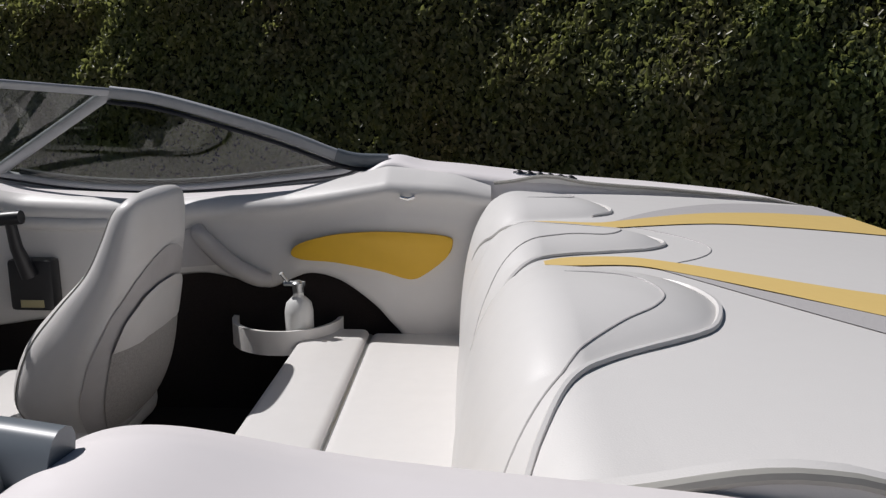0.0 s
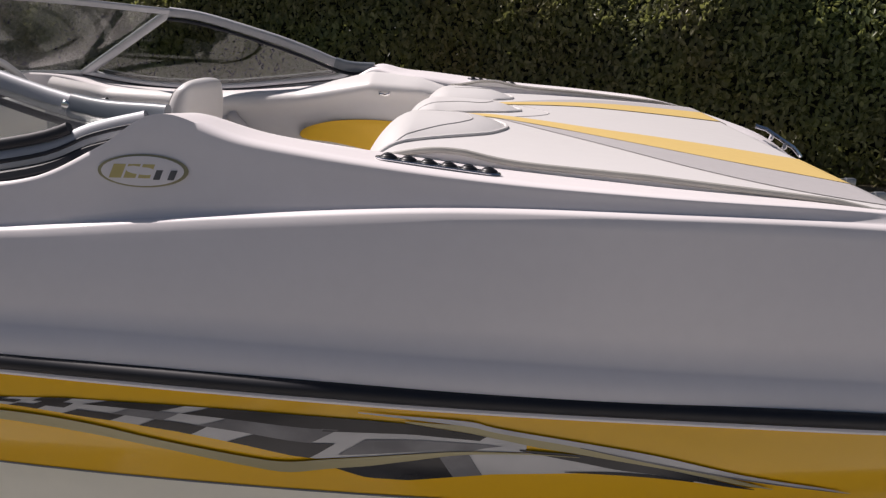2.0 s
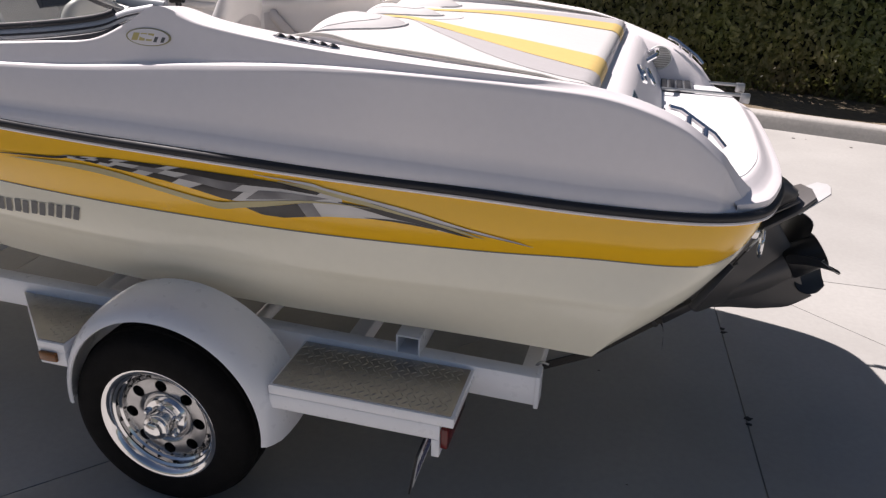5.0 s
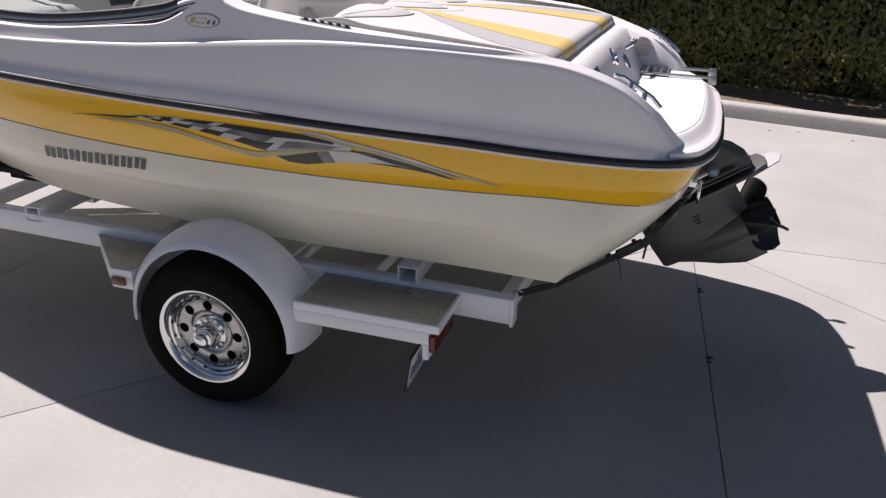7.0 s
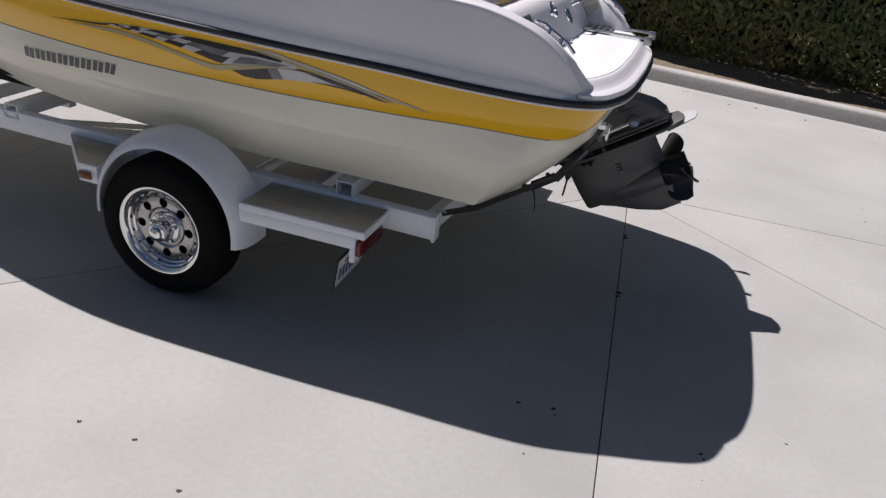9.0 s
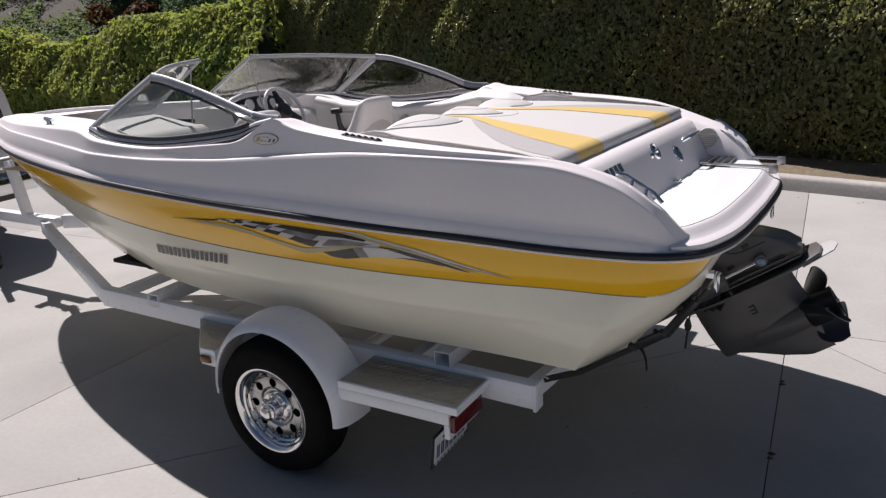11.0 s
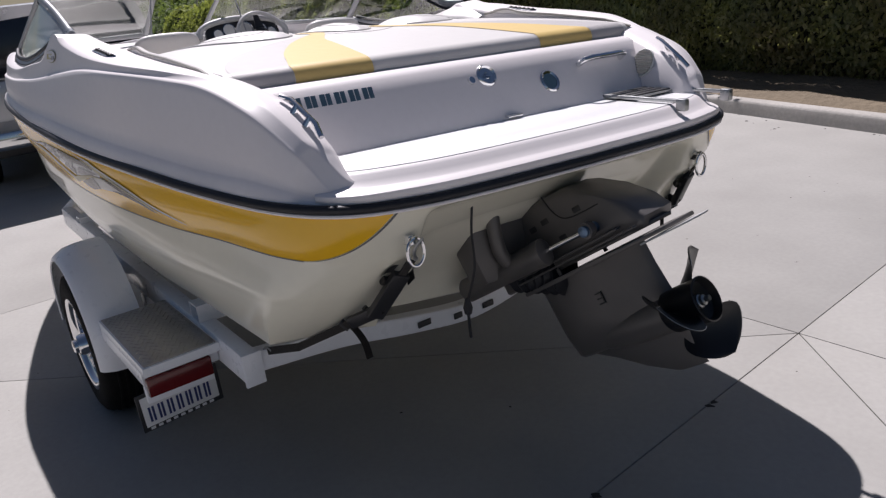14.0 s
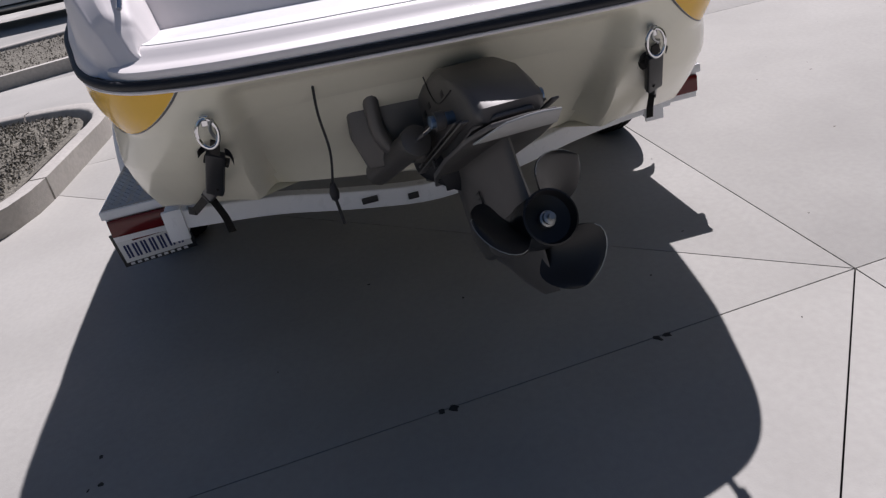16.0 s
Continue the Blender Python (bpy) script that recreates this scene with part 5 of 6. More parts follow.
bm = foil(B(), [(.02, -.045, .42, .052), (-.06, -.048, .42, .048), (-.14, -.046, .425, .05), (-.18, -.042, .43, .056), (-.25, -.034, .425, .035), (-.262, -.025, .42, .02)], DM)
leg = part("leg", bm, DRIVE, drive, "grey drive leg", 50)
bm = B()
lathe(bm, [(0, .04), (.02, .055), (.042, .10), (.058, .18), (.064, .27), (.060, .37), (.056, .392)], 28, DM @ Matrix.Translation((0, 0, -.225)) @ Matrix.Rotation(radians(90), 4, "Y"))
part("gear_case", bm, DRIVE, leg)
bm = foil(B(), [(-.24, -.025, .42, .018), (-.30, .10, .41, .012), (-.36, .20, .40, .009), (-.40, .29, .418, .006), (-.408, .315, .42, .004)], DM)
part("skeg", bm, DRIVE, leg)
for sy in (-1, 1):
    bm = B()
    box(bm, (.205, sy * .0515 - .002, -.112), (.211, sy * .0515 + .002, -.070), .001, DM)
    for d in (-.112, -.094, -.076):
        box(bm, (.184, sy * .0515 - .002, d), (.206, sy * .0515 + .002, d + .005), .001, DM)
    part("water_inlet", bm, BLACK, leg, "black comb-shaped water inlet")
bm = B()
prism(bm, [(-.06, -.09), (.1, -.13), (.3, -.145), (.47, -.135), (.565, -.09), (.58, 0), (.565, .09), (.47, .135), (.3, .145), (.1, .13), (-.06, .09)], .014, DM @ Matrix.Translation((0, 0, .018)), .004)
plate = part("cavitation_plate", bm, DRIVE, drive)
bm = B()
prism(bm, [(-.02, -.075), (.45, -.10), (.52, -.05), (.52, .05), (.45, .10), (-.02, .075)], .012, DM @ Matrix.Translation((0, 0, .05)), .004)
part("splash_plate", bm, DRIVE, plate)
bm = B()
prism(bm, [(.48, -.12), (.62, -.075), (.64, -.02), (.64, .02), (.62, .075), (.48, .12)], .006, DM @ Matrix.Translation((0, 0, .008)), .002)
part("trim_fin", bm, FIN, plate, "bare metal fin")
UP = DM @ Matrix(((1, 0, 0, 0), (0, 0, -1, .100), (0, 1, 0, 0), (0, 0, 0, 1)))
bm = B()
prism(bm, [(-.14, .05), (.50, .05), (.52, .083), (.485, .142), (.40, .21), (.33, .265), (.28, .285), (.10, .295), (.0, .27), (-.14, .19)], .20, UP, .026)
bmesh.ops.recalc_face_normals(bm, faces=bm.faces[:])
upper = part("upper_housing", bm, DRIVE, drive, "rounded grey upper gear housing", 50)
for a, d in ((.10, .20), (.16, .205), (.20, .13), (.30, .19)):
    for sy in (-1, 1):
        bm = B()
        box(bm, (a, sy * .095 - .006, d), (a + .035, sy * .095 + .006, d + .022), .004, DM)
        part("moulded_mark", bm, BLACK, upper)
# gimbal ring, bellows and transom plate
TM = Matrix.Translation((-.26, .0, .85)) @ Matrix.Rotation(radians(-9), 4, "Y")
bm = B()
prism(bm, [(-.22, -.20), (.22, -.20), (.255, -.10), (.255, .12), (.18, .22), (-.18, .22), (-.255, .12), (-.255, -.10)], .11, TM @ Matrix((Vector((0, 1, 0)), Vector((0, 0, 1)), Vector((1, 0, 0)))).transposed().to_4x4(), .018)
part("transom_plate", bm, DRIVE, drive)
bm = B()
ring = [TM @ Vector((.135, .178 * math.copysign(abs(math.sin(a)) ** .7, math.sin(a)), .185 * math.copysign(abs(math.cos(a)) ** .7, math.cos(a)))) for a in np.linspace(0, 2 * math.pi, 32, endpoint=False)]
tube(bm, ring, .024, 10, closed=True)
part("gimbal_ring", bm, DRIVE, drive, "heavy grey gimbal ring")
for sy in (-1, 1):
    a, b = Vector((-.285, sy * .20 + .01, .595)), DM @ Vector((.35, sy * .14, .124))
    bm = B()
    tube(bm, [a, a.lerp(b, .02), a.lerp(b, .60), a.lerp(b, .615), a.lerp(b, .675), a.lerp(b, .69)], [.034, .043, .043, .047, .047, .03], 18)
    ram = part("trim_cylinder", bm, DRIVE, drive, "trim cylinder with chrome rod")
    bm = B()
    tube(bm, [a.lerp(b, .6), b], .008, 12)
    part("rod", bm, CHROME, ram)
    bm = B()
    tube(bm, [DM @ Vector((.35, sy * y, .124)) for y in (.170, .168, .09)], [.012, .018, .018], 16)
    part("pivot_pin", bm, PIN, ram, "blued steel pivot pin")
    bm = B()
    tube(bm, [DM @ Vector((.35, sy * y, .124)) for y in (.156, .128)], .026, 16)
    part("rod_eye", bm, DRIVE, ram)
    # ledges moulded along the side of the plates
    for d, w, a1 in ((.064, .128, .50), (.082, .122, .44)):
        bm = box(B(), (-.02, sy * w - .012, d), (a1, sy * w + .012, d + .007), .003, DM)
        part("ledge", bm, DRIVE, plate)
    bm = box(B(), (.16, sy * .137 - .004, .036), (.175, sy * .137 + .004, .060), .002, DM)
    part("ledge_clip", bm, BLACK, plate)
    # seam of the cover
    bm = B()
    tube(bm, [DM @ Vector((x, sy * .101, z)) for x, z in crom([(.215, .292), (.225, .24), (.25, .20), (.30, .185), (.40, .182)], 5)], .0022, 6)
    part("cover_seam", bm, BLACK, upper)
bm = B()
ax = Vector((.24, .07, .03)).normalized()
lathe(bm, [(.05, 0)] + [(.088 if k % 2 else .076, .012 + .018 * k) for k in range(12)] + [(.05, .23)], 24, Matrix.Translation((-.24, .0, .64)) @ ax.to_track_quat("Z", "Y").to_matrix().to_4x4())
part("bellows", bm, RUBBER, drive, "ribbed black rubber bellows")
# propeller
PM = DM @ Matrix.Translation((.378, 0, -.225)) @ Matrix.Rotation(radians(90), 4, "Y")
prop = new("propeller")
prop.parent = drive
bm = B()
lathe(bm, [(.060, 0), (.068, .01), (.070, .06), (.071, .125), (.074, .14), (.069, .142), (.062, .115), (.024, .105), (.0, .104)], 28, PM)
hub = part("propeller_hub", bm, PROP, prop)
bm = lathe(B(), [(.022, .104), (.022, .118), (.017, .121), (.017, .131), (.009, .134), (.009, .15), (0, .151)], 12, PM)
part("hub_nut", bm, STEEL, hub, "worn steel propeller nut")
for b in range(3):
    bm = B()
    rows = []
    base = b * 2 * math.pi / 3 + 0.54
    for r in .064 + .132 * np.sin(np.linspace(0, math.pi / 2, 14)):
        q = (r - .064) / .132
        chord = (.30 + .34 * math.sin(math.pi * min(1, q * .8 + .12))) * math.sqrt(max(0.0, 1 - max(0, q - .3) ** 2 / .49)) + .012
        skew = .30 * q ** 1.5
        row = []
        for w in np.linspace(-1, 1, 9):
            ang = base - skew + w * chord
            row.append(PM @ Vector((r * math.cos(ang), r * math.sin(ang), .066 + w * .066 * chord / .55 + .03 * q + .014 * (1 - w * w) * q)))
        rows.append(row)
    grid(bm, rows)
    bmesh.ops.recalc_face_normals(bm, faces=bm.faces[:])
    bmesh.ops.solidify(bm, geom=bm.faces[:], thickness=.004)
    blade = part("blade", bm, PROP, prop, "", 60)
    bm = B()
    tube(bm, [q[-1] for q in rows[3:]] + [q for q in rows[-1][-2:3:-1]], .0012, 6)
    part("worn_edge", bm, STEEL, blade, "worn bare-metal edge")
bm = B()
tube(bm, crom([(-.03, -.33, 1.02), (-.04, -.335, .9), (-.05, -.325, .78), (-.08, -.34, .66)], 5), .004, 6)
lathe(bm, [(0, -.03), (.012, -.02), (.016, .0), (.008, .03), (0, .035)], 10, Matrix.Translation((-.08, -.34, .64)))
tube(bm, [(-.08, -.34, .62), (-.09, -.33, .53)], .005, 6)
part("transom_cable", bm, RUBBER, boat, "thin black cable and sensor")


# ---- the trailer ----
trailer = thing("boat_trailer", "white-painted single-axle boat trailer with chrome wheels and tread-plate steps", "trailer", (.02, 0, .02))
CX, CZ, TR = -1.69, .300, .320


STAR = 0.08


def trailer_wheel(sgn):
    w = new("wheel")
    w.parent = trailer
    w.matrix_local = Matrix.Translation((CX, sgn * 1.16 - STAR * (sgn > 0), CZ)) @ Matrix.Rotation(radians(-90 * sgn), 4, "X")
    bm = B()
    lathe(bm, [(.192, -.085), (.205, -.10), (.232, -.106), (.275, -.104), (.302, -.092), (.314, -.072), (TR, -.03), (TR, .03), (.314, .072), (.302, .092), (.275, .104), (.232, .108), (.208, .103), (.192, .085)], 72, caps=False)
    part("tyre", bm, TYRE, w, "black rubber trailer tyre")
    for k, r in ((-.045, TR), (-.015, TR + .001), (.015, TR + .001), (.045, TR)):
        bm = B()
        tube(bm, [((r - .002) * math.cos(a), (r - .002) * math.sin(a), k) for a in np.linspace(0, 2 * math.pi, 60, endpoint=False)], .007, 6, closed=True)
        part("tread_rib", bm, TYRE, w)
    bm = B()
    lathe(bm, [(.160, .0), (.163, .03), (.1655, .052), (.172, .058), (.1735, .074), (.181, .079), (.184, .092), (.194, .1015), (.206, .103), (.2105, .096), (.207, .086)], 60, caps=False)
    rim = part("rim", bm, CHROME, w, "polished chrome wheel")
    # disc with eight round holes
    bm = B()
    rows = []
    n = 96
    for r in (.165, .161, .155, .146):
        rows.append([(r * math.cos(2 * math.pi * k / n), r * math.sin(2 * math.pi * k / n), .036 + .018 * (.165 - r) / .019) for k in range(n)])
    grid(bm, rows, close_v=True)
    rows = []
    for k in range(8):
        c = 2 * math.pi * k / 8
        hc = Vector((.122 * math.cos(c), .122 * math.sin(c), .058))
        outer, innr, deep = [], [], []
        for j in range(24):
            a = 2 * math.pi * j / 24
            ca, sa = math.cos(a), math.sin(a)
            s = 1 / max(abs(ca), abs(sa))
            rr = .122 + .024 * max(-1, min(1, ca * s))
            th = c + (math.pi / 8) * max(-1, min(1, sa * s))
            outer.append((rr * math.cos(th), rr * math.sin(th), .054 + .006 * math.cos((rr - .122) * 40)))
            u, v = Vector((math.cos(c), math.sin(c), 0)), Vector((-math.sin(c), math.cos(c), 0))
            innr.append(hc + (u * ca + v * sa) * .021 + Vector((0, 0, .001)))
            deep.append(hc + (u * ca + v * sa) * .019 + Vector((0, 0, -.02)))
        grid(bm, [outer, innr, deep], close_v=True)
    lathe(bm, [(.098, .059), (.092, .057), (.085, .05), (.075, .05)], 48, caps=False)
    part("wheel_disc", bm, BRUSHED, rim, "", 35)
    bm = B()
    lathe(bm, [(0, .005), (.164, .005)], 40, caps=False)
    part("wheel_back", bm, BLACK, rim)
    bm = B()
    lathe(bm, [(.078, .05), (.07, .062), (.052, .066), (.047, .075), (.046, .105), (.040, .118), (.03, .122), (.029, .135), (.02, .14), (0, .141)], 32)
    part("hub_cap", bm, CHROME, w, "chrome bearing cap")
    bm = B()
    for k in range(20):
        a = 2 * math.pi * k / 20
        lathe(bm, [(.004, .048), (.004, .056), (0, .058)], 6, Matrix.Translation((.155 * math.cos(a), .155 * math.sin(a), 0)))
    part("rivets", bm, BLACK, rim)["kind"] = "stuff"
    for k in range(5):
        a = 2 * math.pi * k / 5 + .3
        bm = B()
        lathe(bm, [(.010, .05), (.010, .075), (.006, .08), (0, .081)], 6, Matrix.Translation((.062 * math.cos(a), .062 * math.sin(a), 0)))
        part("lug_nut", bm, CHROME, w)
    return w


for sgn in (-1, 1):
    f = lambda x, y, z: (x, sgn * y - STAR * (sgn > 0), z)
    bm = B()
    bar(bm, f(-3.2, .94, .522), f(-.525, .94, .478), .06, .105)
    bar(bm, f(-5.05, .12, .53), f(-3.185, .937, .522), .06, .105)
    part("side_rail", bm, TRAILER, trailer, "white box-section rail")
    bm = B()
    rows = []
    for a in np.linspace(-7, 184, 48):
        P = lambda rr, y: f(CX + .035 + rr * math.cos(radians(a)), y + .055 * (y > 1), .352 + rr * math.sin(radians(a)))
        rows.append([P(.388, 1.02), P(.39, 1.06), P(.387, 1.12), P(.38, 1.165), P(.366, 1.195), P(.354, 1.212), P(.338, 1.22), P(.335, 1.214), P(.348, 1.203), P(.36, 1.187), P(.372, 1.15), P(.382, 1.02)])
    vs = grid(bm, rows, close_v=True)
    bm.faces.new(vs[0])
    bm.faces.new(vs[-1])
    part("fender", bm, TRAILER, trailer, "white rounded mudguard")
    for nm, pl in (("rear", [(-1.30, .972), (-1.30, 1.235), (-.725, 1.235), (-.725, .972)]), ("front", [(-2.40, .972), (-2.12, 1.235), (-2.02, 1.235), (-2.02, .972)])):
        bm = B()
        prism(bm, [f(x, y, 0)[:2] for x, y in pl], .034, Matrix.Translation((0, 0, .488)), .004)
        prism(bm, [f(min(x, -.765), y, 0)[:2] for x, y in pl], .052, Matrix.Translation((0, 0, .437)), .004)
        step = part("step", bm, TRAILER, trailer)
        cx, cy = sum(p[0] for p in pl) / 4, sum(p[1] for p in pl) / 4
        bm = B()
        prism(bm, [f(cx + (x - cx) * .965, cy + (y - cy) * .94, 0)[:2] for x, y in pl], .004, Matrix.Translation((0, 0, .5215)), .001)
        tread = part("tread_plate", bm, TREAD, step, "aluminium diamond tread plate")
        bm = B()
        x0, x1 = min(p[0] for p in pl), max(p[0] for p in pl)
        for i in range(int((x1 - x0) / .020)):
            for j in range(11):
                x, y = x0 + .02 + i * .020, .992 + j * .0235 + (.0118 if i % 2 else 0)
                if y > 1.222 or x > x1 - .016 or (nm == "front" and (x + 2.40) / .30 * .218 < y - .965):
                    continue
                m = Matrix.Translation(f(x, y, .5255)) @ Matrix.Rotation(radians(45 if (i + j) % 2 else -45), 4, "Z")
                v = [bm.verts.new(m @ Vector(p)) for p in ((-.0125, 0, 0), (0, -.0036, 0), (.0125, 0, 0), (0, .0036, 0), (0, 0, .0028))]
                for a, b in ((0, 1), (1, 2), (2, 3), (3, 0)):
                    bm.faces.new((v[a], v[b], v[4]))
        lugs = part("tread_pattern", bm, TREAD, step)
        lugs["kind"] = "stuff"
    trailer_wheel(sgn)
    # bunk brackets: open square stubs across the rail, and the carpeted bunks
    for x in (-.945, -2.75):
        bm = B()
        o = .040
        rows = []
        for y, s in ((.97, o), (.97, o - .006), (.80, o - .006)):
            rows.append([f(x + s * a, y, .567 + s * b) for a, b in ((-1, -.85), (1, -.85), (1, .85), (-1, .85))])
        rows.insert(0, [f(x + o * a, .62, .567 + o * b) for a, b in ((-1, -.85), (1, -.85), (1, .85), (-1, .85))])
        grid(bm, rows, close_v=True)
        part("bunk_bracket", bm, TRAILER, trailer)
    bm = B()
    bar(bm, f(-3.2, .60, .60), f(-.62, .60, .545), .09, .04, bevel=.01)
    part("bunk", bm, CARPET, trailer, "carpeted support bunk")
    bm = B()
    for x in (-.93, -2.75):
        box(bm, f(x - .03, .575, .50), f(x + .03, .625, .56), .003)
    part("bunk_post", bm, TRAILER, trailer)
    # lamps, number plate
    bm = B()
    box(bm, f(-.765, 1.005, .405), f(-.741, 1.23, .475), .006)
    part("tail_lamp", bm, RED, trailer, "red plastic tail lamp")
    bm = B()
    box(bm, f(-.79, 1.0, .375), f(-.765, 1.235, .437), .004)
    part("lamp_bracket", bm, TRAILER, trailer)
    bm = B()
    box(bm, f(-2.115, 1.233, .455), f(-2.05, 1.247, .488), .004)
    part("marker_lamp", bm, AMBER, trailer, "amber side marker")
    bm = B()
    box(bm, f(-.533, .905, .418), f(-.518, .975, .535), .003)
    rail_cap = part("rail_cap", bm, TRAILER, trailer)
bm = B()
pm = Matrix.Translation((-.85, -1.254, .243)) @ Matrix.Rotation(radians(3), 4, "X") @ Matrix.Rotation(radians(9), 4, "Y")
box(bm, (0, -.005, -.008), (.006, .29, .15), .002, pm)
plate = part("number_plate", bm, BLACK, trailer, "white number plate in a dark frame")
bm = B()
box(bm, (.006, .008, .012), (.008, .276, .137), .0008, pm)
face = part("plate_face", bm, PLATE, plate)
for i in range(7):
    bm = B()
    y = .026 + i * .0335
    box(bm, (.008, y, .03), (.0092, y + .008, .092), 0, pm)
    box(bm, (.008, y + .013, .03), (.0092, y + .021, .092), 0, pm)
    part("plate_bar", bm, PLATE_INK, plate)
bm = B()
box(bm, (.008, .07, .103), (.009, .20, .113), 0, pm)
part("plate_bar", bm, RED, plate)
for i in range(9):
    bm = B()
    box(bm, (.006, .02 + i * .027, -.002), (.0075, .036 + i * .027, .008), 0, pm)
    part("plate_bar", bm, PLATE, plate)
bm = B()
cb = crom([(-.93, .49), (-.6, .455), (-.3, .395), (0, .355), (.3, .395), (.6, .455), (.93, .49)], 5)
rows = [[(-.585, y, z + .036), (-.535, y, z + .036), (-.531, y, z + .032), (-.531, y, z - .032), (-.535, y, z - .036), (-.585, y, z - .036)] for y, z in cb]
grid(bm, rows, close_v=True)
part("rear_crossmember", bm, TRAILER, trailer, "white dished rear crossmember")
for y0, y1 in ((-.285, -.225), (-.115, -.075), (.03, .085)):
    bm = B()
    z = float(np.interp((y0 + y1) / 2, cb[:, 0], cb[:, 1]))
    box(bm, (-.53, y0, z - .012), (-.522, y1, z + .012), .003)
    part("reflector", bm, BLACK, trailer)
for x in (-1.17, -2.2, -3.3):
    bm = B()
    h = float(np.interp(-x, [3.2, 5.05], [.92, .12]))
    bar(bm, (x, -h, .46), (x, h, .46), .06, .06)
    part("crossmember", bm, TRAILER, trailer)
bm = B()
tube(bm, [(CX, -1.05, CZ), (CX, .98, CZ)], .03, 12)
for sgn in (-1, 1):
    box(bm, (CX - .04, sgn * .94 - .03, CZ), (CX + .04, sgn * .94 + .03, .43), .004)
part("axle", bm, TRAILER, trailer)
bm = B()
bar(bm, (-5.05, 0, .53), (-6.45, 0, .53), .08, .08)
part("tongue", bm, TRAILER, trailer)
bm = B()
bar(bm, (-5.45, 0, .52), (-5.55, 0, 1.0), .07, .07, up=(1, 0, 0))
bar(bm, (-5.5, 0, .98), (-5.28, 0, 1.02), .06, .06)
post = part("winch_post", bm, TRAILER, trailer)
bm = B()
lathe(bm, [(0, -.05), (.035, -.05), (.035, .05), (0, .05)], 16, Matrix.Translation((-5.36, 0, 1.0)) @ Matrix.Rotation(radians(90), 4, "X"))
part("bow_roller", bm, RUBBER, post)
bm = B()
tube(bm, [(-5.62, -.09, .98), (-5.62, .09, .98)], .045, 14)
tube(bm, [(-5.62, .09, .98), (-5.62, .14, .98), (-5.68, .14, 1.12), (-5.68, .20, 1.12)], .009, 8)
part("winch", bm, STEEL, post)
bm = B()
tube(bm, [(-5.9, -.12, .48), (-5.9, -.12, .9)], .028, 12)
tube(bm, [(-5.9, -.12, .48), (-5.9, -.12, .2)], .022, 12)
box(bm, (-5.96, -.13, .44), (-5.84, -.03, .53), .006)
jack = part("jack", bm, STEEL, trailer, "galvanised tongue jack")
bm = B()
lathe(bm, [(0, -.025), (.075, -.025), (.085, -.01), (.085, .01), (.075, .025), (0, .025)], 24, Matrix.Translation((-5.9, -.12, .15)) @ Matrix.Rotation(radians(90), 4, "X"))
part("jack_wheel", bm, BLACK, jack)
chain = None
for k in range(9):
    t = k / 8
    c = Vector((-6.3 + .5 * t, -.14, .42 - .18 * math.sin(math.pi * t)))
    bm = B()
    ax = Vector((0, 1, 0)) if k % 2 else Vector((0, 0, 1))
    tube(bm, [c + Vector((.028 * math.cos(a), 0, 0)) + ax * .014 * math.sin(a) for a in np.linspace(0, 2 * math.pi, 12, endpoint=False)], .005, 6, closed=True)
    ob = part("chain_link" if chain else "safety_chain", bm, STEEL, chain or trailer, "" if chain else "galvanised safety chain")
    chain = chain or ob


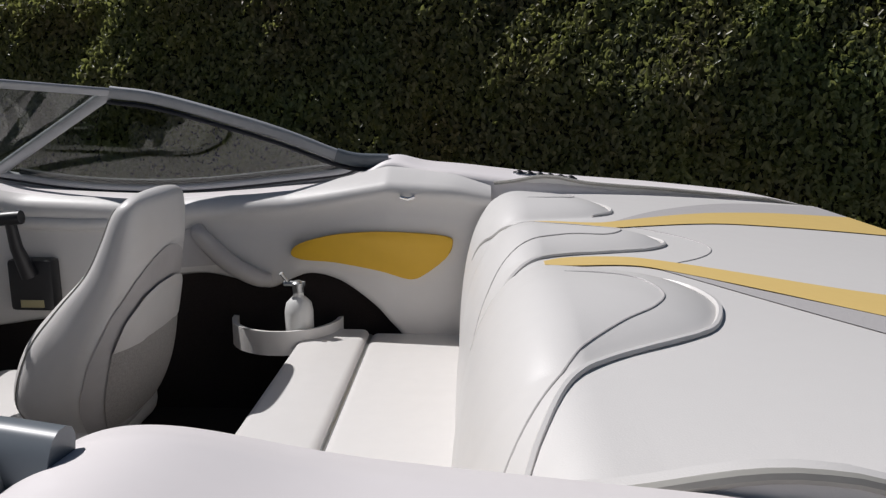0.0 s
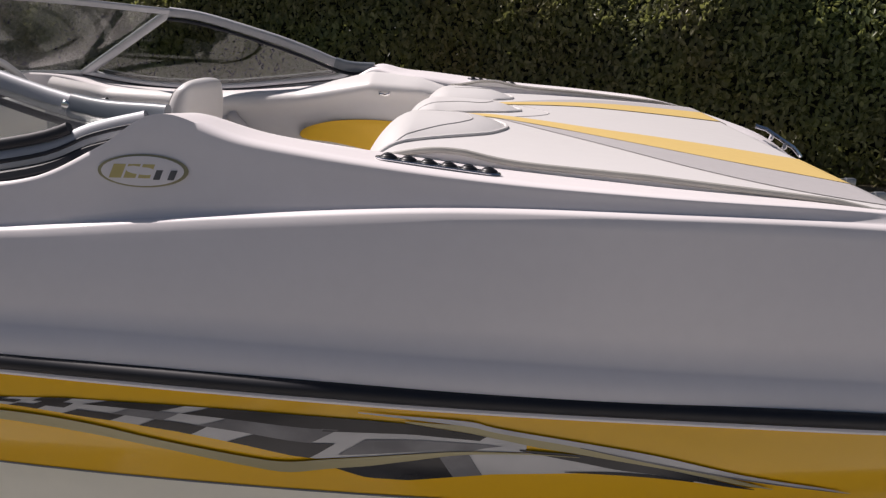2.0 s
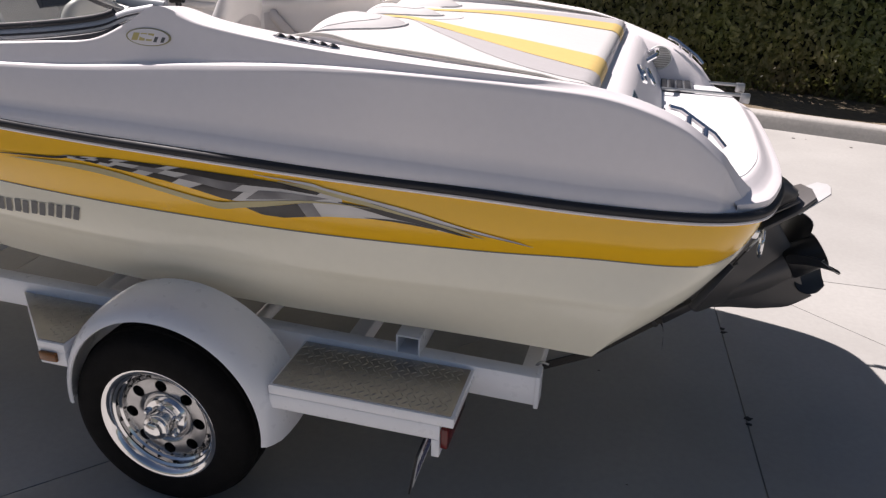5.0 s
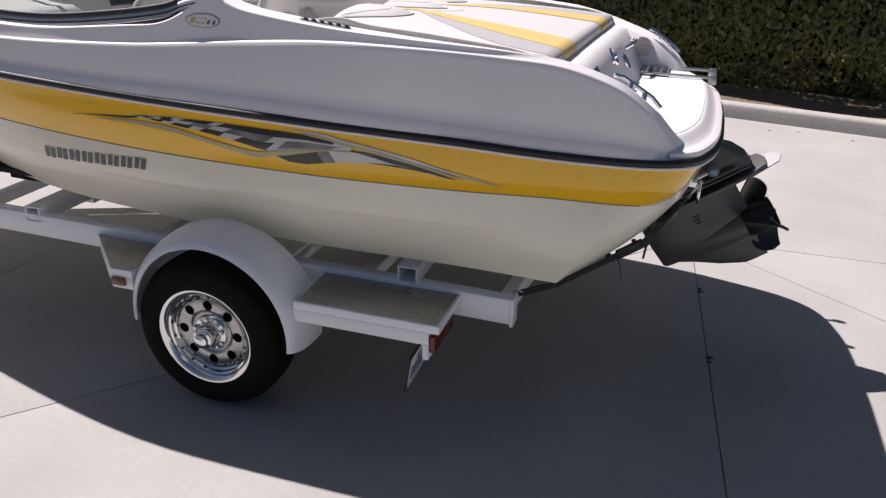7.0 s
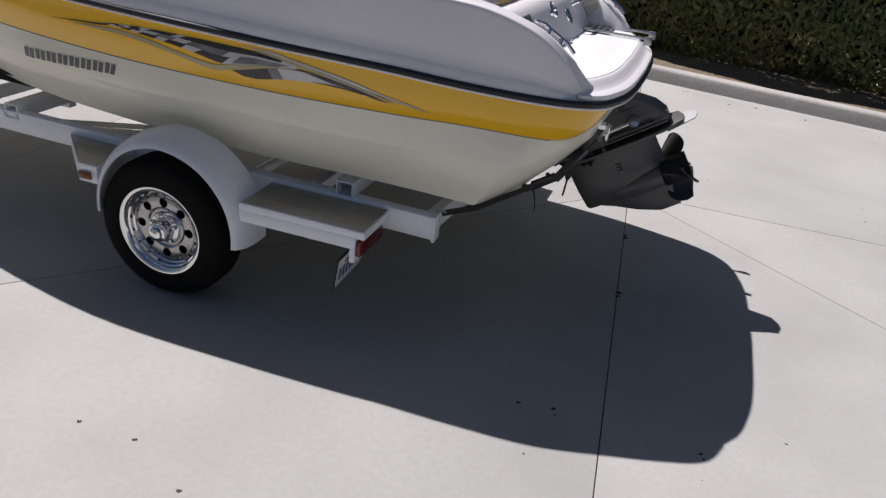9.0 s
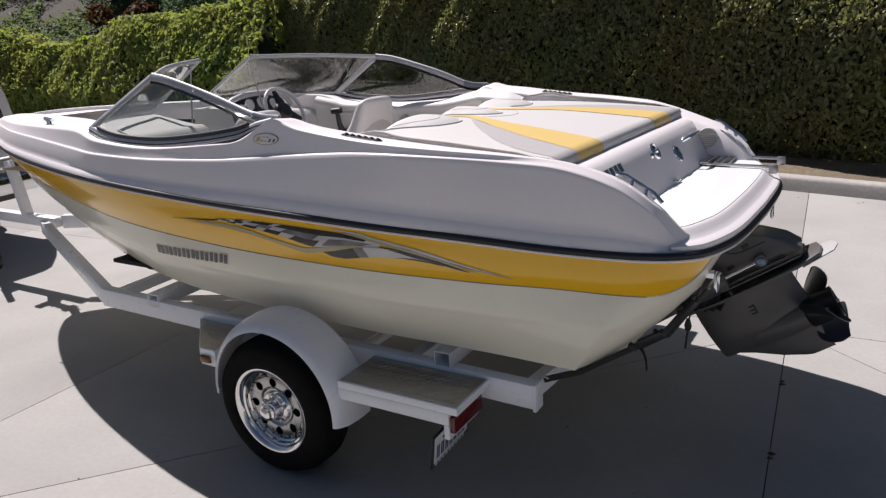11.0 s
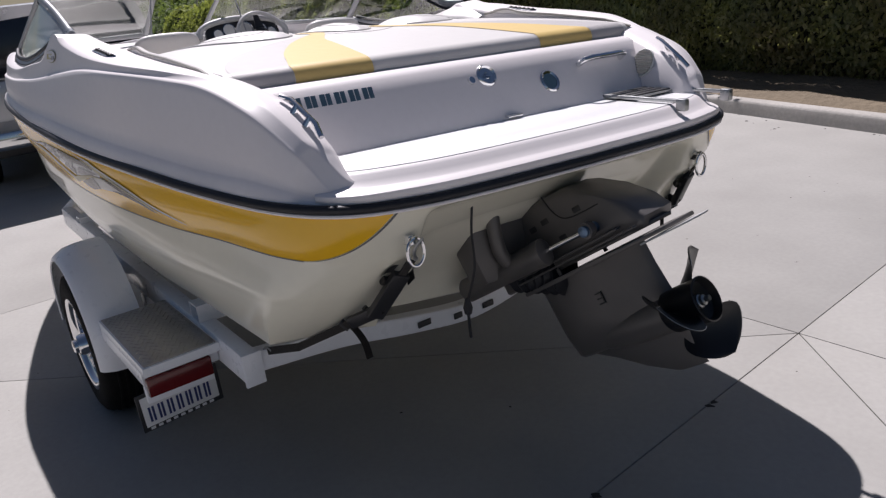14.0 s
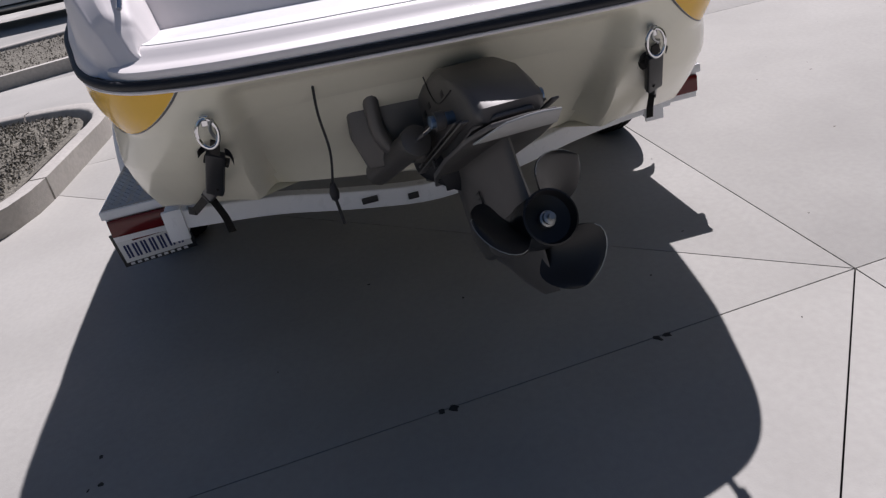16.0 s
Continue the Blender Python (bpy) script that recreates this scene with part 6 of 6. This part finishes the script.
# ---- straps from the stern eyes to the rails ----
def strap(sgn):
    """A ratchet strap: hook and buckle hang from the eye, the webbing goes on under the hull to the rail."""
    s = thing("tie_down_strap", "black ratchet tie-down strap with steel hooks holding the stern", "strap", group="tie-down straps")
    a, c, d, b = (Vector((.088, -.615, .955)), Vector((-.055, -.69, .75)), Vector((-.36, -.83, .583)), Vector((-.55, -.895, .525))) if sgn < 0 else (Vector((.085, .62, .925)), Vector((-.035, .66, .74)), Vector((-.34, .80, .58)), Vector((-.50, .85, .52)))

    def along(p, q, y=(0, 1, .2)):
        d = (q - p).normalized()
        sd = d.cross(Vector((1, 0, .3))).normalized()
        m = Matrix((d, sd, sd.cross(d) * -1)).transposed().to_4x4()
        m.translation = p
        return m

    m, m2, m3 = along(a, c), along(c, d), along(d, b)
    L, L2, L3 = (c - a).length, (d - c).length, (b - d).length
    bm = B()
    tube(bm, [m @ Vector((.014 * math.cos(t) + u, .013 * math.sin(t), 0)) for u, t in zip(np.linspace(-.02, .06, 16), np.linspace(2.6, -2.8, 16))], .005, 8)
    part("hook", bm, STEEL, s)
    bm = B()
    box(bm, (.05, -.013, -.002), (L + .01, .013, .003), .001, m)
    box(bm, (-.01, -.013, -.003), (L2 + .005, .013, .003), .001, m2)
    box(bm, (-.005, -.013, -.003), (L3 - .05, .013, .003), .001, m3)
    box(bm, (.0, -.012, .004), (L2 * .45, .012, .008), .001, m2)
    part("webbing", bm, WEB, s)
    bm = B()
    box(bm, (L * .42, -.026, -.008), (L * 1.12, .026, .018), .006, m)
    part("ratchet", bm, BLACK, s, "black ratchet buckle")
    bm = B()
    tube(bm, [m @ Vector((L * .62, -.034, .022)), m @ Vector((L * .62, .034, .022))], .014, 12)
    box(bm, (L * .55, -.018, .018), (L * .72, .018, .034), .006, m)
    part("spool", bm, WEB, s)
    for sd in (-1, 1):
        bm = B()
        rows = [[m @ Vector((L * (.38 + .16 * t) + w * .020, sd * (.024 + .026 * t), .010 + .010 * math.sin(3 * t) + .004 * w)) for w in (-1, 0, 1)] for t in np.linspace(0, 1, 6)]
        grid(bm, rows)
        bmesh.ops.solidify(bm, geom=bm.faces[:], thickness=.006)
        part("handle_wing", bm, BLACK, s)
    bm = B()
    box(bm, (.02, -.020, -.006), (.13, .020, .014), .005, m2)
    tube(bm, [m2 @ Vector((.05, -.024, .014)), m2 @ Vector((.05, .024, .014))], .009, 10)
    tube(bm, [m2 @ Vector((.15, -.016, .006)), m2 @ Vector((.16, .016, .008))], .012, 8)
    part("buckle", bm, BLACK, s)
    bm = B()
    e = m2 @ Vector((.14, 0, .01))
    q = .65 if sgn < 0 else .45
    tail = crom([e, e + Vector((.03, -.02 * sgn, -.04)) * q, e + Vector((.045, -.045 * sgn, -.11)) * q, e + Vector((.05, -.055 * sgn, -.19)) * q], 5)
    grid(bm, [[Vector(p) + Vector((0, q * .012, 0)) for q in (-1, 1)] for p in tail])
    bmesh.ops.solidify(bm, geom=bm.faces[:], thickness=.003)
    part("loose_tail", bm, WEB, s)
    bm = B()
    tube(bm, [m3 @ Vector((L3 - .07 + .07 * t, .014 * math.sin(t * 5), 0)) for t in np.linspace(0, 1, 12)], .005, 8)
    part("hook", bm, STEEL, s)
    return s


strap(-1)
strap(1)

# ---- extinguisher on the side shelf ----
ext = thing("fire_extinguisher", "small white fire extinguisher with a metal valve on the side shelf", "extinguisher", (-1.935, .765, .975))
bm = B()
lathe(bm, [(0, 0), (.034, .0), (.04, .006), (.041, .10), (.036, .125), (.022, .14), (.015, .145), (.015, .16), (0, .16)], 24)
part("bottle", bm, EXT, ext)
bm = B()
lathe(bm, [(0, .155), (.016, .157), (.017, .185), (.01, .19), (0, .19)], 14)
tube(bm, [(-.04, 0, .182), (.02, 0, .182)], .008, 8)
tube(bm, [(-.03, 0, .19), (-.045, -.01, .215)], .006, 8)
part("valve", bm, STEEL, ext, "dull metal valve and lever")


# ---- planter island and gravel strip ----
def ring_of(pts, r, n=8):
    """A closed outline with rounded corners, clockwise as given."""
    out = []
    k = len(pts)
    for i in range(k):
        a, b, c = (Vector(pts[(i + d) % k]) for d in (-1, 0, 1))
        u, v = (a - b).normalized(), (c - b).normalized()
        for t in np.linspace(0, 1, n):
            p, q = b + u * r, b + v * r
            out.append(tuple((p.lerp(b, t)).lerp(b.lerp(q, t), t)))
    return out


def planter(name, pts, r, label):
    ring = ring_of(pts, r)
    ring.append(ring[0])
    kerb_run("kerb_" + name, ring, "pale concrete kerb round a planting island", h=.15, w=.16, step=1.6)
    inner = [(x, y) for x, y in ring[:-1]]
    cx, cy = sum(p[0] for p in inner) / len(inner), sum(p[1] for p in inner) / len(inner)
    bm = B()
    rows = [[(cx + (x - cx) * s, cy + (y - cy) * s, .10 + .03 * (1 - s) + .012 * noise.noise((x * s * 9, y * s * 9, 1))) for x, y in inner] for s in (.97, .9, .8, .7, .55, .4, .2, .01)]
    grid(bm, rows, close_v=True)
    bed = tagged(part("planting_bed_" + name, bm, GRAVEL), "bed of bark chips and gravel", "gravel", kind="structure")
    rng = np.random.default_rng(4)
    bm = B()
    for i in range(60000 if name == "island" else 16000):
        t, u = rng.integers(len(inner)), rng.random()
        s = rng.random() ** .5 * .95
        seg = [Vector(inner[t]), Vector(inner[(t + 1) % len(inner)])]
        if rng.random() > (seg[1] - seg[0]).length / 2.2:
            continue
        x, y = cx + (seg[0].lerp(seg[1], u).x - cx) * s, cy + (seg[0].lerp(seg[1], u).y - cy) * s
        q = rng.uniform(.006, .014)
        m = Matrix.Translation((x, y, .125 + .02 * (1 - s))) @ Euler(rng.uniform(0, 6, 3)).to_matrix().to_4x4() @ Matrix.Diagonal((q * 1.6, q, q * .6, 1))
        v = [bm.verts.new(m @ Vector(c)) for c in ((1, 0, -.5), (-.5, .87, -.5), (-.5, -.87, -.5), (0, 0, .8))]
        for f in ((0, 1, 3), (1, 2, 3), (2, 0, 3), (0, 2, 1)):
            bm.faces.new([v[k] for k in f])
    chips = part("chips_" + name, bm, GRAVEL)
    tagged(chips, "scattered bark chips and gravel", "gravel", kind="stuff")


planter("island", [(-2.08, -2.36), (-2.15, -5.6), (-5.1, -5.6), (-4.75, -2.09)], .75, "")
planter("strip", [(-8.0, -2.6), (-6.3, -6.8), (-8.9, -7.6), (-10.6, -3.2)], .4, "")


# ---- hill behind the hedges ----
def hill_z(x, y):
    d = max(0.0, y - 7.6)
    return 0.15 + 0.46 * d - 0.0028 * d * d + 0.5 * noise.noise((x * .12, y * .12, 3)) * min(1, d / 3)


bm = B()
grid(bm, [[(x, y, hill_z(x, y)) for y in np.concatenate([np.linspace(7.0, 20, 14), np.linspace(22, 60, 10)])] for x in np.linspace(-75, 30, 60)])
tagged(part("hillside", bm, HILL), "planted hillside of ground cover, grass and bare earth", "hillside", kind="structure")


def cover(name, label, n, mat, x0, x1, y0, y1, size, seed, gap):
    """Low leaves scattered over the hillside, with bare gaps."""
    rng = np.random.default_rng(seed)
    spots = []
    while len(spots) < n:
        x, y = rng.uniform(x0, x1), rng.uniform(y0, y1)
        if noise.noise((x * .35, y * .5, seed)) > gap:
            spots.append((x, y, hill_z(x, y) + .02 + .16 * abs(rng.normal())))
    ob = leaves_mesh(name, mat, (np.array(spots), np.tile([0, -.3, 1.0], (n, 1))), size, seed, .1)
    tagged(ob, label, "ground cover", kind="stuff")


cover("ground_cover", "low green creeper covering the hillside", 36000, SHRUB, -48, -9, 7.9, 20, .17, 71, .0)
cover("ivy_patch", "bright green ivy on the lower hillside", 14000, IVY, -46, -31.5, 8.2, 14, .17, 72, -.3)


def clump(name, label, at, size, n, mat, seed, leaf, category="shrub", trunk=False, group=""):
    """A shrub or tree: stems and many leaves in uneven lobes."""
    s = thing(name, label, category, at, group)
    rng = np.random.default_rng(seed)
    lobes = rng.normal(0, .42, (12, 3)) * np.array([1, 1, .55]) + np.array([0, 0, .55])
    w = rng.uniform(.25, .5, 12)
    k = rng.integers(12, size=n)
    d = rng.normal(0, 1, (n, 3))
    d /= np.linalg.norm(d, axis=1)[:, None]
    p = lobes[k] + d * w[k][:, None] * rng.uniform(.75, 1.05, n)[:, None]
    p = p * np.array(size)
    p[:, 2] = np.abs(p[:, 2]) + (size[2] * .6 if trunk else 0)
    ob = leaves_mesh("foliage", mat, (p, d + np.array([0, 0, .3])), leaf, seed, .3)
    ob.parent = s
    bm = B()
    h = size[2] * (1.1 if trunk else .6)
    for j in range(5):
        e = lobes[j] * np.array(size) * np.array([.7, .7, 1]) + np.array([0, 0, size[2] * .6 if trunk else 0])
        tube(bm, crom([(0, 0, -.3), (e[0] * .2, e[1] * .2, h * .35), (e[0], e[1], max(.2, e[2]))], 3), [.10 * size[2] / 3 * (1 - .8 * t) for t in np.linspace(0, 1, 7)], 6)
    part("trunk" if trunk else "stems", bm, BARK, s)
    return s


rng = np.random.default_rng(11)
SHRUBS = [(-10.5, 10.2, 1.7, 1.15, SHRUB_BLUE, 6500), (-12.6, 10.9, 1.8, 1.2, SHRUB_BLUE, 6500), (-14.6, 11.7, 1.8, 1.25, SHRUB_BLUE, 6500), (-16.6, 12.6, 1.7, 1.3, SHRUB_BLUE, 6500), (-18.6, 13.2, 1.8, 1.2, SHRUB_BLUE, 6000), (-20.3, 12.7, 1.3, 1.0, SHRUB_BLUE, 5000),
          (-17.4, 11.2, .9, .6, SHRUB_RED, 2500), (-13.6, 13.4, 1.9, 1.3, SHRUB, 5000), (-11.0, 12.8, 1.9, 1.3, SHRUB, 5000), (-16.5, 15.0, 2.0, 1.3, SHRUB, 5000), (-19.5, 15.4, 2.0, 1.3, SHRUB, 5000), (-22.5, 15.6, 1.5, 1.2, SHRUB_RED, 4000),
          (-27.5, 15.6, 2.0, 2.6, SHRUB_RED, 7000), (-30.2, 16.0, 1.8, 2.6, SHRUB_RED, 6000), (-24.6, 16.6, 1.8, 2.2, SHRUB_RED, 5000), (-26.0, 19.5, 2.6, 2.2, SHRUB_RED, 4000),
          (-31.0, 14.4, 1.6, 1.7, SHRUB_BLUE, 6000), (-34.0, 15.4, 2.0, 2.0, SHRUB_BLUE, 6000), (-33.4, 13.4, .8, .7, SHRUB, 3000), (-36.0, 12.2, 2.0, .35, SHRUB_PALE, 3500), (-39.5, 12.8, 2.2, .35, SHRUB_PALE, 3500), (-34.2, 11.4, 1.6, .3, SHRUB_PALE, 3000),
          (-40.0, 16.2, 2.2, 1.5, SHRUB_PALE, 4500), (-43.0, 17.0, 2.2, 1.6, SHRUB_PALE, 4000), (-45.5, 15.0, 2.6, 1.6, SHRUB, 4000), (-38.5, 18.5, 2.8, 2.6, SHRUB_BLUE, 5000), (-32.0, 20.0, 3.0, 2.8, SHRUB, 5000), (-48.0, 20.0, 3.2, 3.0, SHRUB, 5000), (-21.0, 18.5, 2.6, 1.9, SHRUB, 4500)]
for k in range(36):
    x, y = rng.uniform(-62, -9), rng.uniform(15.5, 30)
    SHRUBS.append((x, y, rng.uniform(1.6, 3.0), rng.uniform(1.1, 2.4), (SHRUB, LEAF, SHRUB_BLUE, SHRUB)[int(rng.integers(4))], 2600))
LOOKS = {"shrub_leaf_red": "reddish-brown shrub on the hillside", "shrub_leaf_bluish": "dense blue-green shrub on the hillside", "shrub_leaf_pale": "pale yellow-green spreading shrub on the hillside"}
for i, (x, y, w, h, mat, n) in enumerate(SHRUBS):
    clump("shrub", LOOKS.get(mat.name, "rounded green shrub on the hillside"), (x, y, hill_z(x, y) - .1), (w, w * .8, h), n, mat, 20 + i, .10 if n > 3000 else .17, group="hillside shrubs")
for i, (x, y, h) in enumerate([(-46, 24, 6.5), (-40, 30, 7.5), (-54, 28, 7.5), (-33, 34, 6.5), (-62, 20, 7.0), (-24, 38, 6.5), (-14, 34, 6.0), (-52, 17, 5.0)]):
    clump("tree", "dark green broad-crowned tree above the hillside", (x, y, hill_z(x, y) - .2), (h * .55, h * .55, h * .55), 5000, LEAF, 60 + i, .34, "tree", True, "hill trees")


# ---- tow vehicle with a canopy, and a parked van ----
def road_wheel(name, parent, at, sgn, r=.37):
    w = new(name)
    w.parent = parent
    w.matrix_local = at @ Matrix.Rotation(radians(-90 * sgn), 4, "X")
    bm = B()
    lathe(bm, [(r * .62, -.11), (r * .9, -.12), (r, -.08), (r, .08), (r * .9, .12), (r * .62, .11)], 40)
    part("tyre", bm, TYRE, w)
    bm = B()
    lathe(bm, [(r * .63, .105), (r * .6, .11), (r * .52, .07), (r * .25, .085), (r * .22, .11), (0, .115)], 30)
    rim = part("rim", bm, STEEL, w)
    for k in range(6):
        a = k * math.pi / 3
        bm = B()
        lathe(bm, [(0, .088), (r * .09, .086)], 10, Matrix.Translation((r * .4 * math.cos(a), r * .4 * math.sin(a), 0)))
        part("hand_hole", bm, BLACK, rim)
    return w


truck = thing("pickup_truck", "silver pickup truck with a matching canopy and dark rear glass", "truck", (-7.0, 0.02, 0))
bm = B()
sec = lambda x, w, z0, z1, zt: [(x, -w * .96, z0), (x, -w, z0 + .12), (x, -w, z1 - .12), (x, -w * .97, z1), (x, w * .97, z1), (x, w, z1 - .12), (x, w, z0 + .12), (x, w * .96, z0)]
rows = [sec(x, w, .55, z, 0) for x, w, z in ((0.0, .99, 1.12), (-.04, 1.0, 1.14), (-2.1, 1.0, 1.14), (-3.6, 1.0, 1.12), (-4.9, .98, 1.08), (-5.5, .9, .95))]
vs = grid(bm, rows, close_v=True)
bm.faces.new(vs[0])
bm.faces.new(vs[-1])
part("body", bm, CAR_SILVER, truck, "silver painted body")
bm = B()
rows = [[(x, -w, 1.14), (x + .02, -w * .94, 1.42), (x + .05, -w * .82, z - .05), (x + .07, -w * .72, z), (x + .07, w * .72, z), (x + .05, w * .82, z - .05), (x + .02, w * .94, 1.42), (x, w, 1.14)] for x, w, z in ((-.02, .97, 1.80), (-2.0, .97, 1.84))]
vs = grid(bm, rows)
bm.faces.new(vs[0])
canopy = part("canopy", bm, CAR_SILVER, truck, "silver fibreglass bed canopy")
bm = B()
prism(bm, [(-.84, 1.16), (.84, 1.16), (.80, 1.42), (.69, 1.72), (.6, 1.745), (-.6, 1.745), (-.69, 1.72), (-.80, 1.42)], .012, Matrix.Translation((.02, 0, 0)) @ Matrix((Vector((0, 1, 0)), Vector((0, 0, 1)), Vector((1, 0, 0)))).transposed().to_4x4(), .003)
part("rear_glass", bm, CAR_GLASS, canopy, "dark tinted rear glass")
for i in range(4):
    bm = B()
    box(bm, (.033, .12 + i * .05, 1.25), (.036, .155 + i * .05, 1.275))
    part("lettering_bar", bm, CHROME, canopy)
bm = B()
prism(bm, [(-.93, 1.12), (-.90, 1.5), (-.78, 1.86), (.78, 1.86), (.90, 1.5), (.93, 1.12)], 1.5, Matrix.Translation((-3.7, 0, 0)) @ Matrix((Vector((0, 1, 0)), Vector((0, 0, 1)), Vector((1, 0, 0)))).transposed().to_4x4(), .08)
part("cab", bm, CAR_SILVER, truck)
for sgn in (-1, 1):
    bm = B()
    box(bm, (-.06, sgn * .86, .72), (.02, sgn * 1.005, 1.06), .02)
    part("tail_lamp", bm, RED, truck, "red tail lamp")
    for x in (-1.1, -4.5):
        road_wheel("wheel", truck, Matrix.Translation((x, sgn * .88, .37)), sgn)
bm = B()
box(bm, (-.02, -.84, .74), (.015, .84, 1.13), .015)
gate = part("tailgate", bm, CAR_SILVER, truck)
bm = B()
box(bm, (.012, -.12, 1.0), (.03, .12, 1.09), .01)
part("gate_handle", bm, BLACK, gate)
bm = B()
box(bm, (-.05, -.98, .48), (.14, .98, .66), .03)
bumper = part("bumper", bm, CHROME, truck, "chrome rear bumper")
bm = B()
box(bm, (.14, -.16, .52), (.15, .16, .64), .004)
num = part("number_plate", bm, PLATE, bumper)
bm = B()
box(bm, (.15, -.12, .55), (.153, .12, .60))
part("plate_bar", bm, PLATE_INK, bumper)
bm = B()
bar(bm, (.0, 0, .45), (.55, 0, .45), .06, .06)
part("tow_hitch", bm, BLACK, truck)
bm = B()
box(bm, (-5.2, -.85, .38), (-.1, .85, .56), .02)
part("underbody", bm, BLACK, truck)

van = thing("parked_van", "white parked van with a running board and steel wheels", "van", (-14.0, -4.2, 0))
bm = B()
rows = [[(-1.9, y, .45), (0.0, y, .42), (.02, y, 1.0), (-.04, y, 1.25), (-.22, y, 2.0), (-.5, y, 2.1), (-1.6, y, 2.1), (-1.9, y, 1.9)] for y in (-4.6, -4.4, 1.0, 1.5, 1.7)]
rows[-1] = [(x, y, min(z, 1.05)) for x, y, z in rows[-1]]
vs = grid(bm, rows, close_v=True)
bm.faces.new(vs[0])
bm.faces.new(vs[-1])
part("body", bm, CAR_WHITE, van, "white painted body")
bm = B()
box(bm, (-.02, -2.9, .33), (.16, -.45, .39), .01)
part("running_board", bm, TREAD, van)
for y in (-3.4, 0.1):
    road_wheel("wheel", van, Matrix.Translation((-.06, y, .38)) @ Matrix.Rotation(radians(-90), 4, "Z"), -1, .38)
for y in (-.5, -1.75):
    bm = B()
    box(bm, (.018, y - .004, .5), (.024, y + .004, 1.2))
    part("door_gap", bm, BLACK, van)
bm = B()
box(bm, (-1.8, -4.4, .25), (-.1, 1.4, .46), .02)
part("underbody", bm, BLACK, van)
